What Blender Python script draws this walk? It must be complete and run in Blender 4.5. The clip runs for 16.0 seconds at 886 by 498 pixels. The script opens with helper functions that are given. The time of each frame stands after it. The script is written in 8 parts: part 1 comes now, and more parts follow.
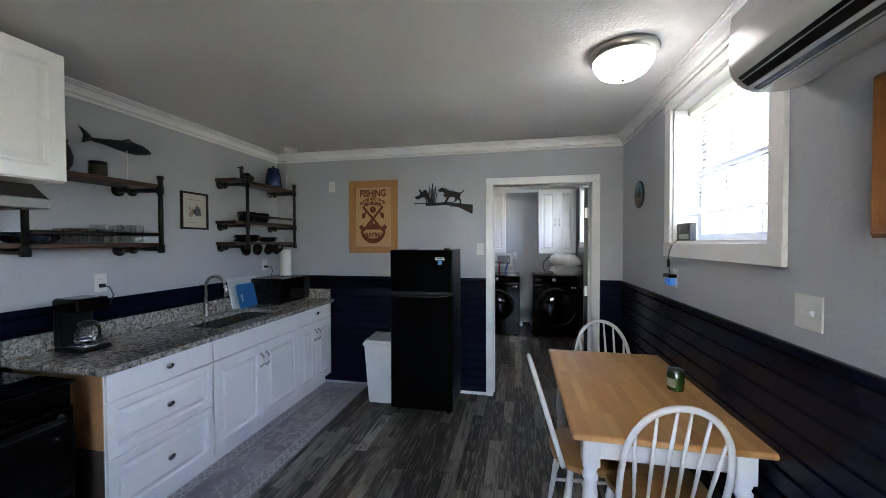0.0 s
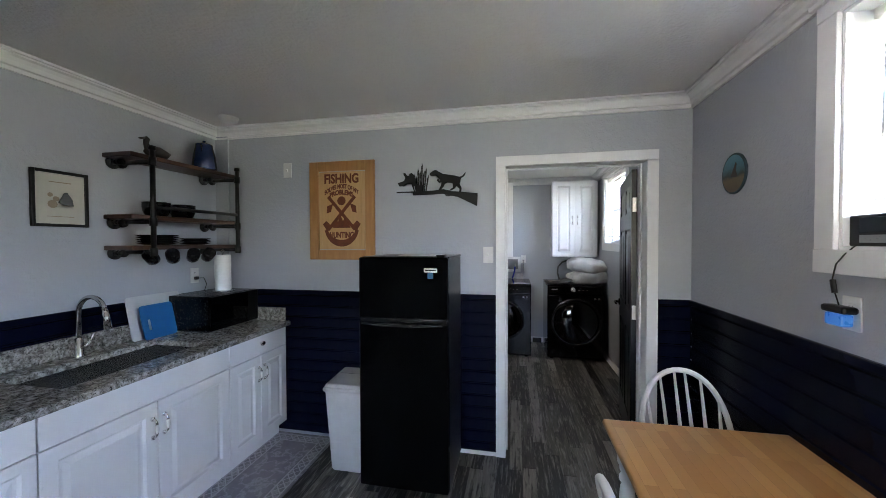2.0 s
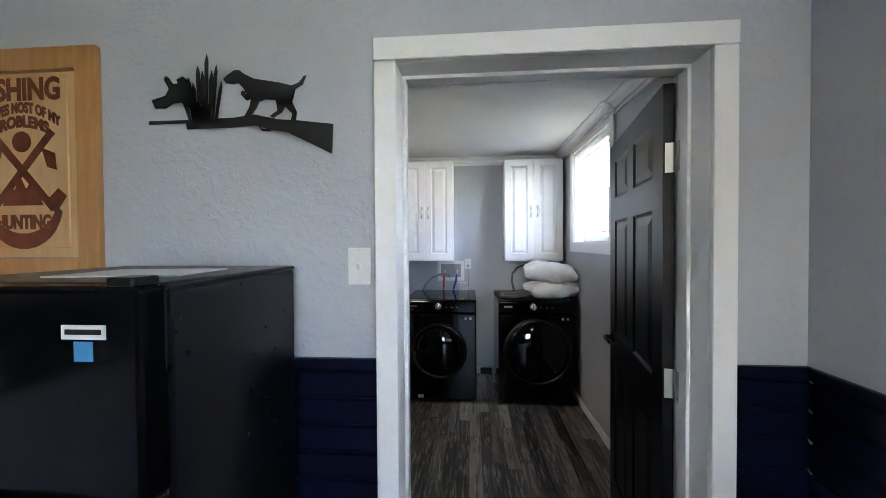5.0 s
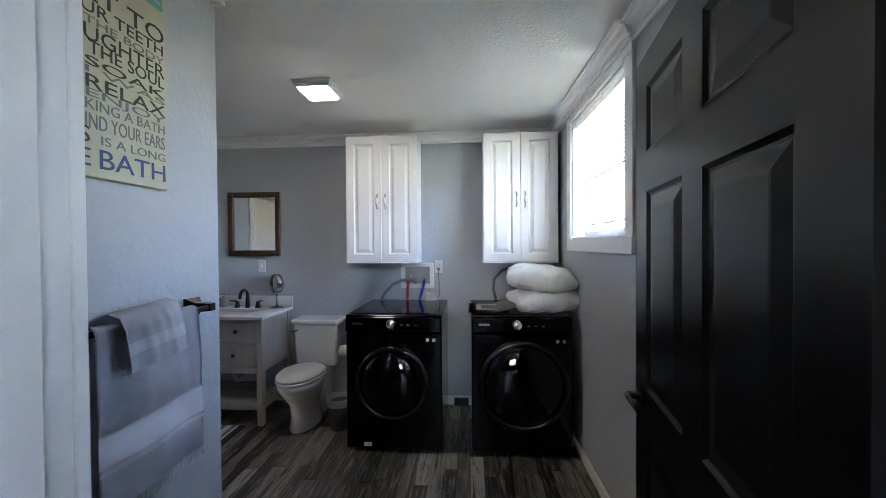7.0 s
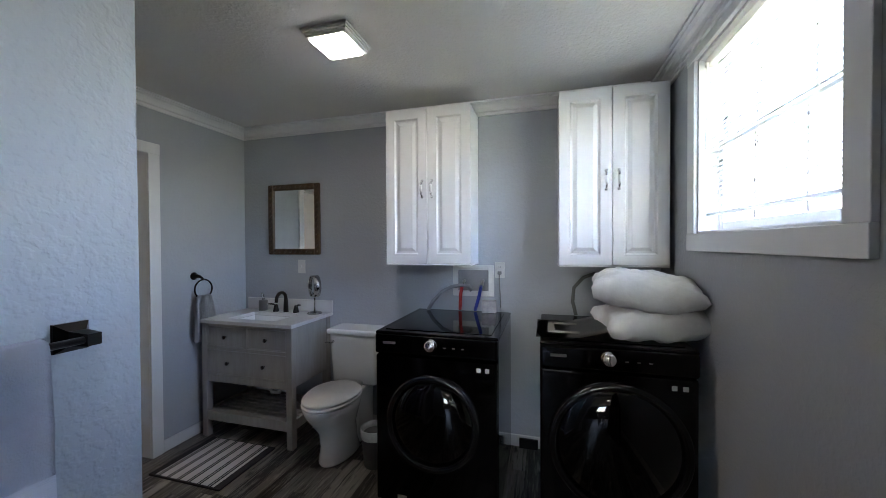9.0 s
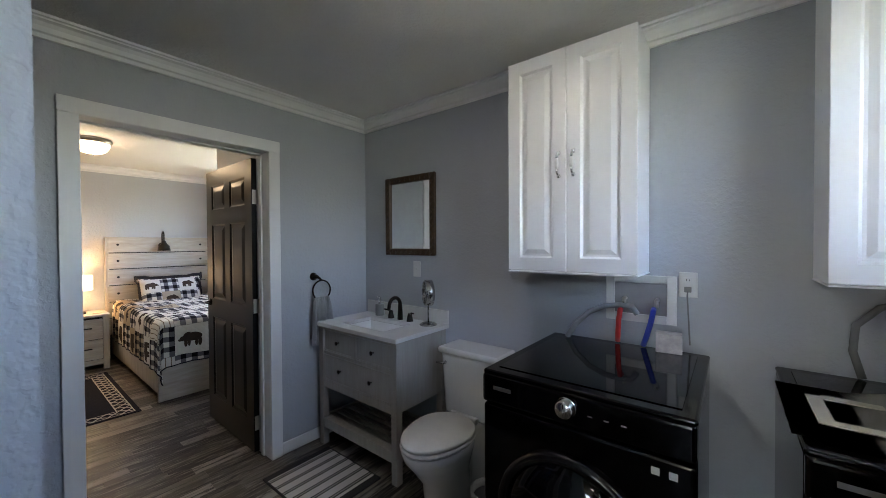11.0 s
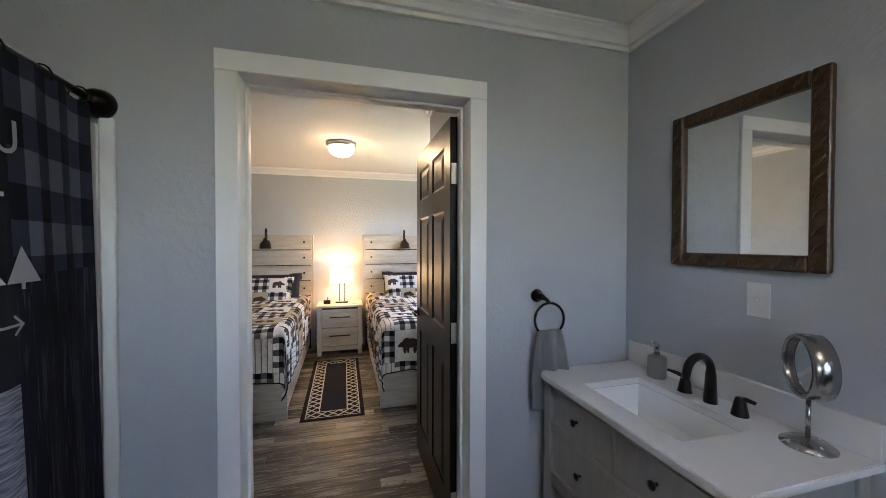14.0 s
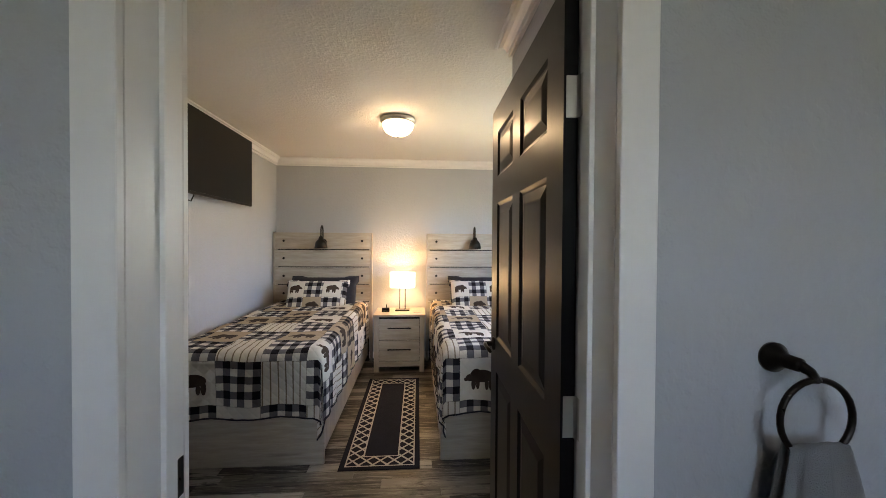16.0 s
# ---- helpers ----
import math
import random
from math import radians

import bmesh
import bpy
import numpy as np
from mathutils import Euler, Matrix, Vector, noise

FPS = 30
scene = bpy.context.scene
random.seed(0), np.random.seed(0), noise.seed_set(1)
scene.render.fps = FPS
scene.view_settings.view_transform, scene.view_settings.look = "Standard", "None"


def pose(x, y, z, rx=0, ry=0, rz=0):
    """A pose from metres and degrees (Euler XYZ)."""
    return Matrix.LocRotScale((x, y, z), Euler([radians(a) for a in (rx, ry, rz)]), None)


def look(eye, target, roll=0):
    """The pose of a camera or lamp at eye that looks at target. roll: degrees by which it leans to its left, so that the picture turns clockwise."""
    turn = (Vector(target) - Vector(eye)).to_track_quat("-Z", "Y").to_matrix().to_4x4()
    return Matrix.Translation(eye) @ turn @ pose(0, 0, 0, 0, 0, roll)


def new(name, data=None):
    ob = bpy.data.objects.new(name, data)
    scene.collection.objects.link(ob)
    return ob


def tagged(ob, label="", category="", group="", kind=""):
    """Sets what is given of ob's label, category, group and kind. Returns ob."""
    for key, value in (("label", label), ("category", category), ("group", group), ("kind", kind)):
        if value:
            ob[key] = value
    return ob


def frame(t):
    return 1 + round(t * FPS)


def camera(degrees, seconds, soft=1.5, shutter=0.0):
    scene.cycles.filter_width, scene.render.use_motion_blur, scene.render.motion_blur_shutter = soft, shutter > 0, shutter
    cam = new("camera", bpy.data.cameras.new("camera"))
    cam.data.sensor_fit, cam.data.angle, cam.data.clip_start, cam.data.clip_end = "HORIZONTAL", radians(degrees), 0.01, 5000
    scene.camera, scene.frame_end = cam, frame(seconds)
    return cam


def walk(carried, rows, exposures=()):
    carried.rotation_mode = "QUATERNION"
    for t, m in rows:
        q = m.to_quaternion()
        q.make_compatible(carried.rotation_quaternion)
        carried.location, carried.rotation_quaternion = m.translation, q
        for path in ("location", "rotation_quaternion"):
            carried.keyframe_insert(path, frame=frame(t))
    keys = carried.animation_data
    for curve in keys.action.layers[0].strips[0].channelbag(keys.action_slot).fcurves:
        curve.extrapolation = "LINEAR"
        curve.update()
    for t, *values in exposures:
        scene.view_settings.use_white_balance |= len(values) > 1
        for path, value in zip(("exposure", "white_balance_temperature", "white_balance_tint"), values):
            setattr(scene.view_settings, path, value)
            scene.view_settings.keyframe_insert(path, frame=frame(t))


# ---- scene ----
cam = camera(101.8, 16.0, soft=0.6, shutter=0.0)
METRES, EYE, TILT, LEAN, TURN = 6.8, 1.53, 0.0, 0.0, 11.7
ROWS = [
    (0.0, 0.0, 0.0, 0.0, -0.0, -1.12, 0.18),
    (0.5, 0.0024, 0.0367, 0.0008, -0.44, -1.18, 0.15),
    (1.0, 0.002, 0.0736, -0.0021, -0.6, -1.16, 0.15),
    (1.5, 0.002, 0.1107, 0.0014, -0.48, -1.19, 0.11),
    (2.0, 0.0052, 0.1461, 0.0032, -0.29, -1.14, 0.18),
    (2.5, 0.0118, 0.1819, 0.0004, -0.22, -1.21, 0.21),
    (3.0, 0.0193, 0.2176, 0.0013, -0.38, -1.17, 0.31),
    (3.5, 0.0281, 0.2539, -0.001, -1.29, -1.12, 0.32),
    (4.0, 0.0404, 0.2904, -0.0002, -3.83, -1.16, 0.33),
    (4.5, 0.056, 0.3244, 0.0003, -6.85, -1.13, 0.4),
    (7.0, 0.133, 0.4777, -0.0068, -7.66, -0.7, 0.39),
    (7.5, 0.1449, 0.5028, -0.0084, -7.5, -0.7, 0.46),
    (8.0, 0.1534, 0.5263, -0.0075, -5.73, -0.64, 0.39),
    (8.5, 0.1563, 0.5486, -0.0087, -1.02, -0.66, 0.3),
    (11.0, 0.1546, 0.6714, -0.0079, 26.93, -0.84, 0.3),
    (11.5, 0.1436, 0.6924, -0.0087, 34.56, -0.84, 0.14),
    (12.0, 0.1276, 0.714, -0.0087, 41.68, -0.98, 0.13),
    (12.5, 0.108, 0.7342, -0.0063, 47.37, -0.92, 0.07),
    (13.0, 0.0861, 0.7545, -0.007, 52.65, -0.93, -0.02),
    (13.5, 0.0622, 0.7754, -0.009, 58.0, -0.95, -0.03),
    (14.0, 0.0358, 0.7927, -0.0076, 62.99, -0.97, -0.09),
    (14.5, 0.0103, 0.8043, -0.0097, 67.74, -0.93, -0.07),
    (15.0, -0.0176, 0.8140, -0.0111, 71.35, -0.93, -0.2),
    (15.5, -0.0466, 0.8247, -0.0082, 73.27, -0.99, -0.27),
    (16.0, -0.0776, 0.8377, -0.0105, 74.28, -0.82, -0.37),
]
EXPOSURES = [(0.0, 5.58, 6750, 16), (3.0, 5.93, 6650, 17), (4.5, 6.07, 6600, 16), (7.0, 6.03, 6600, 14), (8.5, 5.85, 6650, 15), (11.0, 5.6, 6850, 14), (12.0, 5.77, 6900, 14), (13.5, 5.95, 7100, 15), (15.0, 5.93, 7400, 15), (16.0, 5.62, 7600, 15)]
walk(cam, [(t, pose(0, 0, EYE, TILT, LEAN, TURN) @ pose(METRES * x, METRES * y, METRES * z, 90 + pitch, roll, yaw)) for t, x, y, z, yaw, pitch, roll in ROWS], EXPOSURES)

# world, sun and lamps
world = bpy.data.worlds.new("overcast_sky")
scene.world = world
world.use_nodes = True
wn = world.node_tree.nodes
sky = wn.new("ShaderNodeTexSky")
sky.sky_type, sky.sun_disc = "NISHITA", False
sky.sun_elevation, sky.sun_rotation = radians(62), radians(239)
sky.dust_density = 2.5
wn["Background"].inputs["Strength"].default_value = 0.15
world.node_tree.links.new(sky.outputs["Color"], wn["Background"].inputs["Color"])
sun_data = bpy.data.lights.new("sun", "SUN")
sun_data.energy, sun_data.angle, sun_data.color = 2.6, radians(8), (1.0, 0.97, 0.93)
sun = new("sun", sun_data)
sun.matrix_world = look((-5.4, -3.25, 11.8), (0, 0, 0))
LAMP_KITCHEN, LAMP_BATH, LAMP_BED, LAMP_TABLE = 0.42, 0.75, 0.85, 0.64

# ---------------------------------------------------------------- materials


def tree(name):
    m = bpy.data.materials.new(name)
    m.use_nodes = True
    nt = m.node_tree
    return m, nt, nt.nodes["Principled BSDF"]


def node(nt, kind, **ins):
    n = nt.nodes.new("ShaderNode" + kind)
    for k, v in ins.items():
        n.inputs[k.replace("_", " ")].default_value = v
    return n


def link(nt, a, b):
    nt.links.new(a, b)


def math_node(nt, op, a, b=None, c=None):
    n = nt.nodes.new("ShaderNodeMath")
    n.operation = op
    for i, v in enumerate((a, b, c)):
        if v is None:
            continue
        if isinstance(v, (int, float)):
            n.inputs[i].default_value = v
        else:
            link(nt, v, n.inputs[i])
    return n.outputs[0]


def mix_col(nt, fac, a, b, mode="MIX"):
    n = nt.nodes.new("ShaderNodeMix")
    n.data_type, n.blend_type = "RGBA", mode
    for i, v in ((0, fac), (6, a), (7, b)):
        if isinstance(v, (int, float)):
            n.inputs[i].default_value = v
        elif isinstance(v, tuple):
            n.inputs[i].default_value = (*v, 1)
        else:
            link(nt, v, n.inputs[i])
    return n.outputs[2]


def coords(nt, stretch=(1, 1, 1), kind="Object"):
    tc = nt.nodes.new("ShaderNodeTexCoord")
    mp = nt.nodes.new("ShaderNodeMapping")
    mp.inputs["Scale"].default_value = stretch
    link(nt, tc.outputs[kind], mp.inputs["Vector"])
    return mp.outputs[0]


def noise_tex(nt, vec, scale, detail=4.0, rough=0.55):
    n = node(nt, "TexNoise", Scale=scale, Detail=detail, Roughness=rough)
    link(nt, vec, n.inputs["Vector"])
    return n.outputs["Fac"]


def ramp(nt, fac, stops, mode="LINEAR"):
    n = nt.nodes.new("ShaderNodeValToRGB")
    n.color_ramp.interpolation = mode
    el = n.color_ramp.elements
    while len(el) < len(stops):
        el.new(0.5)
    for e, (p, c) in zip(el, stops):
        e.position, e.color = p, (*c, 1) if len(c) == 3 else c
    link(nt, fac, n.inputs[0])
    return n.outputs[0]


def bump(nt, bsdf, height, strength, dist=0.002):
    n = node(nt, "Bump", Strength=strength, Distance=dist)
    link(nt, height, n.inputs["Height"])
    link(nt, n.outputs[0], bsdf.inputs["Normal"])


def mat(name, col, rough=0.5, metal=0.0, col2=None, scale=6.0, stretch=(1, 1, 1), relief=0.0, rscale=80.0, dist=0.002, rvar=0.12, coat=0.0, spec=0.5, emit=0.0, ecol=None):
    """A surface with colour drift at two scales, uneven gloss and fine relief."""
    m, nt, b = tree(name)
    v = coords(nt, stretch)
    big, fine = noise_tex(nt, v, scale), noise_tex(nt, v, scale * 9, 3)
    col2 = col2 or tuple(c * 0.82 for c in col)
    f = math_node(nt, "MULTIPLY_ADD", fine, 0.45, math_node(nt, "MULTIPLY_ADD", big, 1.6, -0.55))
    f.node.use_clamp = True
    link(nt, mix_col(nt, f, col2, col), b.inputs["Base Color"])
    link(nt, math_node(nt, "MULTIPLY_ADD", fine, rvar * 2, rough - rvar), b.inputs["Roughness"])
    b.inputs["Metallic"].default_value = metal
    b.inputs["Coat Weight"].default_value = coat
    b.inputs["Specular IOR Level"].default_value = spec
    if relief:
        bump(nt, b, noise_tex(nt, v, rscale, 3), relief, dist)
    if emit:
        b.inputs["Emission Color"].default_value = (*(ecol or col), 1)
        b.inputs["Emission Strength"].default_value = emit
    return m


def wall_paint(name, col):
    """Painted drywall with an orange-peel and skip-trowel relief."""
    m, nt, b = tree(name)
    v = coords(nt)
    big = noise_tex(nt, v, 1.3, 3)
    link(nt, mix_col(nt, big, tuple(c * 0.94 for c in col), tuple(min(1, c * 1.05) for c in col)), b.inputs["Base Color"])
    b.inputs["Roughness"].default_value = 0.48
    b.inputs["Specular IOR Level"].default_value = 0.35
    blot = ramp(nt, noise_tex(nt, v, 42, 2), [(0.46, (0, 0, 0)), (0.62, (1, 1, 1))])
    h = math_node(nt, "MULTIPLY_ADD", noise_tex(nt, v, 120, 2), 0.35, blot)
    bump(nt, b, h, 0.36, 0.0024)
    return m


def ceiling_paint(name, col):
    m, nt, b = tree(name)
    v = coords(nt)
    link(nt, mix_col(nt, noise_tex(nt, v, 1.1, 3), tuple(c * 0.93 for c in col), col), b.inputs["Base Color"])
    b.inputs["Roughness"].default_value = 0.75
    vo = node(nt, "TexVoronoi", Scale=52.0, Randomness=1.0)
    link(nt, v, vo.inputs["Vector"])
    blot = ramp(nt, noise_tex(nt, v, 52, 4), [(0.42, (0, 0, 0)), (0.66, (1, 1, 1))])
    h = math_node(nt, "MULTIPLY_ADD", vo.outputs["Distance"], -0.6, blot)
    bump(nt, b, h, 0.42, 0.0040)
    return m


def plank_floor(name, island):
    """Distressed grey-brown wood-look strips, one tone a strip."""
    m, nt, b = tree(name)
    rnd = nt.nodes.new("ShaderNodeNewGeometry").outputs["Random Per Island"] if island else nt.nodes.new("ShaderNodeObjectInfo").outputs["Random"]
    pos = nt.nodes.new("ShaderNodeNewGeometry").outputs["Position"]
    mp = nt.nodes.new("ShaderNodeMapping")
    mp.inputs["Scale"].default_value = (38, 2.2, 1)
    link(nt, pos, mp.inputs["Vector"])
    shift = nt.nodes.new("ShaderNodeCombineXYZ")
    link(nt, math_node(nt, "MULTIPLY", rnd, 91.0), shift.inputs[0])
    link(nt, math_node(nt, "MULTIPLY", rnd, 57.0), shift.inputs[1])
    link(nt, shift.outputs[0], mp.inputs["Location"])
    grain = noise_tex(nt, mp.outputs[0], 1.0, 6, 0.65)

    def streaks(across, along, detail):
        m2 = nt.nodes.new("ShaderNodeMapping")
        m2.inputs["Scale"].default_value = (across, along, 1)
        link(nt, pos, m2.inputs["Vector"])
        link(nt, shift.outputs[0], m2.inputs["Location"])
        return noise_tex(nt, m2.outputs[0], 1.0, detail, 0.7)

    tone = ramp(nt, rnd, [(0.0, (0.015, 0.013, 0.011)), (0.22, (0.042, 0.037, 0.031)), (0.42, (0.082, 0.072, 0.060)), (0.60, (0.135, 0.122, 0.104)), (0.77, (0.21, 0.195, 0.17)), (0.91, (0.33, 0.31, 0.28))], "CONSTANT")
    worn = mix_col(nt, ramp(nt, streaks(52, 4.5, 6), [(0.50, (0, 0, 0)), (0.62, (0.6, 0.6, 0.6))]), tone, (0.34, 0.32, 0.285))
    worn = mix_col(nt, ramp(nt, streaks(16, 5.0, 5), [(0.34, (0.85, 0.85, 0.85)), (0.44, (0, 0, 0))]), worn, (0.026, 0.022, 0.018))
    c = mix_col(nt, ramp(nt, grain, [(0.38, (0.9, 0.9, 0.9)), (0.48, (0, 0, 0))]), worn, (0.010, 0.008, 0.007))
    link(nt, c, b.inputs["Base Color"])
    link(nt, math_node(nt, "MULTIPLY_ADD", grain, 0.25, 0.27), b.inputs["Roughness"])
    b.inputs["Specular IOR Level"].default_value = 0.42
    bump(nt, b, grain, 0.3, 0.0012)
    return m


def granite(name):
    m, nt, b = tree(name)
    v = coords(nt)
    vo = node(nt, "TexVoronoi", Scale=75.0)
    link(nt, v, vo.inputs["Vector"])
    n1, n2 = noise_tex(nt, v, 42, 5, 0.7), noise_tex(nt, v, 120, 4, 0.6)
    base = ramp(nt, n1, [(0.34, (0.085, 0.078, 0.070)), (0.47, (0.25, 0.235, 0.21)), (0.60, (0.47, 0.45, 0.415)), (0.72, (0.60, 0.58, 0.55))])
    c = mix_col(nt, ramp(nt, n2, [(0.36, (1, 1, 1)), (0.45, (0, 0, 0))]), base, (0.035, 0.034, 0.033))
    c = mix_col(nt, ramp(nt, noise_tex(nt, v, 27, 3), [(0.60, (0, 0, 0)), (0.68, (0.8, 0.8, 0.8))]), c, (0.12, 0.10, 0.09))
    c = mix_col(nt, ramp(nt, vo.outputs["Distance"], [(0.12, (0.5, 0.5, 0.5)), (0.22, (0, 0, 0))]), c, (0.36, 0.29, 0.22))
    link(nt, c, b.inputs["Base Color"])
    b.inputs["Roughness"].default_value = 0.12
    return m


def wood(name, a, bcol, stretch, rough=0.4, knots=0.0, coat=0.0):
    m, nt, b = tree(name)
    v = coords(nt, stretch)
    g = noise_tex(nt, v, 3.0, 6, 0.6)
    fine = noise_tex(nt, v, 22.0, 3)
    c = mix_col(nt, ramp(nt, g, [(0.3, (0, 0, 0)), (0.7, (1, 1, 1))]), a, bcol)
    c = mix_col(nt, math_node(nt, "MULTIPLY", fine, 0.35), c, tuple(x * 0.55 for x in a))
    if knots:
        k = noise_tex(nt, coords(nt, tuple(0.35 * s for s in stretch)), 2.6, 4, 0.7)
        c = mix_col(nt, ramp(nt, k, [(0.62, (0, 0, 0)), (0.78, (knots, knots, knots))]), c, tuple(x * 0.3 for x in a))
    link(nt, c, b.inputs["Base Color"])
    link(nt, math_node(nt, "MULTIPLY_ADD", g, 0.2, rough - 0.1), b.inputs["Roughness"])
    b.inputs["Coat Weight"].default_value = coat
    bump(nt, b, fine, 0.12, 0.001)
    return m


def butcher(name):
    """Glued maple strips that run the length of the table."""
    m, nt, b = tree(name)
    v = coords(nt)
    br = node(nt, "TexBrick", Scale=1.0)
    br.offset, br.squash = 0.37, 1.0
    br.inputs["Brick Width"].default_value, br.inputs["Row Height"].default_value = 0.38, 0.042
    br.inputs["Mortar Size"].default_value, br.inputs["Bias"].default_value = 0.0006, 0.0
    br.inputs["Color1"].default_value, br.inputs["Color2"].default_value = (0.60, 0.33, 0.125, 1), (0.43, 0.205, 0.07, 1)
    br.inputs["Mortar"].default_value = (0.32, 0.15, 0.05, 1)
    mp = nt.nodes.new("ShaderNodeMapping")
    mp.inputs["Rotation"].default_value = (0, 0, radians(90))
    link(nt, v, mp.inputs["Vector"])
    link(nt, mp.outputs[0], br.inputs["Vector"])
    g = noise_tex(nt, coords(nt, (45, 3, 8)), 1.0, 5)
    c = mix_col(nt, math_node(nt, "MULTIPLY", g, 0.4), br.outputs["Color"], (0.40, 0.19, 0.065))
    link(nt, c, b.inputs["Base Color"])
    b.inputs["Roughness"].default_value = 0.30
    bump(nt, b, g, 0.08, 0.001)
    return m


def glass(name, tint=(1, 1, 1), gloss=1.0):
    """Thin clear glass: it lets light straight through and mirrors at a slant."""
    m, nt, b = tree(name)
    clear, shine, both = nt.nodes.new("ShaderNodeBsdfTransparent"), nt.nodes.new("ShaderNodeBsdfGlossy"), nt.nodes.new("ShaderNodeMixShader")
    clear.inputs["Color"].default_value = (*tint, 1)
    shine.inputs["Roughness"].default_value = 0.03
    face = node(nt, "LayerWeight", Blend=0.5)
    link(nt, math_node(nt, "MULTIPLY_ADD", math_node(nt, "POWER", face.outputs["Facing"], 3.0), 0.5 * gloss, 0.04), both.inputs[0])
    link(nt, clear.outputs[0], both.inputs[1])
    link(nt, shine.outputs[0], both.inputs[2])
    link(nt, both.outputs[0], nt.nodes["Material Output"].inputs["Surface"])
    return m


def lamp_glass(name, col, strength):
    m, nt, b = tree(name)
    b.inputs["Base Color"].default_value = (0.85, 0.85, 0.83, 1)
    b.inputs["Roughness"].default_value = 0.35
    v = coords(nt)
    link(nt, mix_col(nt, noise_tex(nt, v, 9, 4), tuple(c * 0.85 for c in col), col), b.inputs["Emission Color"])
    b.inputs["Emission Strength"].default_value = strength
    return m


WALL = wall_paint("grey_wall_paint", (0.43, 0.45, 0.485))
CEIL_M = ceiling_paint("textured_ceiling", (0.76, 0.74, 0.72))
TRIM = mat("white_trim_paint", (0.82, 0.82, 0.82), 0.35, scale=3, col2=(0.77, 0.77, 0.77))
NAVY = mat("navy_board_paint", (0.0036, 0.0050, 0.015), 0.24, scale=4, relief=0.05, rscale=60, col2=(0.0028, 0.0040, 0.012), spec=0.10, rvar=0.05)
DOOR_M = mat("black_door_paint", (0.0030, 0.0033, 0.0052), 0.30, spec=0.26, rvar=0.03, scale=3, relief=0.015, rscale=40, stretch=(6, 6, 0.6))
CAB = mat("white_cabinet_foil", (0.84, 0.84, 0.845), 0.33, scale=3, col2=(0.80, 0.80, 0.805))
STEEL = mat("brushed_steel", (0.60, 0.59, 0.57), 0.22, 1.0, col2=(0.54, 0.53, 0.51), rvar=0.04, stretch=(1, 1, 4), scale=9)
CHROME = mat("chrome", (0.82, 0.82, 0.82), 0.12, 1.0, rvar=0.05)
NICKEL = mat("satin_nickel", (0.52, 0.50, 0.46), 0.32, 1.0)
HINGE_M = mat("satin_hinge_steel", (0.62, 0.61, 0.58), 0.38, 0.85)
BLACKIRON = mat("black_pipe_iron", (0.010, 0.0095, 0.009), 0.40, 0.5, scale=20, relief=0.3, rscale=160)
BRONZE = mat("oil_rubbed_bronze", (0.018, 0.015, 0.013), 0.32, 0.7)
GLOSSBLACK = mat("gloss_black_enamel", (0.0012, 0.0012, 0.0014), 0.10, rvar=0.02, scale=3, spec=0.22)
BLACKPLASTIC = mat("black_plastic", (0.003, 0.003, 0.003), 0.36, spec=0.3)
DARKGLASS = mat("dark_door_glass", (0.0012, 0.0012, 0.0015), 0.04, rvar=0.01, spec=0.4)
WHITEPLASTIC = mat("white_plastic", (0.76, 0.76, 0.75), 0.38)
PORCELAIN = mat("white_porcelain", (0.80, 0.80, 0.79), 0.10, rvar=0.03, coat=0.5, col2=(0.77, 0.77, 0.765))
GRANITE = granite("speckled_granite")
FLOOR_A = plank_floor("wood_look_strip", False)
FLOOR_B = plank_floor("wood_look_strip_far", True)
SUBFLOOR = mat("dark_floor_joint", (0.012, 0.010, 0.009), 0.8)
BUTCHER = butcher("maple_butcher_block")
WHITEWOOD = mat("white_painted_wood", (0.74, 0.74, 0.73), 0.36, scale=10, col2=(0.68, 0.68, 0.67))
SEATWOOD = wood("honey_seat_wood", (0.50, 0.25, 0.085), (0.36, 0.16, 0.05), (2, 12, 12), 0.32)
SHELFWOOD = wood("dark_walnut_board", (0.070, 0.027, 0.014), (0.032, 0.012, 0.007), (14, 1.6, 14), 0.36)
OAKFRAME = wood("honey_oak", (0.52, 0.265, 0.10), (0.40, 0.185, 0.06), (12, 12, 1.5), 0.42)
PALEOAK = wood("pale_oak_panel", (0.62, 0.39, 0.19), (0.54, 0.31, 0.14), (14, 14, 1.4), 0.45)
RAWWOOD = wood("raw_cabinet_side", (0.50, 0.27, 0.125), (0.44, 0.225, 0.10), (10, 10, 1.2), 0.55)
BURNT = mat("burnt_wood_carving", (0.19, 0.042, 0.012), 0.6, scale=30, col2=(0.10, 0.020, 0.007))
WHITEWASH = wood("whitewashed_plank", (0.50, 0.46, 0.39), (0.34, 0.30, 0.25), (12, 1.3, 12), 0.5, 0.8)
WHITEWASH_Z = wood("whitewashed_upright", (0.50, 0.46, 0.39), (0.36, 0.32, 0.27), (12, 12, 1.3), 0.5, 0.6)
GREYWOOD = wood("greywashed_vanity_wood", (0.40, 0.375, 0.345), (0.33, 0.305, 0.28), (12, 12, 1.4), 0.45)
QUARTZ = mat("white_quartz_top", (0.74, 0.73, 0.72), 0.16, rvar=0.04, scale=5, col2=(0.68, 0.67, 0.66))
MIRROR_M = mat("mirror_silver", (0.86, 0.87, 0.87), 0.03, 1.0, rvar=0.015)
PANE_M = glass("window_glass")
CLEARGLASS = glass("drinking_glass", (0.985, 0.99, 0.99), 1.3)
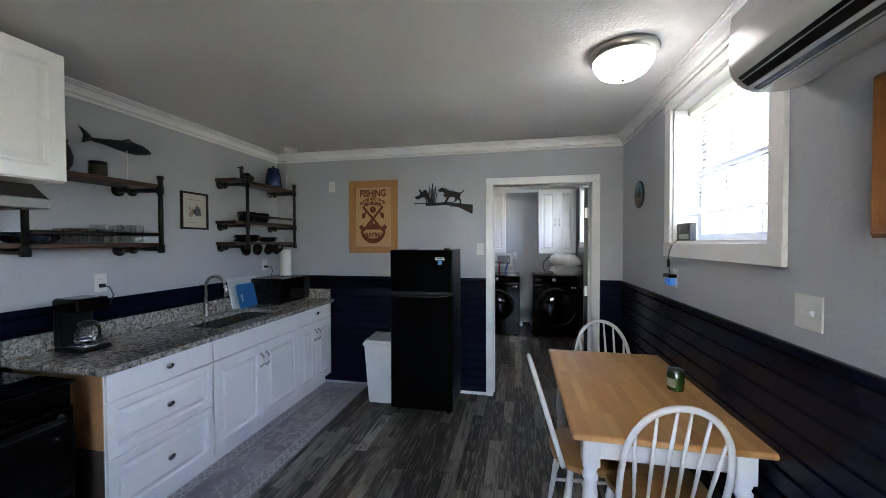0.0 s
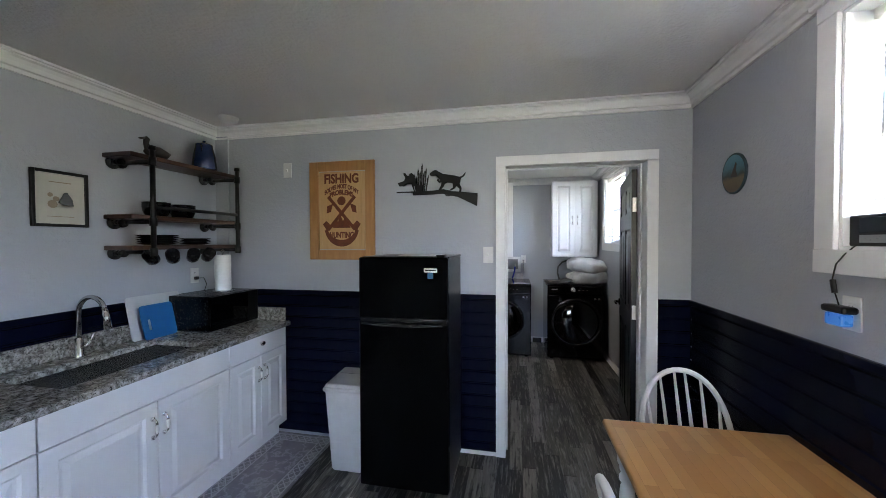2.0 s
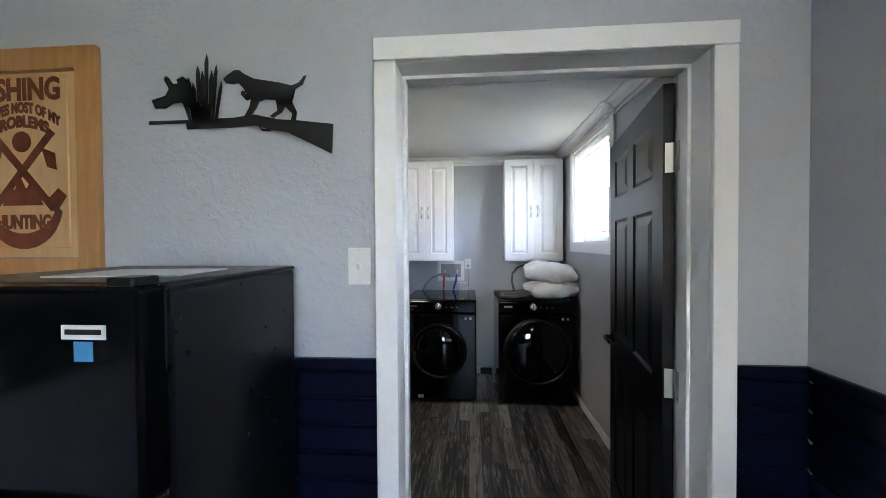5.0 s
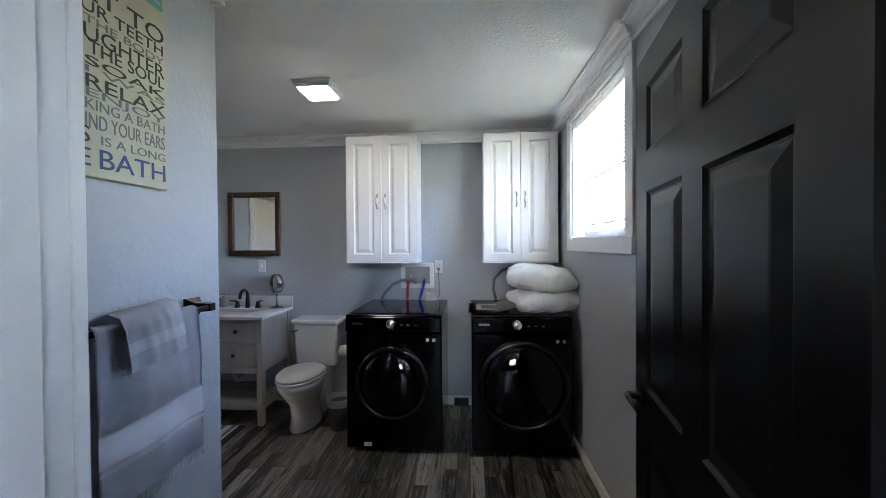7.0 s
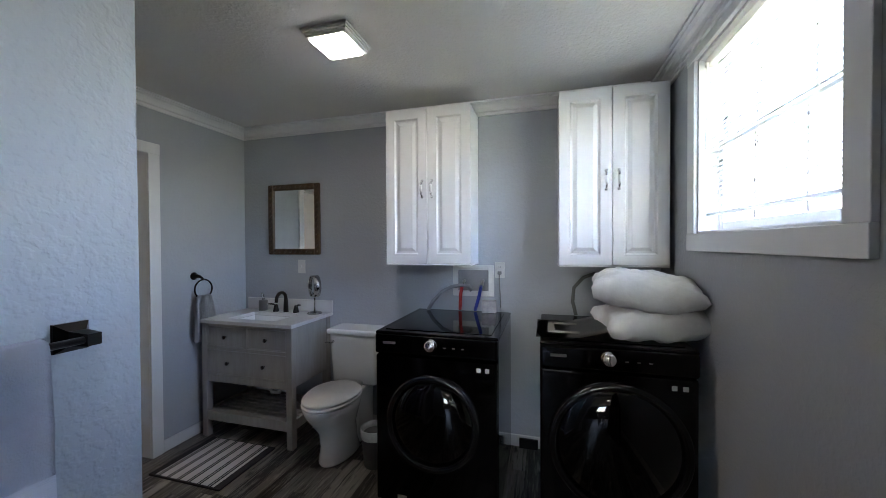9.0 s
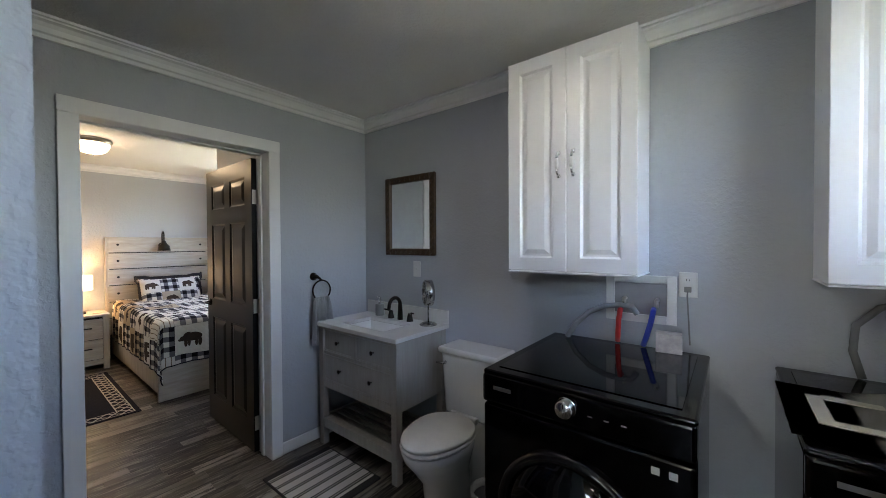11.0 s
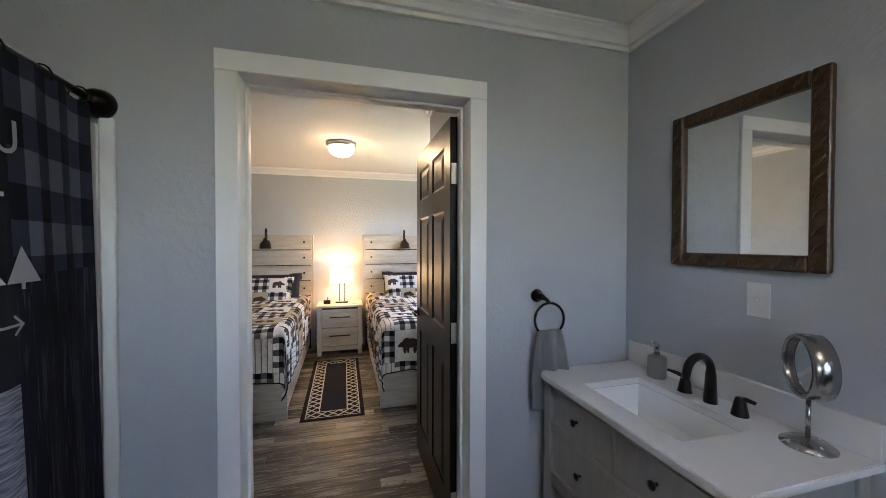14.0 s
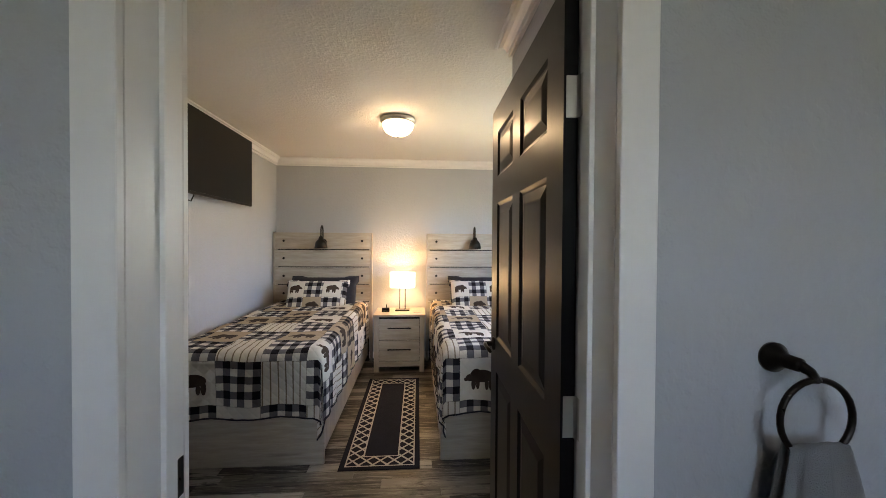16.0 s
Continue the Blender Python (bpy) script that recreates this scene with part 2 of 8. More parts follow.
TOWEL = mat("grey_terry_towel", (0.60, 0.595, 0.66), 0.95, scale=14, col2=(0.50, 0.495, 0.55), relief=0.55, rscale=260, dist=0.0022, spec=0.1)
TOWEL_BAND = mat("woven_towel_band", (0.66, 0.655, 0.71), 0.75, scale=20, col2=(0.60, 0.595, 0.65), relief=0.5, rscale=120, stretch=(0.3, 0.3, 6), dist=0.003)
PILLOWCASE = mat("white_pillow_cotton", (0.76, 0.76, 0.77), 0.85, scale=7, relief=0.35, rscale=60, dist=0.004, spec=0.2)

# ---------------------------------------------------------------- mesh helpers


def part(name, bm, material, parent, label="", smooth=False):
    me = bpy.data.meshes.new(name)
    bm.normal_update()
    bm.to_mesh(me)
    bm.free()
    if smooth:
        me.polygons.foreach_set("use_smooth", [True] * len(me.polygons))
    me.materials.append(material)
    ob = new(name, me)
    ob.parent = parent
    if label:
        ob["label"] = label
    return ob


def thing(name, label, category, at=(0, 0, 0), rz=0.0, group="", kind=""):
    ob = new(name)
    ob.empty_display_size = 0.1
    ob.matrix_basis = pose(*at, 0, 0, rz)
    return tagged(ob, label, category, group, kind)


def solo(name, bm, material, label, category, at=(0, 0, 0), rz=0.0, group="", kind="", smooth=False):
    ob = part(name, bm, material, None, label, smooth)
    ob.matrix_basis = pose(*at, 0, 0, rz)
    return tagged(ob, label, category, group, kind)


def structure(name, bm, material, label, category):
    return solo(name, bm, material, label, category, kind="structure")


def box(x0, x1, y0, y1, z0, z1, r=0.0, seg=2, bm=None):
    out = bm or bmesh.new()
    made = bmesh.ops.create_cube(out, size=1.0, matrix=Matrix.Translation(((x0 + x1) / 2, (y0 + y1) / 2, (z0 + z1) / 2)) @ Matrix.Diagonal((abs(x1 - x0), abs(y1 - y0), abs(z1 - z0), 1)))
    if r:
        vs = set(made["verts"])
        es = [e for e in out.edges if e.verts[0] in vs and e.verts[1] in vs]
        bmesh.ops.bevel(out, geom=es, offset=min(r, 0.49 * min(abs(x1 - x0), abs(y1 - y0), abs(z1 - z0))), segments=seg, profile=0.5, affect="EDGES")
    return out


def lathe(profile, n=24, at=(0, 0, 0), bm=None):
    """A body of turning about z from (radius, height) pairs."""
    out = bm or bmesh.new()
    rings = []
    for r, z in profile:
        if r < 1e-5:
            rings.append([out.verts.new((at[0], at[1], at[2] + z))])
        else:
            rings.append([out.verts.new((at[0] + r * math.cos(2 * math.pi * i / n), at[1] + r * math.sin(2 * math.pi * i / n), at[2] + z)) for i in range(n)])
    for a, b in zip(rings, rings[1:]):
        for i in range(n):
            j = (i + 1) % n
            if len(a) == 1 and len(b) == 1:
                continue
            if len(a) == 1:
                out.faces.new((a[0], b[j], b[i]))
            elif len(b) == 1:
                out.faces.new((a[i], a[j], b[0]))
            else:
                out.faces.new((a[i], a[j], b[j], b[i]))
    bmesh.ops.recalc_face_normals(out, faces=out.faces[:])
    return out


def tube(points, radius, n=10, bm=None, closed=False, flat=1.0):
    """A round bar along points; radius may be one number or one a point."""
    out = bm or bmesh.new()
    pts = [Vector(p) for p in points]
    rad = radius if isinstance(radius, (list, tuple)) else [radius] * len(pts)
    rings, side = [], None
    for i, p in enumerate(pts):
        a = pts[i - 1] if (i or closed) else p
        c = pts[(i + 1) % len(pts)] if (i + 1 < len(pts) or closed) else p
        d = (c - a).normalized()
        if side is None:
            side = d.orthogonal().normalized()
        side = (side - d * side.dot(d)).normalized()
        up = d.cross(side)
        rings.append([out.verts.new(p + rad[i] * (side * math.cos(2 * math.pi * k / n) + flat * up * math.sin(2 * math.pi * k / n))) for k in range(n)])
    pairs = list(zip(rings, rings[1:])) + ([(rings[-1], rings[0])] if closed else [])
    for a, b in pairs:
        for k in range(n):
            out.faces.new((a[k], a[(k + 1) % n], b[(k + 1) % n], b[k]))
    if not closed:
        out.faces.new(rings[0][::-1])
        out.faces.new(rings[-1])
    bmesh.ops.recalc_face_normals(out, faces=out.faces[:])
    return out


def arc(cx, cz, r, a0, a1, n=12):
    return [(cx + r * math.cos(radians(a0 + (a1 - a0) * i / n)), cz + r * math.sin(radians(a0 + (a1 - a0) * i / n))) for i in range(n + 1)]


def prism(outline, d0, d1, axis="y", r=0.0, bm=None):
    """A flat outline of (a, b) pairs pushed along an axis from d0 to d1. y: (x, z); x: (y, z); z: (x, y)."""
    out = bm or bmesh.new()

    def at(a, b, d):
        return {"y": (a, d, b), "x": (d, a, b), "z": (a, b, d)}[axis]

    lo = [out.verts.new(at(a, b, d0)) for a, b in outline]
    hi = [out.verts.new(at(a, b, d1)) for a, b in outline]
    out.faces.new(lo)
    out.faces.new(hi[::-1])
    for i in range(len(lo)):
        j = (i + 1) % len(lo)
        out.faces.new((lo[j], lo[i], hi[i], hi[j]))
    bmesh.ops.recalc_face_normals(out, faces=out.faces[:])
    if r:
        bmesh.ops.bevel(out, geom=[e for e in out.edges if e.calc_face_angle(0) > 0.7], offset=r, segments=1, affect="EDGES")
    return out


def raised_panel(w, h, depth, rim=0.055, groove=0.011, bm=None, x0=0.0, z0=0.0):
    """A cabinet front in the plane y = 0 that faces -y, with a routed frame and a raised field."""
    out = bm or bmesh.new()
    steps = [(0.0, 0.0, depth), (0.0, 0.0, 0.002), (0.002, 0.002, 0.0), (rim, rim, 0.0), (rim + 0.010, rim + 0.010, groove), (rim + 0.020, rim + 0.020, groove), (rim + 0.042, rim + 0.042, 0.0015)]
    loops = []
    for ix, iz, d in steps:
        loops.append([out.verts.new((x0 + x, d, z0 + z)) for x, z in ((ix, iz), (w - ix, iz), (w - ix, h - iz), (ix, h - iz))])
    for a, b in zip(loops, loops[1:]):
        for i in range(4):
            out.faces.new((a[i], a[(i + 1) % 4], b[(i + 1) % 4], b[i]))
    out.faces.new(loops[-1])
    out.faces.new(loops[0][::-1])
    bmesh.ops.recalc_face_normals(out, faces=out.faces[:])
    return out


def slab_hole(x0, x1, y0, y1, hx0, hx1, hy0, hy1, z0, z1):
    """One flat slab with a rectangular hole."""
    out = bmesh.new()
    o = [(x0, y0), (x1, y0), (x1, y1), (x0, y1)]
    h = [(hx0, hy0), (hx1, hy0), (hx1, hy1), (hx0, hy1)]
    v = {(k, z): [out.verts.new((*p, z)) for p in pts] for k, pts in (("o", o), ("h", h)) for z in (z0, z1)}
    for i in range(4):
        j = (i + 1) % 4
        for z in (z0, z1):
            out.faces.new((v["o", z][i], v["o", z][j], v["h", z][j], v["h", z][i]))
        for k in "oh":
            out.faces.new((v[k, z0][i], v[k, z0][j], v[k, z1][j], v[k, z1][i]))
    bmesh.ops.recalc_face_normals(out, faces=out.faces[:])
    bmesh.ops.bevel(out, geom=[e for e in out.edges if e.calc_face_angle(0) > 0.7], offset=0.003, segments=2, affect="EDGES")
    return out


def turned(bm, m):
    bmesh.ops.transform(bm, matrix=m, verts=bm.verts[:])
    return bm


def cushion(w, d, h, n=18, power=2.6, seed=0, ripple=0.006):
    """A soft pillow centred on its base, pinched towards its seams."""
    out = bmesh.new()
    grid = {}
    for s in (1, -1):
        for i in range(n + 1):
            for j in range(n + 1):
                u, v = 2 * i / n - 1, 2 * j / n - 1
                edge = max(abs(u), abs(v)) >= 0.999
                if s < 0 and edge:
                    grid[s, i, j] = grid[1, i, j]
                    continue
                k = (max(0, 1 - abs(u) ** power) * max(0, 1 - abs(v) ** power)) ** 0.42
                tuck = 1 - 0.07 * (1 - k) * (abs(u * v) < 0.7)
                z = s * h / 2 * k + ripple * noise.noise(Vector((u * 3 + seed, v * 3, s))) * (1.5 - k) + s * 0.6 * ripple * abs(noise.noise(Vector((u * 5 + v * 3 + seed, v * 9 - u * 2, s + 4.0)))) * k
                grid[s, i, j] = out.verts.new((u * w / 2 * tuck, v * d / 2 * tuck, z + h / 2))
        for i in range(n):
            for j in range(n):
                q = [grid[s, i, j], grid[s, i + 1, j], grid[s, i + 1, j + 1], grid[s, i, j + 1]]
                out.faces.new(q if s > 0 else q[::-1])
    return out


def text(body, size, material, parent, at, turn, name="lettering", extrude=0.0008, align="CENTER", width=None, label="", bold=0.0):
    cu = bpy.data.curves.new("lettering", "FONT")
    cu.body, cu.size, cu.extrude, cu.align_x, cu.align_y = body, size, extrude, align, "CENTER"
    cu.resolution_u, cu.offset = 3, bold
    tmp = bpy.data.objects.new("lettering_curve", cu)
    scene.collection.objects.link(tmp)
    me = bpy.data.meshes.new_from_object(tmp.evaluated_get(bpy.context.evaluated_depsgraph_get()))
    bpy.data.objects.remove(tmp)
    me.materials.clear()
    me.materials.append(material)
    if width:
        xs = [v.co.x for v in me.vertices]
        f = width / max(1e-4, max(xs) - min(xs))
        for v in me.vertices:
            v.co.x *= f
    ob = new(name, me)
    ob.parent = parent
    ob.matrix_basis = Matrix.Translation(at) @ turn
    if label:
        ob["label"] = label
    return ob


FACE_S = pose(0, 0, 0, 90, 0, 0)  # upright, read from the south
FACE_E = pose(0, 0, 0, 90, 0, 90)  # upright, read from the east
FACE_W = pose(0, 0, 0, 90, 0, -90)  # upright, read from the west
FACE_N = pose(0, 0, 0, 90, 0, 180)

# ---------------------------------------------------------------- the shell
CEIL = 2.508
KCEIL, BCEIL = 2.497, 2.508
KX0, KX1, KY0, KY1 = -2.63, 0.95, -1.7, 3.585  # kitchen
BX0, BX1, BY0, BY1 = -2.35, 1.00, 3.755, 6.69  # laundry bath
SX0, SX1, SY0, SY1 = -6.28, -2.51, 3.72, 6.90  # bedroom
D1 = (-0.237, 0.681, 2.085)  # kitchen door opening: x from, to, height
D2 = (4.952, 5.855, 2.104)  # bedroom door opening: y from, to, height
WK = (1.60, 2.50, 1.52, 2.35)  # kitchen window: y from, to, z from, to
WB = (5.17, 6.10, 1.517, 2.375)  # bath window
WS = (-0.5, 0.5, 0.92, 2.12)  # unseen south kitchen window, added as fill light
WN = (-5.3, -4.3, 1.3, 2.2)  # bedroom window, north


def slab_with_hole(fix0, fix1, a0, a1, hole, axis, top=CEIL):
    """A wall from fix0 to fix1 thick, running a0 to a1, with holes (from, to, low, high)."""
    out = bmesh.new()
    cuts = sorted(hole)
    spans, at = [], a0
    for h0, h1, zl, zh in cuts:
        spans.append((at, h0, 0, top))
        if zl > 0:
            spans.append((h0, h1, 0, zl))
        spans.append((h0, h1, zh, top))
        at = h1
    spans.append((at, a1, 0, top))
    for p, q, z0, z1 in spans:
        if axis == "x":
            box(p, q, fix0, fix1, z0, z1, bm=out)
        else:
            box(fix0, fix1, p, q, z0, z1, bm=out)
    bmesh.ops.remove_doubles(out, verts=out.verts[:], dist=0.0005)
    return out


structure("wall_north_kitchen", slab_with_hole(KY1, BY0, KX0 - 0.15, 1.16, [(D1[0] - 0.02, D1[1] + 0.02, 0, D1[2] + 0.02)], "x"), WALL, "grey painted drywall partition with a cased doorway", "wall")
structure("wall_east_kitchen", slab_with_hole(KX1, 1.16, KY0, KY1, [WK], "y"), WALL, "grey textured drywall with a deep window opening", "wall")
structure("wall_east_bath", slab_with_hole(BX1, 1.16, BY0, BY1 + 0.15, [WB], "y"), WALL, "grey textured drywall with a window opening", "wall")
structure("wall_west_kitchen", slab_with_hole(KX0 - 0.15, KX0, KY0, KY1, [], "y"), WALL, "grey painted drywall behind the counter", "wall")
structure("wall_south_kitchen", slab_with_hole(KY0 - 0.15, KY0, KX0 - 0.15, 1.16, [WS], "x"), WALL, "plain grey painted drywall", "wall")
structure("wall_north_bath", slab_with_hole(BY1, BY1 + 0.15, BX0 - 0.12, BX1, [], "x"), WALL, "grey painted drywall behind washer and toilet", "wall")
structure("wall_west_bath", slab_with_hole(SX1, BX0, BY0, BY1, [(D2[0] - 0.02, D2[1] + 0.02, 0, D2[2] + 0.02)], "y"), WALL, "grey painted drywall with a cased bedroom doorway", "wall")
structure("wall_partition_shower", box(-0.85, -0.765, BY0, 4.728, 0, CEIL), WALL, "grey textured stub wall beside the shower", "wall")
structure("wall_west_bedroom", slab_with_hole(SX0 - 0.15, SX0, SY0 - 0.15, SY1 + 0.15, [], "y"), WALL, "grey bedroom wall behind the beds", "wall")
structure("wall_south_bedroom", slab_with_hole(SY0 - 0.15, SY0, SX0, SX1, [], "x"), WALL, "grey bedroom wall with a television", "wall")
structure("wall_north_bedroom", slab_with_hole(SY1, SY1 + 0.15, SX0, SX1, [(WN[0], WN[1], WN[2], WN[3])], "x"), WALL, "grey bedroom wall with a window", "wall")
structure("wall_closet", box(-3.50, SX1, 5.95, SY1, 0, CEIL), WALL, "grey drywall closet block behind the bedroom door", "wall")
structure("ceiling_kitchen", box(KX0 - 0.15, 1.16, KY0 - 0.15, 3.64, KCEIL, KCEIL + 0.133), CEIL_M, "off-white knockdown textured ceiling", "ceiling")
structure("ceiling_bath", box(-2.41, 1.16, 3.64, BY1 + 0.15, CEIL, CEIL + 0.1), CEIL_M, "off-white knockdown textured ceiling", "ceiling")
structure("ceiling_bedroom", box(SX0 - 0.15, -2.41, SY0 - 0.15, SY1 + 0.15, CEIL, CEIL + 0.1), CEIL_M, "off-white knockdown textured bedroom ceiling", "ceiling")


def crown(a, b, into, name="trim_crown", m0=0, m1=0, top=CEIL):
    """Crown moulding from a to b along the wall top; into: the way into the room; m0, m1: mitres (+1 inner, -1 outer corner)."""
    prof = [(0, -0.09), (0.015, -0.09), (0.016, -0.074), (0.009, -0.071), (0.011, -0.067), (0.024, -0.064), (0.026, -0.057), (0.030, -0.042), (0.042, -0.026), (0.060, -0.020), (0.061, -0.013), (0.076, -0.012), (0.076, 0.0), (0, 0)]
    out = bmesh.new()
    a, b, n = Vector(a), Vector(b), Vector(into)
    d = (b - a).normalized()
    ends = [[out.verts.new((*(p + n * o + d * s * o).xy, top + z - 0.0005)) for o, z in prof] for p, s in ((a, m0), (b, -m1))]
    for i in range(len(prof)):
        j = (i + 1) % len(prof)
        out.faces.new((ends[0][i], ends[0][j], ends[1][j], ends[1][i]))
    out.faces.new(ends[0])
    out.faces.new(ends[1])
    bmesh.ops.recalc_face_normals(out, faces=out.faces[:])
    return structure(name, out, TRIM, "white stepped crown moulding under the ceiling", "trim")


E0, S0, N0, W0 = (-1, 0, 0), (0, 1, 0), (0, -1, 0), (1, 0, 0)
crown((KX0, KY1, 0), (KX1, KY1, 0), N0, m0=1, m1=1, top=KCEIL)
crown((KX0, KY0, 0), (KX0, KY1, 0), W0, m0=1, m1=1, top=KCEIL)
crown((KX1, KY0, 0), (KX1, KY1, 0), E0, m0=1, m1=1, top=KCEIL)
for a_, b_, x_, t_ in ((WK[0] - 0.10, WK[1] + 0.10, KX1 - 0.022, KCEIL), (WB[0] - 0.10, WB[1] + 0.10, BX1 - 0.022, BCEIL)):
    crown((x_, a_, 0), (x_, b_, 0), E0, top=t_ - 0.001)
crown((KX0, KY0, 0), (KX1, KY0, 0), S0, m0=1, m1=1, top=KCEIL)
crown((BX0, BY1, 0), (BX1, BY1, 0), N0, m0=1, m1=1)
crown((BX1, BY0, 0), (BX1, BY1, 0), E0, m0=1, m1=1)
crown((BX0, BY0, 0), (BX0, BY1, 0), W0, m0=1, m1=1)
crown((-0.73, BY0, 0), (-0.73, 4.70, 0), W0, m0=1, m1=-1)
crown((-0.85, 4.70, 0), (-0.73, 4.70, 0), S0, m0=-1, m1=-1)
crown((-0.85, BY0, 0), (-0.85, 4.70, 0), E0, m0=1, m1=-1)
crown((-0.73, BY0, 0), (BX1, BY0, 0), S0, m0=1, m1=1)
crown((SX0, SY0, 0), (SX0, SY1, 0), W0, m0=1, m1=1)
crown((SX0, SY0, 0), (SX1, SY0, 0), S0, m0=1, m1=1)
crown((SX0, SY1, 0), (-3.50, SY1, 0), N0, m0=1, m1=1)
crown((-3.50, 5.95, 0), (SX1, 5.95, 0), N0, m0=-1, m1=1)
crown((-3.50, 5.95, 0), (-3.50, SY1, 0), E0, m0=-1, m1=1)


def casing(axis, face, out_dir, a0, a1, z0, z1, w=0.085, t=0.018, sill=False, name="trim_casing"):
    """Flat white boards round an opening on one face of a wall."""
    bm = bmesh.new()
    f0, f1 = sorted((face, face + out_dir * t))
    f2, f3 = sorted((face, face + out_dir * (t + 0.003)))

    def b(p, q, zl, zh, g0, g1):
        if axis == "x":
            box(p, q, g0, g1, zl, zh, 0.002, 1, bm)
        else:
            box(g0, g1, p, q, zl, zh, 0.002, 1, bm)

    low = z0
    if sill:
        b(a0 - w, a1 + w, z0 - w, z0, f2, f3)
    b(a0 - w, a0, low, z1, f0, f1)
    b(a1, a1 + w, low, z1, f0, f1)
    b(a0 - w, a1 + w, z1, z1 + w, f2, f3)
    return structure(name, bm, TRIM, "flat white painted casing boards round an opening", "trim")


casing("x", KY1, -1, D1[0], D1[1], 0, D1[2], 0.068)
casing("x", BY0, 1, D1[0], D1[1], 0, D1[2], 0.068)
casing("y", BX0, 1, D2[0], D2[1], 0, D2[2], 0.076)
casing("y", SX1, -1, D2[0], D2[1], 0, D2[2], 0.076)
casing("y", KX1, -1, WK[0], WK[1], WK[2], WK[3], sill=True)
casing("y", BX1, -1, WB[0], WB[1], WB[2], WB[3], sill=True)


def jamb(axis, f0, f1, a0, a1, z1, stop_at):
    bm = bmesh.new()

    def b(p, q, zl, zh, g0, g1):
        box(p, q, g0, g1, zl, zh, 0.0015, 1, bm) if axis == "x" else box(g0, g1, p, q, zl, zh, 0.0015, 1, bm)

    b(a0 - 0.018, a0, 0, z1, f0, f1)
    b(a1, a1 + 0.018, 0, z1, f0, f1)
    b(a0 - 0.018, a1 + 0.018, z1, z1 + 0.018, f0, f1)
    s0, s1 = stop_at
    b(a0, a0 + 0.012, 0, z1 - 0.012, s0, s1)
    b(a1 - 0.012, a1, 0, z1 - 0.012, s0, s1)
    b(a0, a1, z1 - 0.012, z1, s0, s1)
    return structure("trim_jamb", bm, TRIM, "white painted door jamb with stop", "trim")


jamb("x", KY1 + 0.001, BY0 - 0.001, D1[0], D1[1], D1[2], (3.675, 3.715))
jamb("y", SX1 + 0.001, BX0 - 0.001, D2[0], D2[1], D2[2], (-2.470, -2.435))


def baseboard(x0, x1, y0, y1):
    return structure("baseboard", box(x0, x1, y0, y1, 0, 0.085, 0.004, 1), TRIM, "white painted baseboard", "baseboard")


baseboard(BX1 - 0.013, BX1, BY0 + 0.02, BY1)
baseboard(BX0, BX1 - 0.013, BY1 - 0.013, BY1)
baseboard(BX0, BX0 + 0.013, D2[1] + 0.077, BY1 - 0.013)
baseboard(BX0, BX0 + 0.013, 4.60, D2[0] - 0.077)
baseboard(-0.73, -0.717, BY0 + 0.02, 4.70)
baseboard(SX0, SX0 + 0.013, SY0, SY1)
baseboard(SX0 + 0.013, SX1, SY0, SY0 + 0.013)
baseboard(-3.50, SX1 - 0.02, 5.937, 5.95)


def wainscot(name, axis, face, out_dir, a0, a1, z0, label, top=1.17):
    th = thing(name, label, "wainscot", kind="structure")
    pitch, z = 0.0865, top - 0.035
    f = sorted((face, face + out_dir * 0.022))
    cap = box(a0, a1, f[0], f[1], top - 0.035, top, 0.004, 1) if axis == "x" else box(f[0], f[1], a0, a1, top - 0.035, top, 0.004, 1)
    part("cap_rail", cap, NAVY, th)
    while z - z0 > 0.02:
        lo = max(z0, z - pitch)
        bm = bmesh.new()
        h = z - lo
        prof = [(0.0, 0.0), (0.009, 0.0), (0.013, 0.005), (0.013, h - 0.013), (0.004, h - 0.008), (0.004, h), (0.0, h)]
        pts = [(face + out_dir * o, lo + q) for o, q in prof]
        ends = []
        for a in (a0, a1):
            ends.append([bm.verts.new((a, o, q)) if axis == "x" else bm.verts.new((o, a, q)) for o, q in pts])
        for i in range(len(pts)):
            j = (i + 1) % len(pts)
            bm.faces.new((ends[0][i], ends[0][j], ends[1][j], ends[1][i]))
        bm.faces.new(ends[0])
        bm.faces.new(ends[1])
        bmesh.ops.recalc_face_normals(bm, faces=bm.faces[:])
        part("board", bm, NAVY, th)
        z = lo
    return th


wainscot("trim_wainscot_north", "x", KY1, -1, KX0, -0.306, 0.03, "navy painted horizontal board wainscot behind the fridge")
wainscot("trim_wainscot_corner", "x", KY1, -1, 0.750, KX1, 0.03, "navy painted horizontal board wainscot beside the doorway")
wainscot("trim_wainscot_east", "y", KX1, -1, KY0, KY1 - 0.0225, 0.03, "near-black navy board wainscot along the dining wall")
wainscot("trim_wainscot_west", "y", KX0, 1, KY0, KY1 - 0.022, 0.03, "navy painted board wainscot behind the counter")
structure("baseboard", box(-1.2, -0.306, KY1 - 0.014, KY1, 0, 0.03, 0.003, 1), TRIM, "thin white strip under the wainscot", "baseboard")

# outside: lawn
GRASS = mat("lawn", (0.19, 0.195, 0.13), 0.9, scale=3, col2=(0.13, 0.14, 0.085), relief=0.6, rscale=30, dist=0.03)
lawn = bmesh.new()
bmesh.ops.create_grid(lawn, x_segments=20, y_segments=20, size=400)
structure("ground", turned(lawn, pose(0, 0, -0.45)), GRASS, "mown green lawn round the house", "ground")


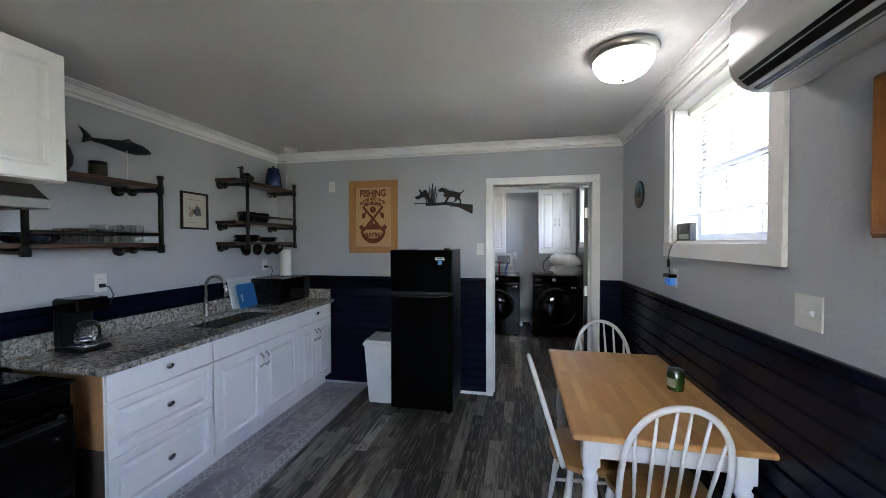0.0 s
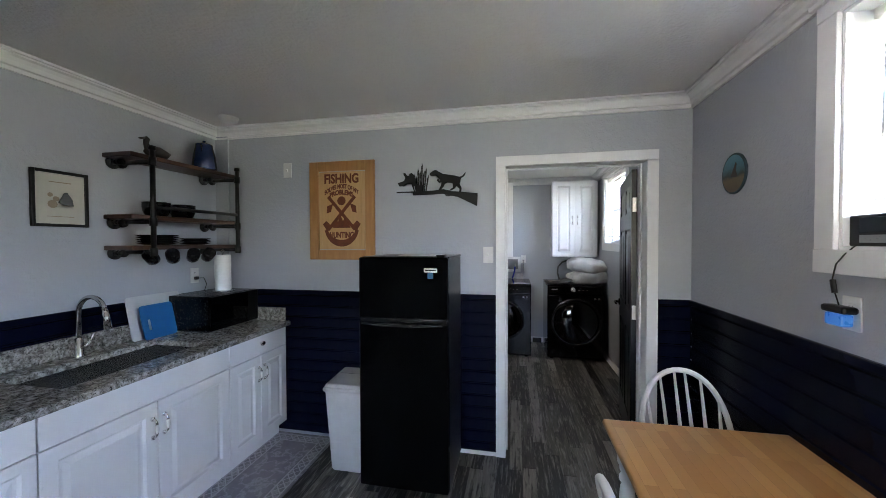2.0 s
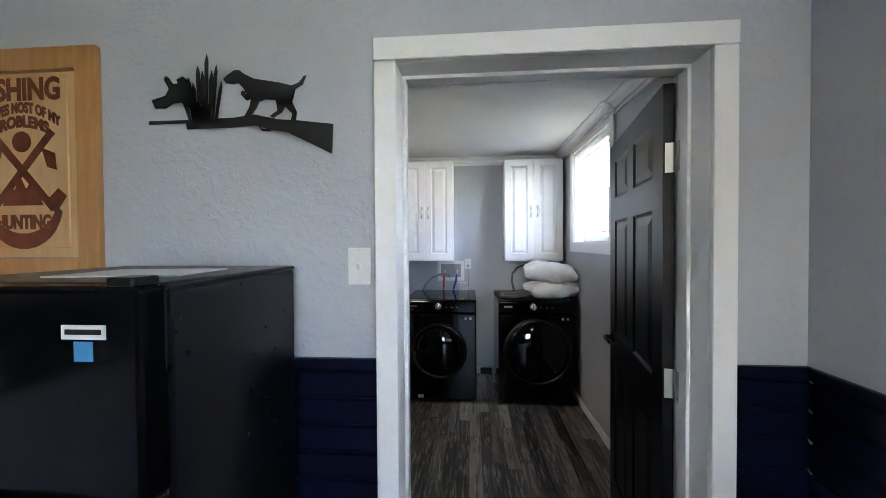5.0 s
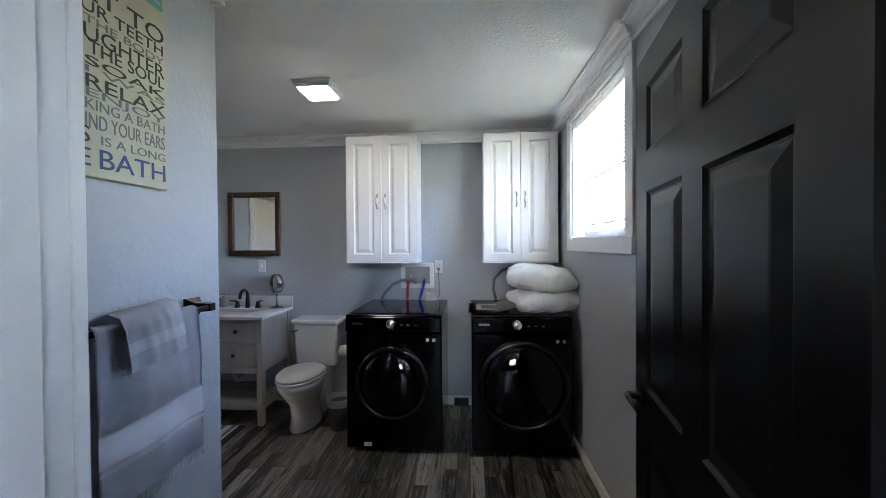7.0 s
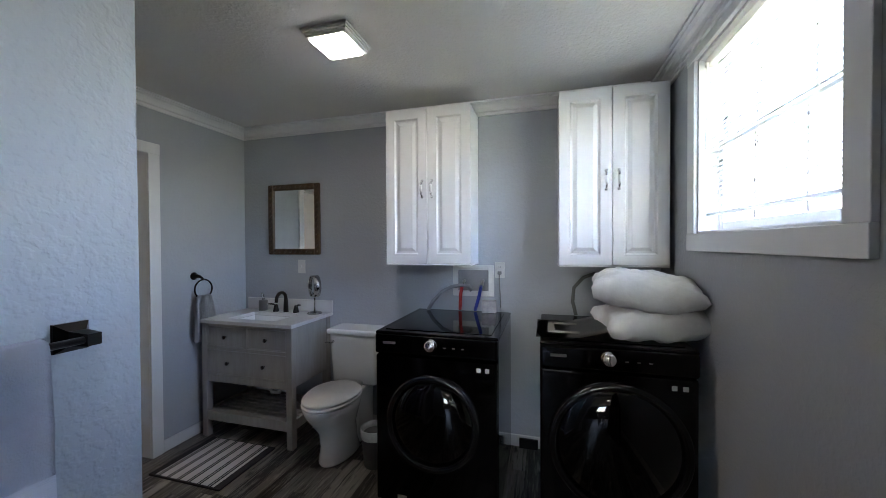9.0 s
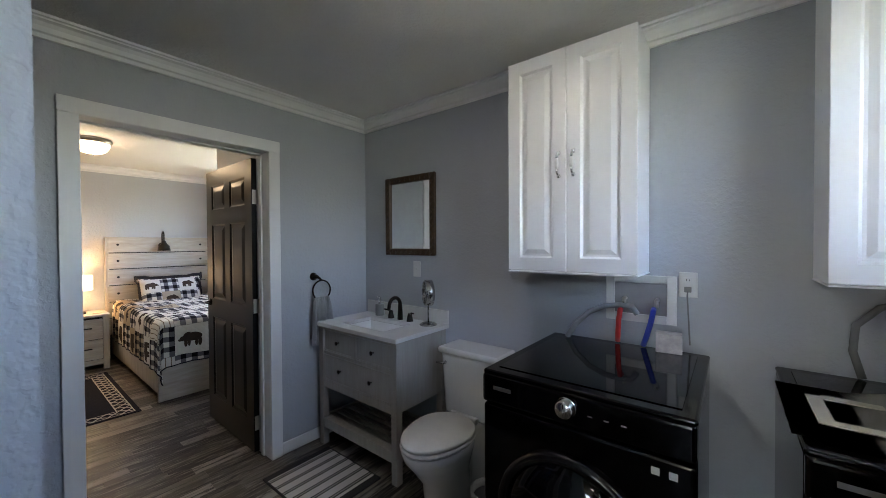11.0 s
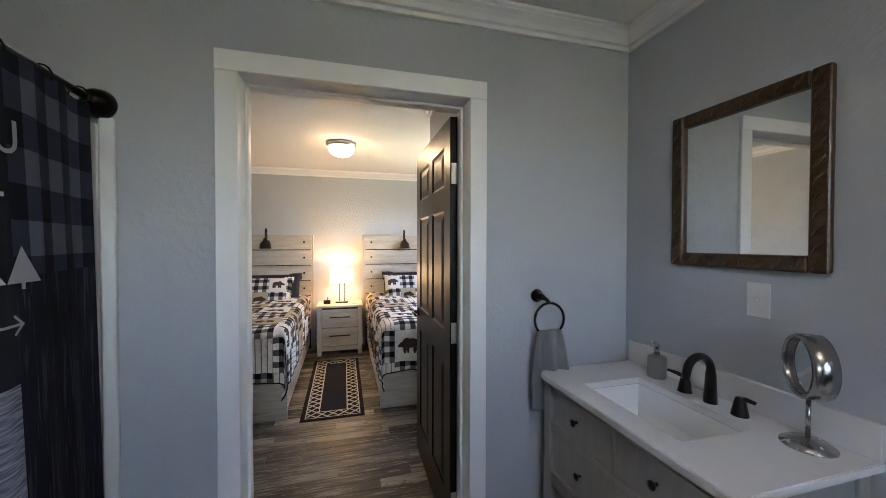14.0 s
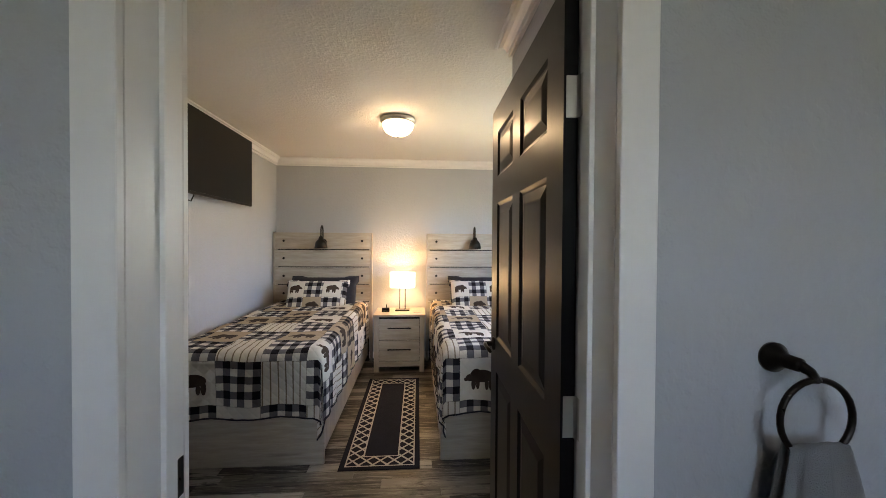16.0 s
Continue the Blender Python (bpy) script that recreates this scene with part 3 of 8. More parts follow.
def tree_outside(at, h, seed, label):
    """A garden tree: tapered trunk, limbs and a loose crown of small leaves."""
    rng = random.Random(seed)
    th = thing("tree", label, "tree", at)
    b = tube([(0, 0, -0.1), (0.05, 0.02, h * 0.25), (-0.03, 0.06, h * 0.55), (0.02, 0, h * 0.9)], [0.16, 0.12, 0.08, 0.02], 10)
    tips = []
    for k in range(9):
        a, z = k * 2.4 + rng.random(), h * (0.25 + 0.06 * k)
        r = h * (0.30 - 0.018 * k)
        tip = (r * math.cos(a), r * math.sin(a), z + r * 0.55)
        tips.append(tip)
        tube([(0, 0, z), (tip[0] * 0.5, tip[1] * 0.5, z + r * 0.35), tip], [0.05, 0.03, 0.01], 6, b)
    part("trunk", b, mat("bark", (0.09, 0.065, 0.045), 0.9, scale=12), th)
    vs, fs = [], []
    for tip in tips * 3:
        cx, cy, cz = (tip[i] + rng.uniform(-0.5, 0.5) for i in range(3))
        for k in range(60):
            d = Vector((rng.gauss(0, 1), rng.gauss(0, 1), rng.gauss(0, 0.8))) * 0.42
            p, s = Vector((cx, cy, cz)) + d, rng.uniform(0.05, 0.10)
            u = Vector((rng.uniform(-1, 1), rng.uniform(-1, 1), rng.uniform(-1, 1))).normalized()
            w = u.orthogonal().normalized()
            n0 = len(vs)
            vs += [p - u * s, p + w * s * 0.5, p + u * s, p - w * s * 0.5]
            fs.append((n0, n0 + 1, n0 + 2, n0 + 3))
    me = bpy.data.meshes.new("crown")
    me.from_pydata([tuple(v) for v in vs], [], fs)
    me.materials.append(LEAF)
    tagged(new("crown", me), kind="stuff").parent = th
    return th


LEAF = mat("garden_leaf", (0.12, 0.19, 0.05), 0.6, scale=4, col2=(0.08, 0.14, 0.03))
through_leaf, leaf_mix = LEAF.node_tree.nodes.new("ShaderNodeBsdfTranslucent"), LEAF.node_tree.nodes.new("ShaderNodeMixShader")
through_leaf.inputs["Color"].default_value = (0.20, 0.32, 0.06, 1)
leaf_mix.inputs[0].default_value = 0.45
link(LEAF.node_tree, LEAF.node_tree.nodes["Principled BSDF"].outputs[0], leaf_mix.inputs[1])
link(LEAF.node_tree, through_leaf.outputs[0], leaf_mix.inputs[2])
link(LEAF.node_tree, leaf_mix.outputs[0], LEAF.node_tree.nodes["Material Output"].inputs["Surface"])
for k, (tx, ty, hh) in enumerate(((14.5, 22.5, 2.7), (15.5, 29.0, 2.9), (11.5, 33.0, 2.8), (19.5, 18.0, 2.7))):
    tree_outside((tx, ty, -0.45), hh, 40 + k, "leafy green garden tree outside the window")

# ---------------------------------------------------------------- windows and doors
VINYL = mat("white_window_vinyl", (0.78, 0.78, 0.78), 0.4)
SLAT = mat("white_blind_slat", (0.80, 0.80, 0.79), 0.45, rvar=0.05)
nt_ = SLAT.node_tree
thin, both = nt_.nodes.new("ShaderNodeBsdfTranslucent"), nt_.nodes.new("ShaderNodeMixShader")
thin.inputs["Color"].default_value = (0.93, 0.93, 0.92, 1)
both.inputs[0].default_value = 0.35
link(nt_, nt_.nodes["Principled BSDF"].outputs[0], both.inputs[1])
link(nt_, thin.outputs[0], both.inputs[2])
link(nt_, both.outputs[0], nt_.nodes["Material Output"].inputs["Surface"])


def window(name, y0, y1, z0, z1, xin, blind_to, label, tilts):
    """A double-hung window deep in the east wall, with a lowered blind."""
    th = thing(name, label, "window", kind="structure")
    xo = 1.115
    bm = bmesh.new()
    for p in ((xin, xo + 0.04, y0, y0 + 0.012, z0, z1), (xin, xo + 0.04, y1 - 0.012, y1, z0, z1), (xin, xo + 0.04, y0 + 0.012, y1 - 0.012, z1 - 0.012, z1), (xin, xo + 0.04, y0 + 0.012, y1 - 0.012, z0, z0 + 0.012)):
        box(*p, bm=bm)
    part("window_sill", bm, TRIM, th)
    ya, yb, za, zb = y0 + 0.012, y1 - 0.012, z0 + 0.012, z1 - 0.012
    zm = za + (zb - za) * 0.50
    for lo, hi, dx in ((za, zm + 0.02, 0.0), (zm - 0.02, zb, 0.022)):
        bm = bmesh.new()
        x0, x1, s = xo - 0.03 + dx, xo - 0.008 + dx, 0.042
        box(x0, x1, ya, ya + s, lo, hi, 0.003, 1, bm)
        box(x0, x1, yb - s, yb, lo, hi, 0.003, 1, bm)
        box(x0, x1, ya + s, yb - s, lo, lo + s, 0.003, 1, bm)
        box(x0, x1, ya + s, yb - s, hi - s, hi, 0.003, 1, bm)
        ym = (ya + yb) / 2
        for k in (0.33, 0.67):
            yk = ya + (yb - ya) * k
            box(x0 + 0.006, x1 - 0.006, yk - 0.008, yk + 0.008, lo + s, hi - s, bm=bm)
        part("window_frame", bm, VINYL, th)
        pane = part("pane", box(x0 + 0.008, x0 + 0.012, ya + s, yb - s, lo + s, hi - s), PANE_M, th)
        pane.visible_shadow = False
    # the blind
    xb = xo - 0.075
    bl = thing("window_blind", "white horizontal slat blind lowered over the window", "blind")
    part("head_rail", box(xb - 0.02, xb + 0.02, ya + 0.008, yb - 0.008, zb - 0.04, zb - 0.002, 0.004, 1), SLAT, bl)
    part("bottom_rail", box(xb - 0.014, xb + 0.014, ya + 0.012, yb - 0.012, blind_to, blind_to + 0.016, 0.004, 1), SLAT, bl)
    step = 0.0225
    n = int((zb - 0.05 - blind_to - 0.02) / step)
    slat_me = None
    for i in range(n):
        z = blind_to + 0.032 + i * step
        if slat_me is None:
            s = bmesh.new()
            prof = [(-0.0125, -0.0015), (-0.006, 0.0005), (0.0, 0.0012), (0.006, 0.0005), (0.0125, -0.0015)]
            rows = [[s.verts.new((px, yy, pz)) for px, pz in prof] for yy in (ya + 0.012, yb - 0.012)]
            for k in range(4):
                s.faces.new((rows[0][k], rows[0][k + 1], rows[1][k + 1], rows[1][k]))
            bmesh.ops.solidify(s, geom=s.faces[:], thickness=0.0008)
            first = part("slat", s, SLAT, bl)
            slat_me = first.data
            ob = first
        else:
            ob = new("slat", slat_me)
            ob.parent = bl
        tilt = tilts[0] if z < blind_to + 0.25 else tilts[1]
        ob.matrix_basis = Matrix.Translation((xb, 0, z)) @ pose(0, 0, 0, 0, tilt + 2 * math.sin(i * 1.7), 0)
    for k in (0.16, 0.5, 0.84):
        yk = ya + (yb - ya) * k
        part("ladder_cord", tube([(xb - 0.0135, yk, blind_to + 0.01), (xb - 0.0135, yk, zb - 0.04)], 0.0012, 5), SLAT, bl)
    part("tilt_wand", tube([(xb - 0.03, yb - 0.07, zb - 0.04), (xb - 0.035, yb - 0.07, zb - 0.45)], 0.004, 6), SLAT, bl)
    return th


window("window_1", *WK, KX1, 1.68, "white vinyl double-hung window deep in the wall", (-6, -14))
window("window_2", *WB, BX1, 1.60, "white vinyl double-hung laundry window", (-4, -12))
wn3 = thing("window_3", "white vinyl bedroom window", "window", kind="structure")
fb = bmesh.new()
for p in ((WN[0], WN[0] + 0.05, WN[2], WN[3]), (WN[1] - 0.05, WN[1], WN[2], WN[3]), (WN[0] + 0.05, WN[1] - 0.05, WN[2], WN[2] + 0.05), (WN[0] + 0.05, WN[1] - 0.05, WN[3] - 0.05, WN[3]), (WN[0] + 0.05, WN[1] - 0.05, 1.73, 1.77)):
    box(p[0], p[1], SY1 + 0.06, SY1 + 0.1, p[2], p[3], bm=fb)
part("window_frame", fb, VINYL, wn3)
# Unseen window, added so that light from behind fills the kitchen
wn4 = thing("window_fill_south", "unseen white vinyl window added to light the kitchen from the south", "window", kind="structure")
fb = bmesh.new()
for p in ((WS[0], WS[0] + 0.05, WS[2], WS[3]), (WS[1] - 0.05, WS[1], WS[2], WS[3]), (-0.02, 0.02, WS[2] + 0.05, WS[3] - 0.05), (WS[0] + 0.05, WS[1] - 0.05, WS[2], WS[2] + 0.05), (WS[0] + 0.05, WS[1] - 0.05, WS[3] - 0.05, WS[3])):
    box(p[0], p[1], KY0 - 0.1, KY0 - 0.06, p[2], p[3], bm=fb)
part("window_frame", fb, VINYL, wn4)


def six_panel_door(name, w, h, label, at, rz, hinge_left=True, t=0.035):
    """A moulded six-panel leaf; local x runs from the hinge edge, y is the thickness, both faces are panelled."""
    th = thing(name, label, "door", at, rz, kind="structure")
    st, mid = 0.115, 0.10
    pw = (w - 2 * st - mid) / 2
    rows = [(0.21, 0.66), (1.02, 0.61), (1.75, 0.20)]
    bm = bmesh.new()
    d = t / 2
    xs = [0.0, st, st + pw, st + pw + mid, w - st, w]
    zs = [0.0] + [v for z, ph in rows for v in (z, z + ph)] + [h]
    for i in range(5):
        for j in range(7):
            if i in (1, 3) and j in (1, 3, 5):
                x0, x1, z0, z1 = xs[i], xs[i + 1], zs[j], zs[j + 1]
                for s in (-1, 1):
                    steps = [(0, d), (0.010, d - 0.0075), (0.016, d - 0.0085), (0.050, d - 0.001), (0.056, d - 0.0005)]
                    loops = [[bm.verts.new((x, s * y, z)) for x, z in ((x0 + o, z0 + o), (x1 - o, z0 + o), (x1 - o, z1 - o), (x0 + o, z1 - o))] for o, y in steps]
                    for a, b in zip(loops, loops[1:]):
                        for k in range(4):
                            bm.faces.new((a[k], a[(k + 1) % 4], b[(k + 1) % 4], b[k]))
                    bm.faces.new(loops[-1])
            else:
                for s in (-1, 1):
                    bm.faces.new([bm.verts.new((x, s * d, z)) for x, z in ((xs[i], zs[j]), (xs[i + 1], zs[j]), (xs[i + 1], zs[j + 1]), (xs[i], zs[j + 1]))])
    for q in (((0, -d, 0), (0, d, 0), (0, d, h), (0, -d, h)), ((w, -d, 0), (w, d, 0), (w, d, h), (w, -d, h)), ((0, -d, 0), (w, -d, 0), (w, d, 0), (0, d, 0)), ((0, -d, h), (w, -d, h), (w, d, h), (0, d, h))):
        bm.faces.new([bm.verts.new(p) for p in q])
    bmesh.ops.remove_doubles(bm, verts=bm.verts[:], dist=0.0004)
    bmesh.ops.recalc_face_normals(bm, faces=bm.faces[:])
    part("door_leaf", bm, DOOR_M, th)
    for z in (0.2, 1.03, 1.80):
        hb = bmesh.new()
        box(-0.002, 0.0, -d, d - 0.006, z - 0.05, z + 0.05, bm=hb)
        tube([(-0.004, -d - 0.001, z - 0.05), (-0.004, -d - 0.001, z + 0.05)], 0.0055, 10, hb)
        box(-0.034, -0.006, -d - 0.0035, -d - 0.0020, z - 0.05, z + 0.05, bm=hb)
        part("hinge", hb, HINGE_M, th, "satin nickel butt hinge")
    for s in (-1, 1):
        hb = lathe([(0.0, 0.0), (0.032, 0.0), (0.032, 0.006), (0.026, 0.012), (0.012, 0.014), (0.011, 0.045), (0.0, 0.045)], 20)
        turned(hb, pose(w - 0.07, s * d, 0.985, -90 * s, 0, 0))
        y = s * (d + 0.042)
        tube([(w - 0.07, y, 0.985), (w - 0.10, y + s * 0.004, 0.986), (w - 0.14, y, 0.983), (w - 0.175, y - s * 0.004, 0.979)], [0.010, 0.009, 0.008, 0.007], 10, hb)
        part("door_handle", hb, BRONZE, th, "oil-rubbed bronze lever handle", True)
    part("latch_plate", box(w, w + 0.0015, -0.012, 0.012, 0.955, 1.015), NICKEL, th)
    return th


six_panel_door("door_1", 0.865, 2.05, "black six-panel door standing open into the laundry", (D1[1] - 0.0215, 3.762, 0.012), 80.3)
six_panel_door("door_2", 0.875, 2.07, "black six-panel bedroom door standing wide open", (-2.514, D2[1] - 0.0205, 0.012), 179.2)
part("strike_plate", box(-2.506, -2.474, D2[0], D2[0] + 0.0015, 0.90, 0.985, 0.0005, 1), BRONZE, None)
tagged(bpy.data.objects["strike_plate"], "dark bronze strike plate on the door jamb", "strike plate")

# ---------------------------------------------------------------- kitchen
def dome_light(at, strength, col, label, r=0.165):
    th = thing("ceiling_light", label, "ceiling light", at, group="dome ceiling lights")
    part("base_ring", lathe([(0.0, 0.0), (r * 0.98, 0.0), (r, -0.012), (r, -0.026), (r * 0.93, -0.042), (r * 0.86, -0.046), (0.0, -0.046)], 40), NICKEL, th, "satin nickel ring", True)
    part("diffuser", lathe([(r * 0.87, -0.044), (r * 0.84, -0.070), (r * 0.70, -0.106), (r * 0.45, -0.130), (r * 0.2, -0.141), (0.0, -0.143)], 40), lamp_glass("lit_opal_glass", col, strength), th, "lit white opal glass bowl", True)
    part("finial", lathe([(0.0, -0.140), (0.012, -0.143), (0.010, -0.150), (0.004, -0.156), (0.0, -0.158)], 14), NICKEL, th, "", True)
    return th


dome_light((0.525, 2.0, KCEIL), LAMP_KITCHEN, (1.0, 0.98, 0.96), "round flush ceiling light with lit opal glass, switched on")


def pull_bar(place, parent, h=0.048):
    """A bow pull that stands off towards local -y: a porcelain grip between two chrome ends."""
    for s in (-1, 1):
        k = lathe([(0.0, -0.011), (0.008, -0.009), (0.0105, 0.0), (0.008, 0.009), (0.0, 0.011)], 12, (0, -0.004, s * h))
        tube([(0, -0.002, s * h), (0, -0.018, s * h * 0.92), (0, -0.026, s * h * 0.66), (0, -0.028, s * h * 0.45)], [0.007, 0.006, 0.0065, 0.008], 10, k)
        part("handle_end", turned(k, place), CHROME, parent, "chrome handle end", True)
    k = tube([(0, -0.028, -h * 0.46), (0, -0.0295, -h * 0.2), (0, -0.0295, h * 0.2), (0, -0.028, h * 0.46)], [0.0075, 0.0088, 0.0088, 0.0075], 10)
    part("handle", turned(k, place), PORCELAIN, parent, "white porcelain grip", True)


def base_cabinet(y0, y1, fronts, label, south_side=False):
    """A white floor cabinet along the west wall; fronts: (y from, y to, z from, z to, kind, handle side)."""
    th = thing("base_cabinet", label, "cabinet", (-2.0, y0, 0), group="white base cabinets")
    w = y1 - y0
    b = box(-0.60, -0.002, 0.001, w - 0.001, 0.11, 0.885 if w < 0.9 else 0.68)
    box(-0.60, -0.055, 0.001, w - 0.001, 0.0, 0.11, bm=b)
    if w >= 0.9:
        box(-0.020, -0.002, 0.001, w - 0.001, 0.68, 0.885, bm=b)
    part("body", b, CAB, th)
    if south_side:
        part("side_panel", box(-0.598, -0.004, -0.004, 0.0008, 0.50, 0.880), RAWWOOD, th, "unfinished tan wood side")
        part("lower_side_panel", box(-0.598, -0.004, -0.004, 0.0008, 0.0, 0.497), mat("dark_wood_side", (0.05, 0.035, 0.026), 0.6), th, "dark brown lower part of the side")
    for a, c, z0, z1, kind, hd in fronts:
        g = 0.0025
        if kind == "flat":
            f = box(0.0, 0.019, a - y0 + g, c - y0 - g, z0 + g, z1 - g, 0.004, 2)
        else:
            f = raised_panel(c - a - 2 * g, z1 - z0 - 2 * g, 0.019, 0.045 if kind == "drawer" else 0.06)
            turned(f, pose(0.019, a - y0 + g, z0 + g, 0, 0, 90))
        ob = part("drawer_front" if kind in ("flat", "drawer") else "door", f, CAB, th)
        ym, zm = (a + c) / 2 - y0, (z0 + z1) / 2
        if hd == "knob":
            k = lathe([(0.006, 0.0), (0.006, 0.012), (0.016, 0.017), (0.0165, 0.023), (0.010, 0.027), (0.0, 0.028)], 16)
            part("handle", turned(k, pose(0.019, ym, zm + 0.01, 0, 90, 0) @ Matrix.Diagonal((1, 1.5, 1, 1))), CHROME, ob, "round chrome knob", True)
        elif hd:
            yk = a - y0 + (0.03 if hd == "lo" else c - a - 0.03)
            zk = z1 - 0.13
            pull_bar(pose(0.019, yk, zk, 0, 0, 90), ob)
    return th


base_cabinet(1.385, 2.02, [(1.385, 2.02, 0.735, 0.885, "flat", "knob"), (1.385, 2.02, 0.445, 0.735, "drawer", "knob"), (1.385, 2.02, 0.115, 0.445, "drawer", "knob")], "white base cabinet with three drawers and chrome knobs", True)
base_cabinet(2.02, 2.975, [(2.02, 2.975, 0.735, 0.885, "flat", ""), (2.02, 2.4975, 0.115, 0.735, "door", "hi"), (2.4975, 2.975, 0.115, 0.735, "door", "lo")], "white sink cabinet with two raised-panel doors")
base_cabinet(2.975, 3.56, [(2.975, 3.56, 0.735, 0.885, "flat", "knob"), (2.975, 3.2675, 0.115, 0.735, "door", "hi"), (3.2675, 3.56, 0.115, 0.735, "door", "lo")], "white base cabinet with a drawer and two doors")

# granite worktop with a sink cut-out
SY_, SX_ = (2.17, 2.90), (-2.47, -2.09)
wt = thing("countertop", "speckled brown and white granite countertop with backsplash", "countertop")
xw, xf, y0c, y1c, zt0, zt1 = KX0 + 0.014, -1.945, 1.345, KY1 - 0.014, 0.886, 0.92
b = slab_hole(xw, xf, y0c, y1c, SX_[0], SX_[1], SY_[0], SY_[1], zt0, zt1)
part("slab", b, GRANITE, wt)
part("backsplash", box(xw, xw + 0.022, y0c, y1c, 0.9205, 1.025, 0.003, 1), GRANITE, wt)
part("backsplash", box(xw + 0.022, -1.985, y1c - 0.022, y1c, 0.9205, 1.025, 0.003, 1), GRANITE, wt)

sk = thing("kitchen_sink", "undermount stainless steel kitchen sink", "sink", (0, 0, 0.72))
b = bmesh.new()
for p in ((SX_[0] - 0.012, SX_[0], SY_[0] - 0.012, SY_[1] + 0.012, 0, 0.165), (SX_[1], SX_[1] + 0.012, SY_[0] - 0.012, SY_[1] + 0.012, 0, 0.165), (SX_[0], SX_[1], SY_[0] - 0.012, SY_[0], 0, 0.165), (SX_[0], SX_[1], SY_[1], SY_[1] + 0.012, 0, 0.165), (SX_[0], SX_[1], SY_[0], SY_[1], -0.01, 0.0)):
    box(*p, bm=b)
part("basin", b, STEEL, sk)
part("drain", lathe([(0.0, 0.002), (0.03, 0.002), (0.045, 0.004), (0.045, 0.0)], 20, (-2.28, 2.55, 0.001)), CHROME, sk, "", True)

fc = thing("kitchen_faucet", "brushed steel gooseneck pull-down kitchen faucet", "faucet", (-2.545, 2.53, 0.92))
pts = [(0, 0, 0.03), (0, 0, 0.24)] + [(0.095 - 0.095 * math.cos(radians(a)), 0, 0.24 + 0.095 * math.sin(radians(a))) for a in range(15, 166, 15)]
part("spout", tube(pts, 0.0125, 14), STEEL, fc, "", True)
part("base", lathe([(0.026, 0.0), (0.026, 0.008), (0.021, 0.016), (0.019, 0.10), (0.014, 0.105)], 20), STEEL, fc, "", True)
part("spray_head", tube([(0.188, 0, 0.262), (0.196, 0, 0.225), (0.206, 0, 0.165)], [0.013, 0.016, 0.0185], 14), STEEL, fc, "", True)
part("lever", tube([(0.015, 0.0, 0.055), (0.03, 0.02, 0.06), (0.05, 0.025, 0.09), (0.06, 0.028, 0.125)], [0.011, 0.010, 0.007, 0.006], 10), STEEL, fc, "", True)

# refrigerator
FX0, FX1, FY0, FY1, FH = -1.108, -0.553, 3.03, 3.555, 1.462
FRIDGE_M = mat("black_fridge_enamel", (0.0022, 0.0022, 0.0026), 0.14, rvar=0.015, scale=2, spec=0.12)
fr = thing("refrigerator", "black two-door top-freezer refrigerator", "refrigerator", (FX0, FY0, 0))
fw = FX1 - FX0
part("body", box(0.004, fw - 0.004, 0.062, FY1 - FY0, 0.03, FH - 0.012, 0.008, 2), mat("black_textured_steel", (0.004, 0.004, 0.005), 0.32, spec=0.3, relief=0.12, rscale=300, scale=5), fr)
part("top_cap", box(0.0, fw, 0.05, FY1 - FY0 - 0.003, FH - 0.012, FH, 0.006, 2), BLACKPLASTIC, fr)
for z0, z1 in ((1.085, FH - 0.002), (0.055, 1.072)):
    part("door", box(0.0, fw, 0.0, 0.058, z0, z1, 0.012, 3), FRIDGE_M, fr, "glossy black door")
b = box(0.01, fw - 0.01, 0.004, 0.055, 1.068, 1.090)
part("door_gap", b, BLACKPLASTIC, fr)
for zz in (1.060, 1.094):
    b = tube([(0.02, -0.004, zz), (0.16, -0.016, zz - 0.004), (0.36, -0.016, zz - 0.004), (fw - 0.03, -0.004, zz)], [0.007, 0.013, 0.013, 0.007], 10, flat=0.6)
    part("handle", b, mat("bright_black_handle", (0.02, 0.02, 0.02), 0.12), fr, "", True)
for zz, xx in ((1.078, fw - 0.03), (FH + 0.004, fw - 0.04)):
    part("hinge_cover", box(xx - 0.03, xx + 0.02, 0.006, 0.06, zz - 0.007, zz + 0.009, 0.004, 2), NICKEL if zz < 1.2 else BLACKPLASTIC, fr)
part("badge", box(fw - 0.143, fw - 0.063, -0.0015, 0.0, 1.372, 1.396), WHITEPLASTIC, fr, "small white brand badge")
part("badge_bar", box(fw - 0.136, fw - 0.07, -0.0022, -0.0015, 1.380, 1.389), BLACKPLASTIC, fr)
part("energy_sticker", box(fw - 0.121, fw - 0.087, -0.0012, 0.0, 1.335, 1.368), mat("blue_sticker", (0.06, 0.28, 0.55), 0.4), fr, "small blue sticker")
for xx in (0.05, fw - 0.05):
    part("foot", lathe([(0.018, 0.0), (0.018, 0.03)], 12, (xx, 0.10, 0)), BLACKPLASTIC, fr)
part("foot", box(0.05, fw - 0.05, 0.42, 0.50, 0, 0.03), BLACKPLASTIC, fr)
solo("paper_sheet", box(-0.13, 0.14, -0.10, 0.10, 0.0, 0.003), mat("white_paper", (0.7, 0.7, 0.7), 0.8), "white paper sheet lying on the refrigerator", "paper", (-0.78, 3.27, FH + 0.0005), 8)

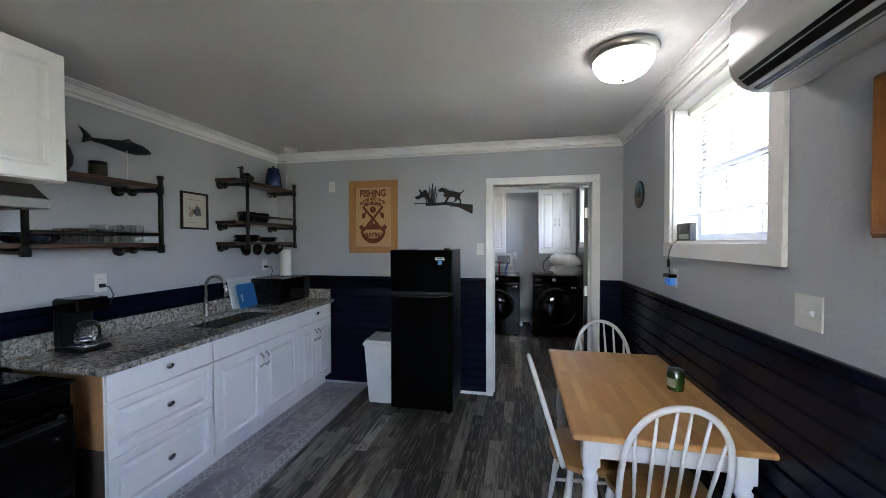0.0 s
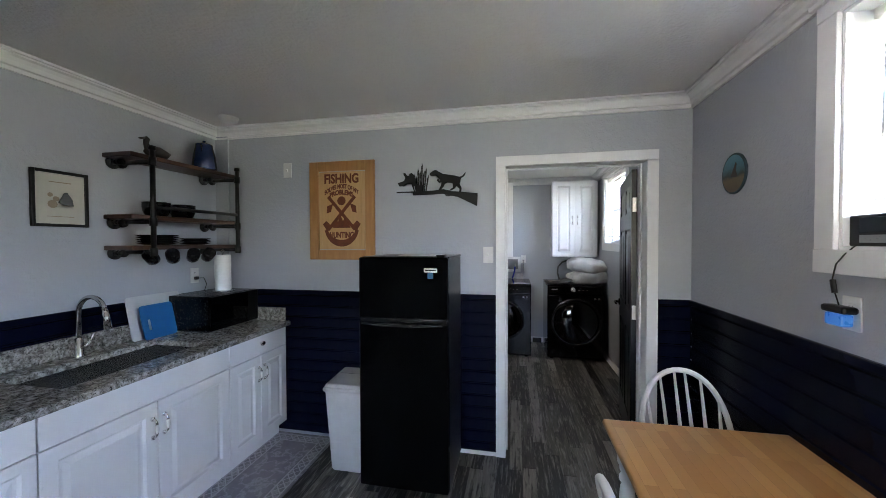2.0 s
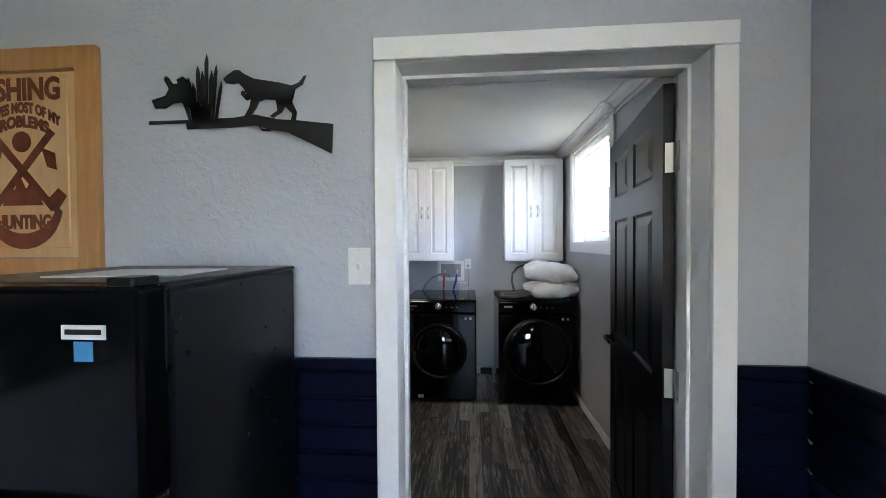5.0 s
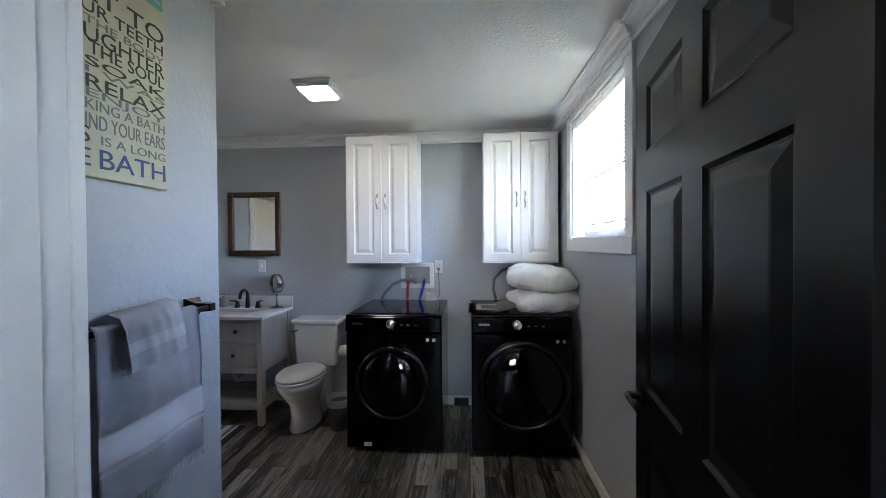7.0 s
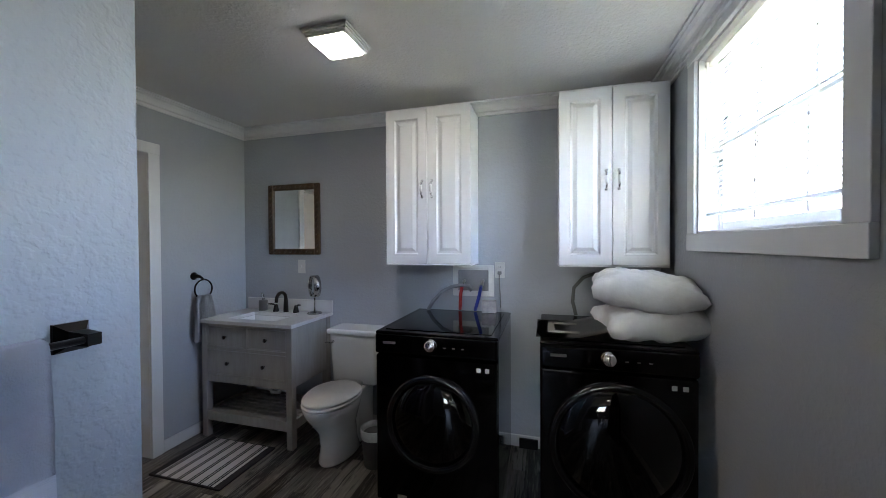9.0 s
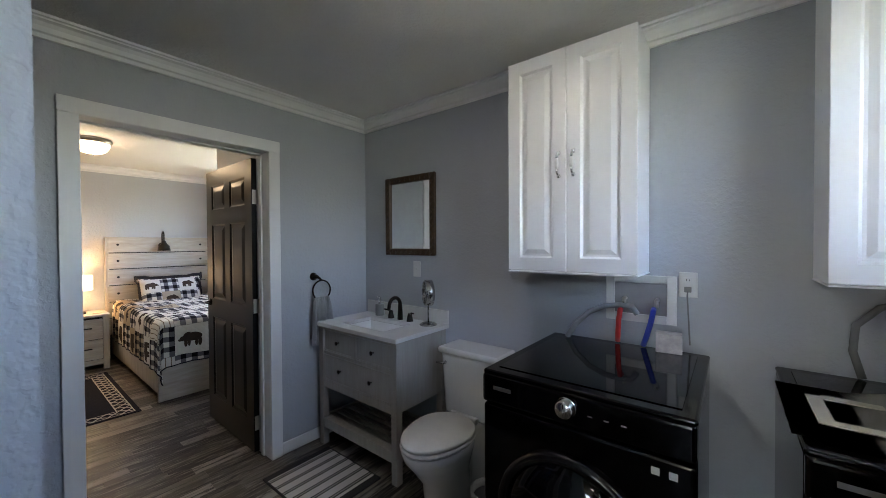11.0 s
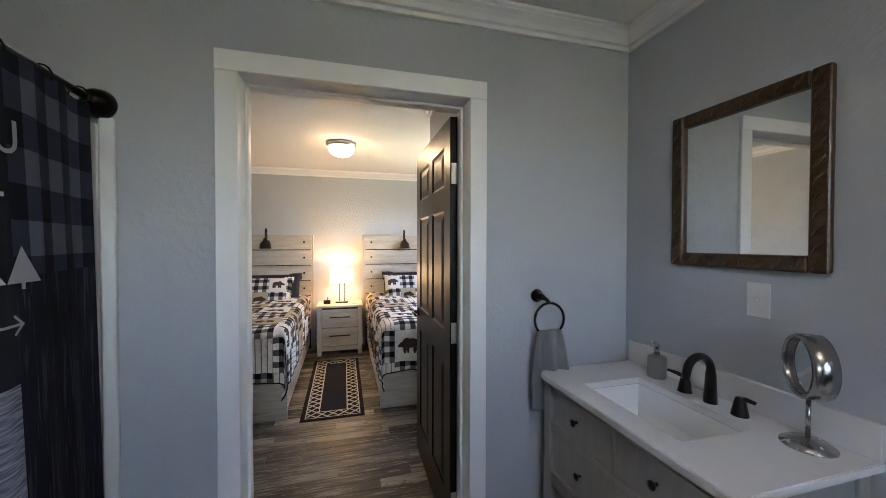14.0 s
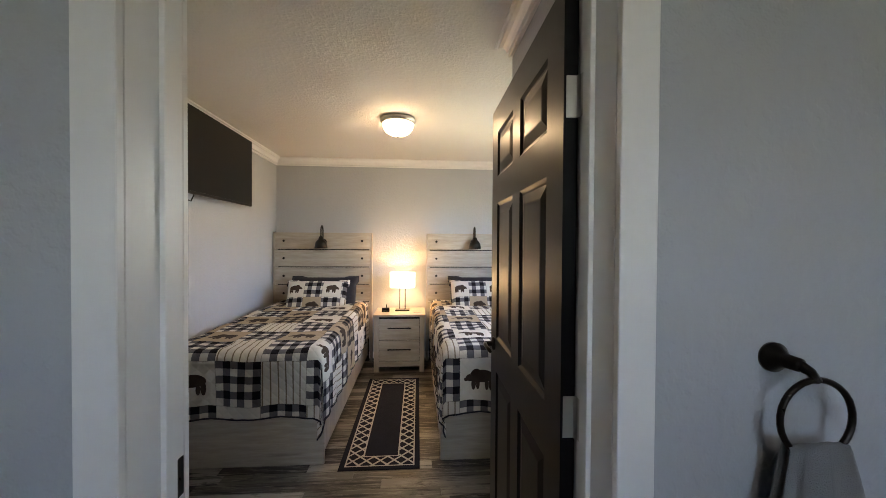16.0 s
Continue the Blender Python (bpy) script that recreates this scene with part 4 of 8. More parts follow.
# dining table
tb = thing("dining_table", "butcher-block dining table with white legs", "table", (0.585, 2.115, 0))
tw, tl = 0.735, 1.19
part("tabletop", box(-tw / 2, tw / 2, -tl / 2, tl / 2, 0.722, 0.75, 0.012, 3), BUTCHER, tb, "honey maple butcher-block top")
for s, e in ((-1, "y"), (1, "y")):
    part("apron", box(s * (tw / 2 - 0.085), s * (tw / 2 - 0.065), -tl / 2 + 0.10, tl / 2 - 0.10, 0.625, 0.7215), WHITEWOOD, tb)
    part("apron", box(-tw / 2 + 0.10, tw / 2 - 0.10, s * (tl / 2 - 0.085), s * (tl / 2 - 0.065), 0.625, 0.7215), WHITEWOOD, tb)
for sx in (-1, 1):
    for sy in (-1, 1):
        b = box(-0.034, 0.034, -0.034, 0.034, 0.59, 0.7215, 0.003, 1)
        lathe([(0.0, 0.0), (0.018, 0.0), (0.022, 0.05), (0.031, 0.30), (0.034, 0.42), (0.028, 0.50), (0.022, 0.515), (0.032, 0.53), (0.033, 0.545), (0.024, 0.56), (0.031, 0.575), (0.033, 0.59)], 18, bm=b)
        part("leg", turned(b, pose(sx * (tw / 2 - 0.085), sy * (tl / 2 - 0.085), 0)), WHITEWOOD, tb, "", True)


def windsor_chair(at, rz, label):
    """A bow-back chair that faces local +y."""
    th = thing("dining_chair", label, "chair", at, rz, group="chairs round the table")
    out = [(0.205 * math.copysign(abs(math.cos(a)) ** 0.75, math.cos(a)), 0.20 * math.copysign(abs(math.sin(a)) ** 0.8, math.sin(a))) for a in [2 * math.pi * i / 28 for i in range(28)]]
    b = prism(out, 0.430, 0.462, "z", 0.006)
    part("seat", b, SEATWOOD, th, "honey-stained wooden saddle seat", True)
    bow = [(0.19 * math.cos(radians(a)), -0.17 - 0.14 * ((0.46 + 0.46 * max(0.0, math.sin(radians(a))) ** 0.72) - 0.46) / 0.46, 0.46 + 0.46 * max(0.0, math.sin(radians(a))) ** 0.72) for a in range(0, 181, 6)]
    bow = [(x * (1.0 + 0.16 * math.sin(radians(k * 6))), y, z) for k, (x, y, z) in enumerate(bow)]
    part("back_bow", tube(bow, 0.0125, 10), WHITEWOOD, th, "white bent back bow", True)
    for i in range(6):
        u = (i - 2.5) / 2.5
        xt = u * 0.155
        best = min(bow[6:-6], key=lambda p: abs(p[0] - xt))
        part("spindle", tube([(u * 0.13, -0.165, 0.458), ((u * 0.13 + best[0]) / 2, (-0.165 + best[1]) / 2 + 0.002, (0.46 + best[2]) / 2), best], [0.006, 0.0085, 0.0055], 8), WHITEWOOD, th, "", True)
    for sx in (-1, 1):
        for sy in (-1, 1):
            part("leg", tube([(sx * 0.125, sy * 0.12, 0.432), (sx * 0.15, sy * 0.145, 0.26), (sx * 0.156, sy * 0.151, 0.22), (sx * 0.185, sy * 0.18, 0.0)], [0.014, 0.019, 0.015, 0.011], 10), WHITEWOOD, th, "", True)
        part("stretcher", tube([(sx * 0.163, -0.155, 0.17), (sx * 0.163, 0, 0.172), (sx * 0.163, 0.155, 0.17)], [0.008, 0.012, 0.008], 8), WHITEWOOD, th, "", True)
    part("stretcher", tube([(-0.163, 0, 0.172), (0, 0, 0.172), (0.163, 0, 0.172)], [0.008, 0.012, 0.008], 8), WHITEWOOD, th, "", True)
    return th


windsor_chair((0.62, 2.62, 0), 180, "white bow-back chair at the head of the table by the doorway")
windsor_chair((0.60, 1.76, 0), 0, "white bow-back chair pulled up to the table end")
windsor_chair((0.37, 1.97, 0), -86, "white bow-back chair pushed under the long side of the table")

# cooker, hood and wall cabinet at the end of the counter
st = thing("cooking_range", "black electric range with a glass top", "stove", (-2.60, 0.50, 0))
part("body", box(0.0, 0.60, 0.0, 0.755, 0.0, 0.895, 0.006, 2), GLOSSBLACK, st)
part("cooktop", box(-0.005, 0.625, -0.002, 0.757, 0.896, 0.912, 0.005, 2), DARKGLASS, st, "black ceramic glass cooktop")
part("oven_door", box(0.602, 0.63, 0.01, 0.745, 0.20, 0.80, 0.008, 2), DARKGLASS, st)
part("handle", tube([(0.632, 0.06, 0.765), (0.675, 0.07, 0.765), (0.675, 0.685, 0.765), (0.632, 0.695, 0.765)], 0.012, 10), BLACKPLASTIC, st, "black oven handle", True)
part("backguard", box(-0.004, 0.05, 0.0, 0.755, 0.912, 1.05, 0.006, 2), GLOSSBLACK, st)
hd = thing("range_hood", "stainless steel under-cabinet range hood", "range hood", (-2.628, 0.512, 1.688))
b = prism([(0.0, 0.0), (0.50, 0.0), (0.50, 0.045), (0.40, 0.118), (0.0, 0.118)], 0.0, 0.76, "y", 0.003)
part("shell", b, mat("dull_hood_steel", (0.17, 0.167, 0.162), 0.42, 0.9), hd)
part("filter", box(0.05, 0.44, 0.06, 0.70, -0.004, 0.0), BLACKIRON, hd)
up = thing("wall_cabinet", "white raised-panel wall cabinet over the hood", "cabinet", (-2.628, 0.404, 1.815))
part("body", box(0.0, 0.508, 0.0, 0.92, 0.0, 0.60), CAB, up)
for k in (0, 1):
    part("door", turned(raised_panel(0.455, 0.59, 0.019, 0.06), pose(0.528, 0.003 + k * 0.459, 0.005, 0, 0, 90)), CAB, up)


def pipe_shelf(name, y0, y1, posts, boards, x_front, label, rails):
    """Boards on black iron pipe brackets against the west wall."""
    th = thing(name, label, "shelf")
    for z in boards:
        part("board", box(KX0 + 0.003, x_front - 0.025, y0, y1, z - 0.028, z, 0.004, 1), SHELFWOOD, th, "dark stained board")
    for y in posts:
        part("post", tube([(x_front, y, boards[0] - 0.06), (x_front, y, boards[-1] + 0.045)], 0.015, 14), BLACKIRON, th, "black iron pipe", True)
        for z in boards:
            q = tube([(x_front, y, z - 0.042), (KX0 + 0.006, y, z - 0.042)], 0.014, 12)
            tube([(KX0 + 0.001, y, z - 0.042), (KX0 + 0.012, y, z - 0.042)], 0.034, 18, q)
            part("bracket", q, BLACKIRON, th, "", True)
            part("pipe_tee", tube([(x_front, y, z - 0.068), (x_front, y, z - 0.016)], 0.021, 14), BLACKIRON, th, "", True)
        part("end_cap", tube([(x_front, y, boards[-1] + 0.03), (x_front, y, boards[-1] + 0.054)], 0.020, 14), BLACKIRON, th, "", True)
    for z in rails:
        part("rail", tube([(x_front, posts[0], z), (x_front, posts[-1], z)], 0.012, 12), BLACKIRON, th, "", True)
    for y in (y0 + 0.06, y1 - 0.10):
        for z in boards:
            q = tube([(KX0 + 0.001, y, z - 0.048), (KX0 + 0.012, y, z - 0.048)], 0.040, 20)
            tube([(KX0 + 0.010, y, z - 0.046), (KX0 + 0.055, y, z - 0.046)], 0.0155, 12, q)
            tube([(KX0 + 0.050, y, z - 0.046), (KX0 + 0.075, y, z - 0.046)], 0.018, 14, q)
            part("pipe_bracket", q, BLACKIRON, th, "short capped pipe on a round wall flange", True)
    return th


pipe_shelf("pipe_shelf", 0.95, 2.03, (1.326, 2.02), (1.53, 1.93), -2.385, "two dark boards on black iron pipes over the counter", (1.585,))
pipe_shelf("pipe_shelf", 2.72, 3.545, (2.83, 3.525), (1.535, 1.725, 2.10), -2.385, "three dark boards on black iron pipes in the corner", (1.775,))

TUMBLER = [(0.0, 0.0), (0.029, 0.0), (0.030, 0.004), (0.036, 0.115), (0.034, 0.115), (0.028, 0.008), (0.0, 0.008)]
LOWGLASS = [(0.0, 0.0), (0.032, 0.0), (0.034, 0.004), (0.039, 0.085), (0.037, 0.085), (0.031, 0.008), (0.0, 0.008)]
for k, (gx, gy, tall) in enumerate([(-2.46, 1.56, 0), (-2.54, 1.57, 0), (-2.46, 1.65, 0), (-2.55, 1.66, 0), (-2.47, 1.74, 0), (-2.56, 1.76, 1), (-2.46, 1.84, 1), (-2.55, 1.86, 1), (-2.47, 1.93, 1), (-2.56, 1.95, 1)]):
    solo("drinking_glass", lathe(TUMBLER if tall else LOWGLASS, 18), CLEARGLASS, "clear drinking glass standing on the lower shelf", "glass", (gx, gy, 1.5305), group="glasses on the shelf", smooth=True)
PLATE = [(0.0, 0.006), (0.06, 0.006), (0.075, 0.009), (0.115, 0.020), (0.117, 0.023), (0.112, 0.022), (0.075, 0.012), (0.0, 0.010)]
STONEWARE = mat("black_stoneware", (0.004, 0.004, 0.005), 0.14, scale=10)
for k in range(5):
    solo("plate", lathe(PLATE, 28), STONEWARE, "black stoneware dinner plate in a stack", "plate", (-2.50, 2.95 + 0.003 * (k % 2), 1.530 + k * 0.0125), group="stacked plates", smooth=True)
for k in range(4):
    solo("plate", turned(lathe(PLATE, 28), Matrix.Scale(0.84, 4)), STONEWARE, "small black stoneware plate in a stack", "plate", (-2.50, 3.24, 1.5305 + k * 0.011), group="stacked plates", smooth=True)
BOWL = [(0.0, 0.0), (0.052, 0.0), (0.060, 0.006), (0.072, 0.030), (0.077, 0.060), (0.078, 0.064), (0.074, 0.063), (0.066, 0.028), (0.052, 0.010), (0.0, 0.008)]
for y in (2.94, 3.13):
    for k in range(3):
        solo("bowl", lathe(BOWL, 26), STONEWARE, "black stoneware bowl in a stack", "bowl", (-2.49, y, 1.7255 + k * 0.013), group="stacked bowls", smooth=True)
for k in range(2):
    solo("bowl", turned(lathe(BOWL, 26), Matrix.Diagonal((1.45, 1.45, 0.55, 1))), mat("dark_blue_glass_bowl", (0.012, 0.018, 0.030), 0.08), "wide dark glass bowl on the shelf", "bowl", (-2.50, 1.41, 1.5305 + k * 0.02), group="shelf bowls", smooth=True)
for k, y in enumerate((2.90, 3.03, 3.17, 3.28)):
    mg = thing("mug", "black stoneware mug hanging under the shelf", "mug", (-2.46, y, 1.44), 35 + 9 * k, group="hanging mugs")
    b = lathe([(0.0, 0.0), (0.034, 0.0), (0.038, 0.006), (0.040, 0.085), (0.037, 0.085), (0.034, 0.008), (0.0, 0.008)], 22)
    part("cup", turned(b, pose(0, -0.035, 0.0, 62, 0, 0)), STONEWARE, mg, "", True)
    b = tube([(0, 0.02 + 0.03 * math.sin(radians(a)) - 0.055, 0.055 + 0.028 * math.cos(radians(a))) for a in range(-90, 100, 15)], 0.005, 8)
    part("handle", b, STONEWARE, mg, "", True)
    part("hook", tube([(0, -0.02, 0.085), (0.0, -0.012, 0.075), (0.0, -0.02, 0.067)], 0.002, 6), BLACKIRON, mg, "")

# ornaments on the shelves
fish = thing("fish_ornament", "dark blue-grey carved fish shape on a thin stand", "ornament", (-2.50, 1.86, 1.9305), 0)
b = bmesh.new()
body = [(-0.17, 0.009, 0.311), (-0.13, 0.016, 0.313), (-0.08, 0.024, 0.316), (-0.02, 0.036, 0.317), (0.05, 0.045, 0.316), (0.11, 0.042, 0.314), (0.16, 0.026, 0.310), (0.19, 0.010, 0.307)]
tube([(0, y, z - 0.09) for y, r, z in body], [r for y, r, z in body], 14, b, flat=0.45)
prism([(-0.155, 0.228), (-0.185, 0.258), (-0.225, 0.284), (-0.200, 0.236), (-0.212, 0.190), (-0.175, 0.208), (-0.155, 0.216)], -0.004, 0.004, "x", bm=b)
prism([(-0.01, 0.255), (0.05, 0.282), (0.085, 0.262)], -0.004, 0.004, "x", bm=b)
part("body", b, mat("dark_blue_carving", (0.016, 0.022, 0.028), 0.4, scale=20), fish, "", True)
part("stand", tube([(0, 0.035, 0.0), (0, 0.035, 0.23)], 0.0035, 8), WHITEPLASTIC, fish)
part("base", box(-0.03, 0.03, -0.03, 0.07, 0.0, 0.008, 0.003, 1), SHELFWOOD, fish)
tin = thing("candle_tin", "dark olive tin candle with a lid", "candle", (-2.48, 1.715, 1.9305))
part("can", lathe([(0.0, 0.0), (0.043, 0.0), (0.045, 0.004), (0.045, 0.062), (0.041, 0.068), (0.041, 0.076)], 24), mat("olive_tin", (0.05, 0.05, 0.022), 0.35, 0.4, scale=25), tin, "", True)
part("lid", lathe([(0.044, 0.070), (0.044, 0.088), (0.04, 0.091), (0.0, 0.091)], 24), BLACKPLASTIC, tin, "", True)
solo("vase", lathe([(0.0, 0.0), (0.03, 0.0), (0.048, 0.04), (0.052, 0.08), (0.04, 0.13), (0.028, 0.155), (0.034, 0.17), (0.0, 0.17)], 22), mat("brown_wicker", (0.026, 0.016, 0.010), 0.6, scale=40, relief=0.8, rscale=90), "small dark brown wicker vase", "vase", (-2.46, 1.52, 1.9305), smooth=True)
duck = thing("duck_decoy", "dark carved wooden decoy ornament on the top shelf", "ornament", (-2.48, 2.92, 2.1005), 0)
b = tube([(0, -0.06, 0.035), (0, -0.03, 0.04), (0, 0.03, 0.042), (0, 0.08, 0.04), (0, 0.115, 0.05)], [0.01, 0.036, 0.04, 0.028, 0.006], 14)
tube([(0, -0.035, 0.05), (0, -0.05, 0.085), (0, -0.045, 0.115), (0, -0.055, 0.125)], [0.02, 0.015, 0.018, 0.012], 12, b)
tube([(0, -0.055, 0.118), (0, -0.095, 0.108)], [0.009, 0.004], 8, b)
part("body", b, mat("dark_decoy_paint", (0.03, 0.024, 0.018), 0.5, scale=20), duck, "", True)
pot = thing("coffee_pot", "blue enamel coffee pot on the top shelf", "coffee pot", (-2.47, 3.30, 2.1005), 20)
pot.scale = (1.22, 1.22, 1.12)
ENAMEL = mat("blue_enamel", (0.005, 0.013, 0.050), 0.14, scale=60, col2=(0.008, 0.020, 0.070))
part("body", lathe([(0.0, 0.0), (0.066, 0.0), (0.068, 0.006), (0.060, 0.09), (0.046, 0.155), (0.047, 0.160)], 26), ENAMEL, pot, "", True)
part("lid", lathe([(0.047, 0.160), (0.045, 0.168), (0.02, 0.178), (0.008, 0.180), (0.010, 0.192), (0.0, 0.196)], 24), ENAMEL, pot, "", True)
part("handle", tube([(0, 0.044, 0.145), (0, 0.080, 0.148), (0, 0.092, 0.115), (0, 0.080, 0.055), (0, 0.062, 0.04)], 0.006, 8), ENAMEL, pot, "", True)
part("spout", prism([(-0.04, 0.150), (-0.075, 0.158), (-0.055, 0.10)], -0.012, 0.012, "x"), ENAMEL, pot)

# things on the worktop
cm = thing("coffee_maker", "black drip coffee maker with a glass carafe", "coffee maker", (-2.43, 1.585, 0.9205), 0)
cm.scale = (0.9, 0.9, 0.93)
part("base", box(-0.11, 0.12, -0.085, 0.085, 0.0, 0.035, 0.012, 2), BLACKPLASTIC, cm)
part("tower", box(-0.11, -0.03, -0.085, 0.085, 0.03, 0.30, 0.012, 2), BLACKPLASTIC, cm)
part("brew_head", box(-0.11, 0.10, -0.092, 0.092, 0.24, 0.325, 0.02, 3), GLOSSBLACK, cm)
part("warming_plate", lathe([(0.0, 0.035), (0.07, 0.035), (0.07, 0.042), (0.0, 0.042)], 24, (0.045, 0, 0)), CHROME, cm, "", True)
part("carafe", lathe([(0.0, 0.043), (0.055, 0.043), (0.068, 0.065), (0.066, 0.11), (0.046, 0.155), (0.044, 0.158), (0.043, 0.152), (0.062, 0.11), (0.064, 0.068), (0.0, 0.048)], 26, (0.045, 0, 0)), CLEARGLASS, cm, "clear glass carafe", True)
part("carafe_lid", lathe([(0.046, 0.157), (0.048, 0.17), (0.02, 0.182), (0.0, 0.183)], 22, (0.045, 0, 0)), BLACKPLASTIC, cm, "", True)
part("carafe_handle", tube([(0.10, 0, 0.16), (0.135, 0, 0.15), (0.14, 0, 0.10), (0.115, 0, 0.075)], 0.009, 8), BLACKPLASTIC, cm, "", True)
part("chrome_band", lathe([(0.0685, 0.07), (0.0695, 0.074), (0.0685, 0.078)], 26, (0.045, 0, 0)), CHROME, cm, "", True)
for k, (mname, w, h, c, lean, yy, lab) in enumerate([("white", 0.37, 0.285, (0.62, 0.63, 0.64), 12, 3.0, "white plastic cutting board leaning on the wall"), ("blue", 0.225, 0.225, (0.010, 0.16, 0.40), 13, 2.97, "bright blue plastic cutting board with a hand slot")]):
    b = bmesh.new()
    out = []
    for cx, cz, a0 in ((w / 2 - 0.02, 0.02, -90), (w / 2 - 0.02, h - 0.02, 0), (-w / 2 + 0.02, h - 0.02, 90), (-w / 2 + 0.02, 0.02, 180)):
        out += arc(cx, cz, 0.02, a0, a0 + 90, 5)
    cb = thing("cutting_board", lab, "cutting board", (-2.545 + 0.045 * k, yy, 0.9205), 0)
    m = pose(0, 0, 0, 0, -lean, 0)
    part("board", turned(prism(out, -0.005, 0.005, "x", 0.002), m), mat(mname + "_board_plastic", c, 0.4), cb)
    if k:
        part("hand_slot", turned(prism([(-0.075, 0.06), (-0.06, 0.06), (-0.06, 0.13), (-0.075, 0.13)], 0.005, 0.0056, "x"), m), WHITEPLASTIC, cb)
mw = thing("microwave_oven", "black countertop microwave oven", "microwave", (-2.575, 3.085, 0.9205))
part("body", box(0.0, 0.33, 0.0, 0.465, 0.012, 0.255, 0.006, 2), mat("black_painted_steel", (0.003, 0.003, 0.0034), 0.25, spec=0.25), mw)
part("door", box(0.332, 0.352, 0.002, 0.355, 0.014, 0.253, 0.005, 2), DARKGLASS, mw, "dark glass door")
part("control_panel", box(0.332, 0.350, 0.358, 0.463, 0.014, 0.253, 0.004, 2), BLACKPLASTIC, mw)
part("button", box(0.350, 0.353, 0.375, 0.445, 0.03, 0.055, 0.002, 1), BLACKIRON, mw)
for yy in (0.04, 0.42):
    part("foot", box(0.03, 0.30, yy - 0.012, yy + 0.012, 0.0, 0.012), BLACKPLASTIC, mw)
pt = thing("paper_towel_holder", "white paper towel roll on a wire holder", "paper towel", (-2.40, 3.385, 1.1757))
part("base", lathe([(0.0, 0.0), (0.075, 0.0), (0.077, 0.004), (0.0, 0.008)], 26), STEEL, pt, "", True)
part("roll", lathe([(0.018, 0.009), (0.054, 0.009), (0.056, 0.012), (0.056, 0.277), (0.054, 0.28), (0.018, 0.28)], 32), mat("paper_towel", (0.78, 0.78, 0.77), 0.9, relief=0.5, rscale=160, dist=0.003), pt, "", True)
part("rod", tube([(0, 0, 0.005), (0, 0, 0.29)] + [(0, 0.014 * math.sin(radians(a)), 0.307 - 0.014 * math.cos(radians(a))) for a in range(0, 361, 30)], 0.003, 6), STEEL, pt, "", True)

# bin
tc = thing("trash_can", "white plastic lidded kitchen trash can", "trash can", (-1.285, 3.335, 0))
b = bmesh.new()
prof = []
for z, sx, sy in ((0.0, 0.115, 0.125), (0.01, 0.12, 0.13), (0.54, 0.15, 0.155), (0.55, 0.15, 0.155)):
    prof.append([b.verts.new((x, y, z)) for cx, cy, a0 in ((sx - 0.03, sy - 0.03, 0), (-sx + 0.03, sy - 0.03, 90), (-sx + 0.03, -sy + 0.03, 180), (sx - 0.03, -sy + 0.03, 270)) for x, y in arc(cx, cy, 0.03, a0, a0 + 90, 4)])
for p, q in zip(prof, prof[1:]):
    for i in range(len(p)):
        b.faces.new((p[i], p[(i + 1) % len(p)], q[(i + 1) % len(p)], q[i]))
b.faces.new(prof[0][::-1])
b.faces.new(prof[-1])
part("bin", b, WHITEPLASTIC, tc, "", True)
part("rim", box(-0.158, 0.158, -0.163, 0.163, 0.545, 0.575, 0.014, 3), WHITEPLASTIC, tc)
lid = box(-0.148, 0.148, -0.150, 0.153, 0.575, 0.612, 0.016, 3)
for v in lid.verts:
    if v.co.z > 0.59 and v.co.y < 0:
        v.co.z -= 0.018 * (-v.co.y / 0.15)
part("lid", lid, WHITEPLASTIC, tc, "swing lid")
part("flap_line", box(-0.12, 0.12, 0.02, 0.024, 0.611, 0.6135), mat("grey_plastic", (0.4, 0.4, 0.4), 0.5), tc)


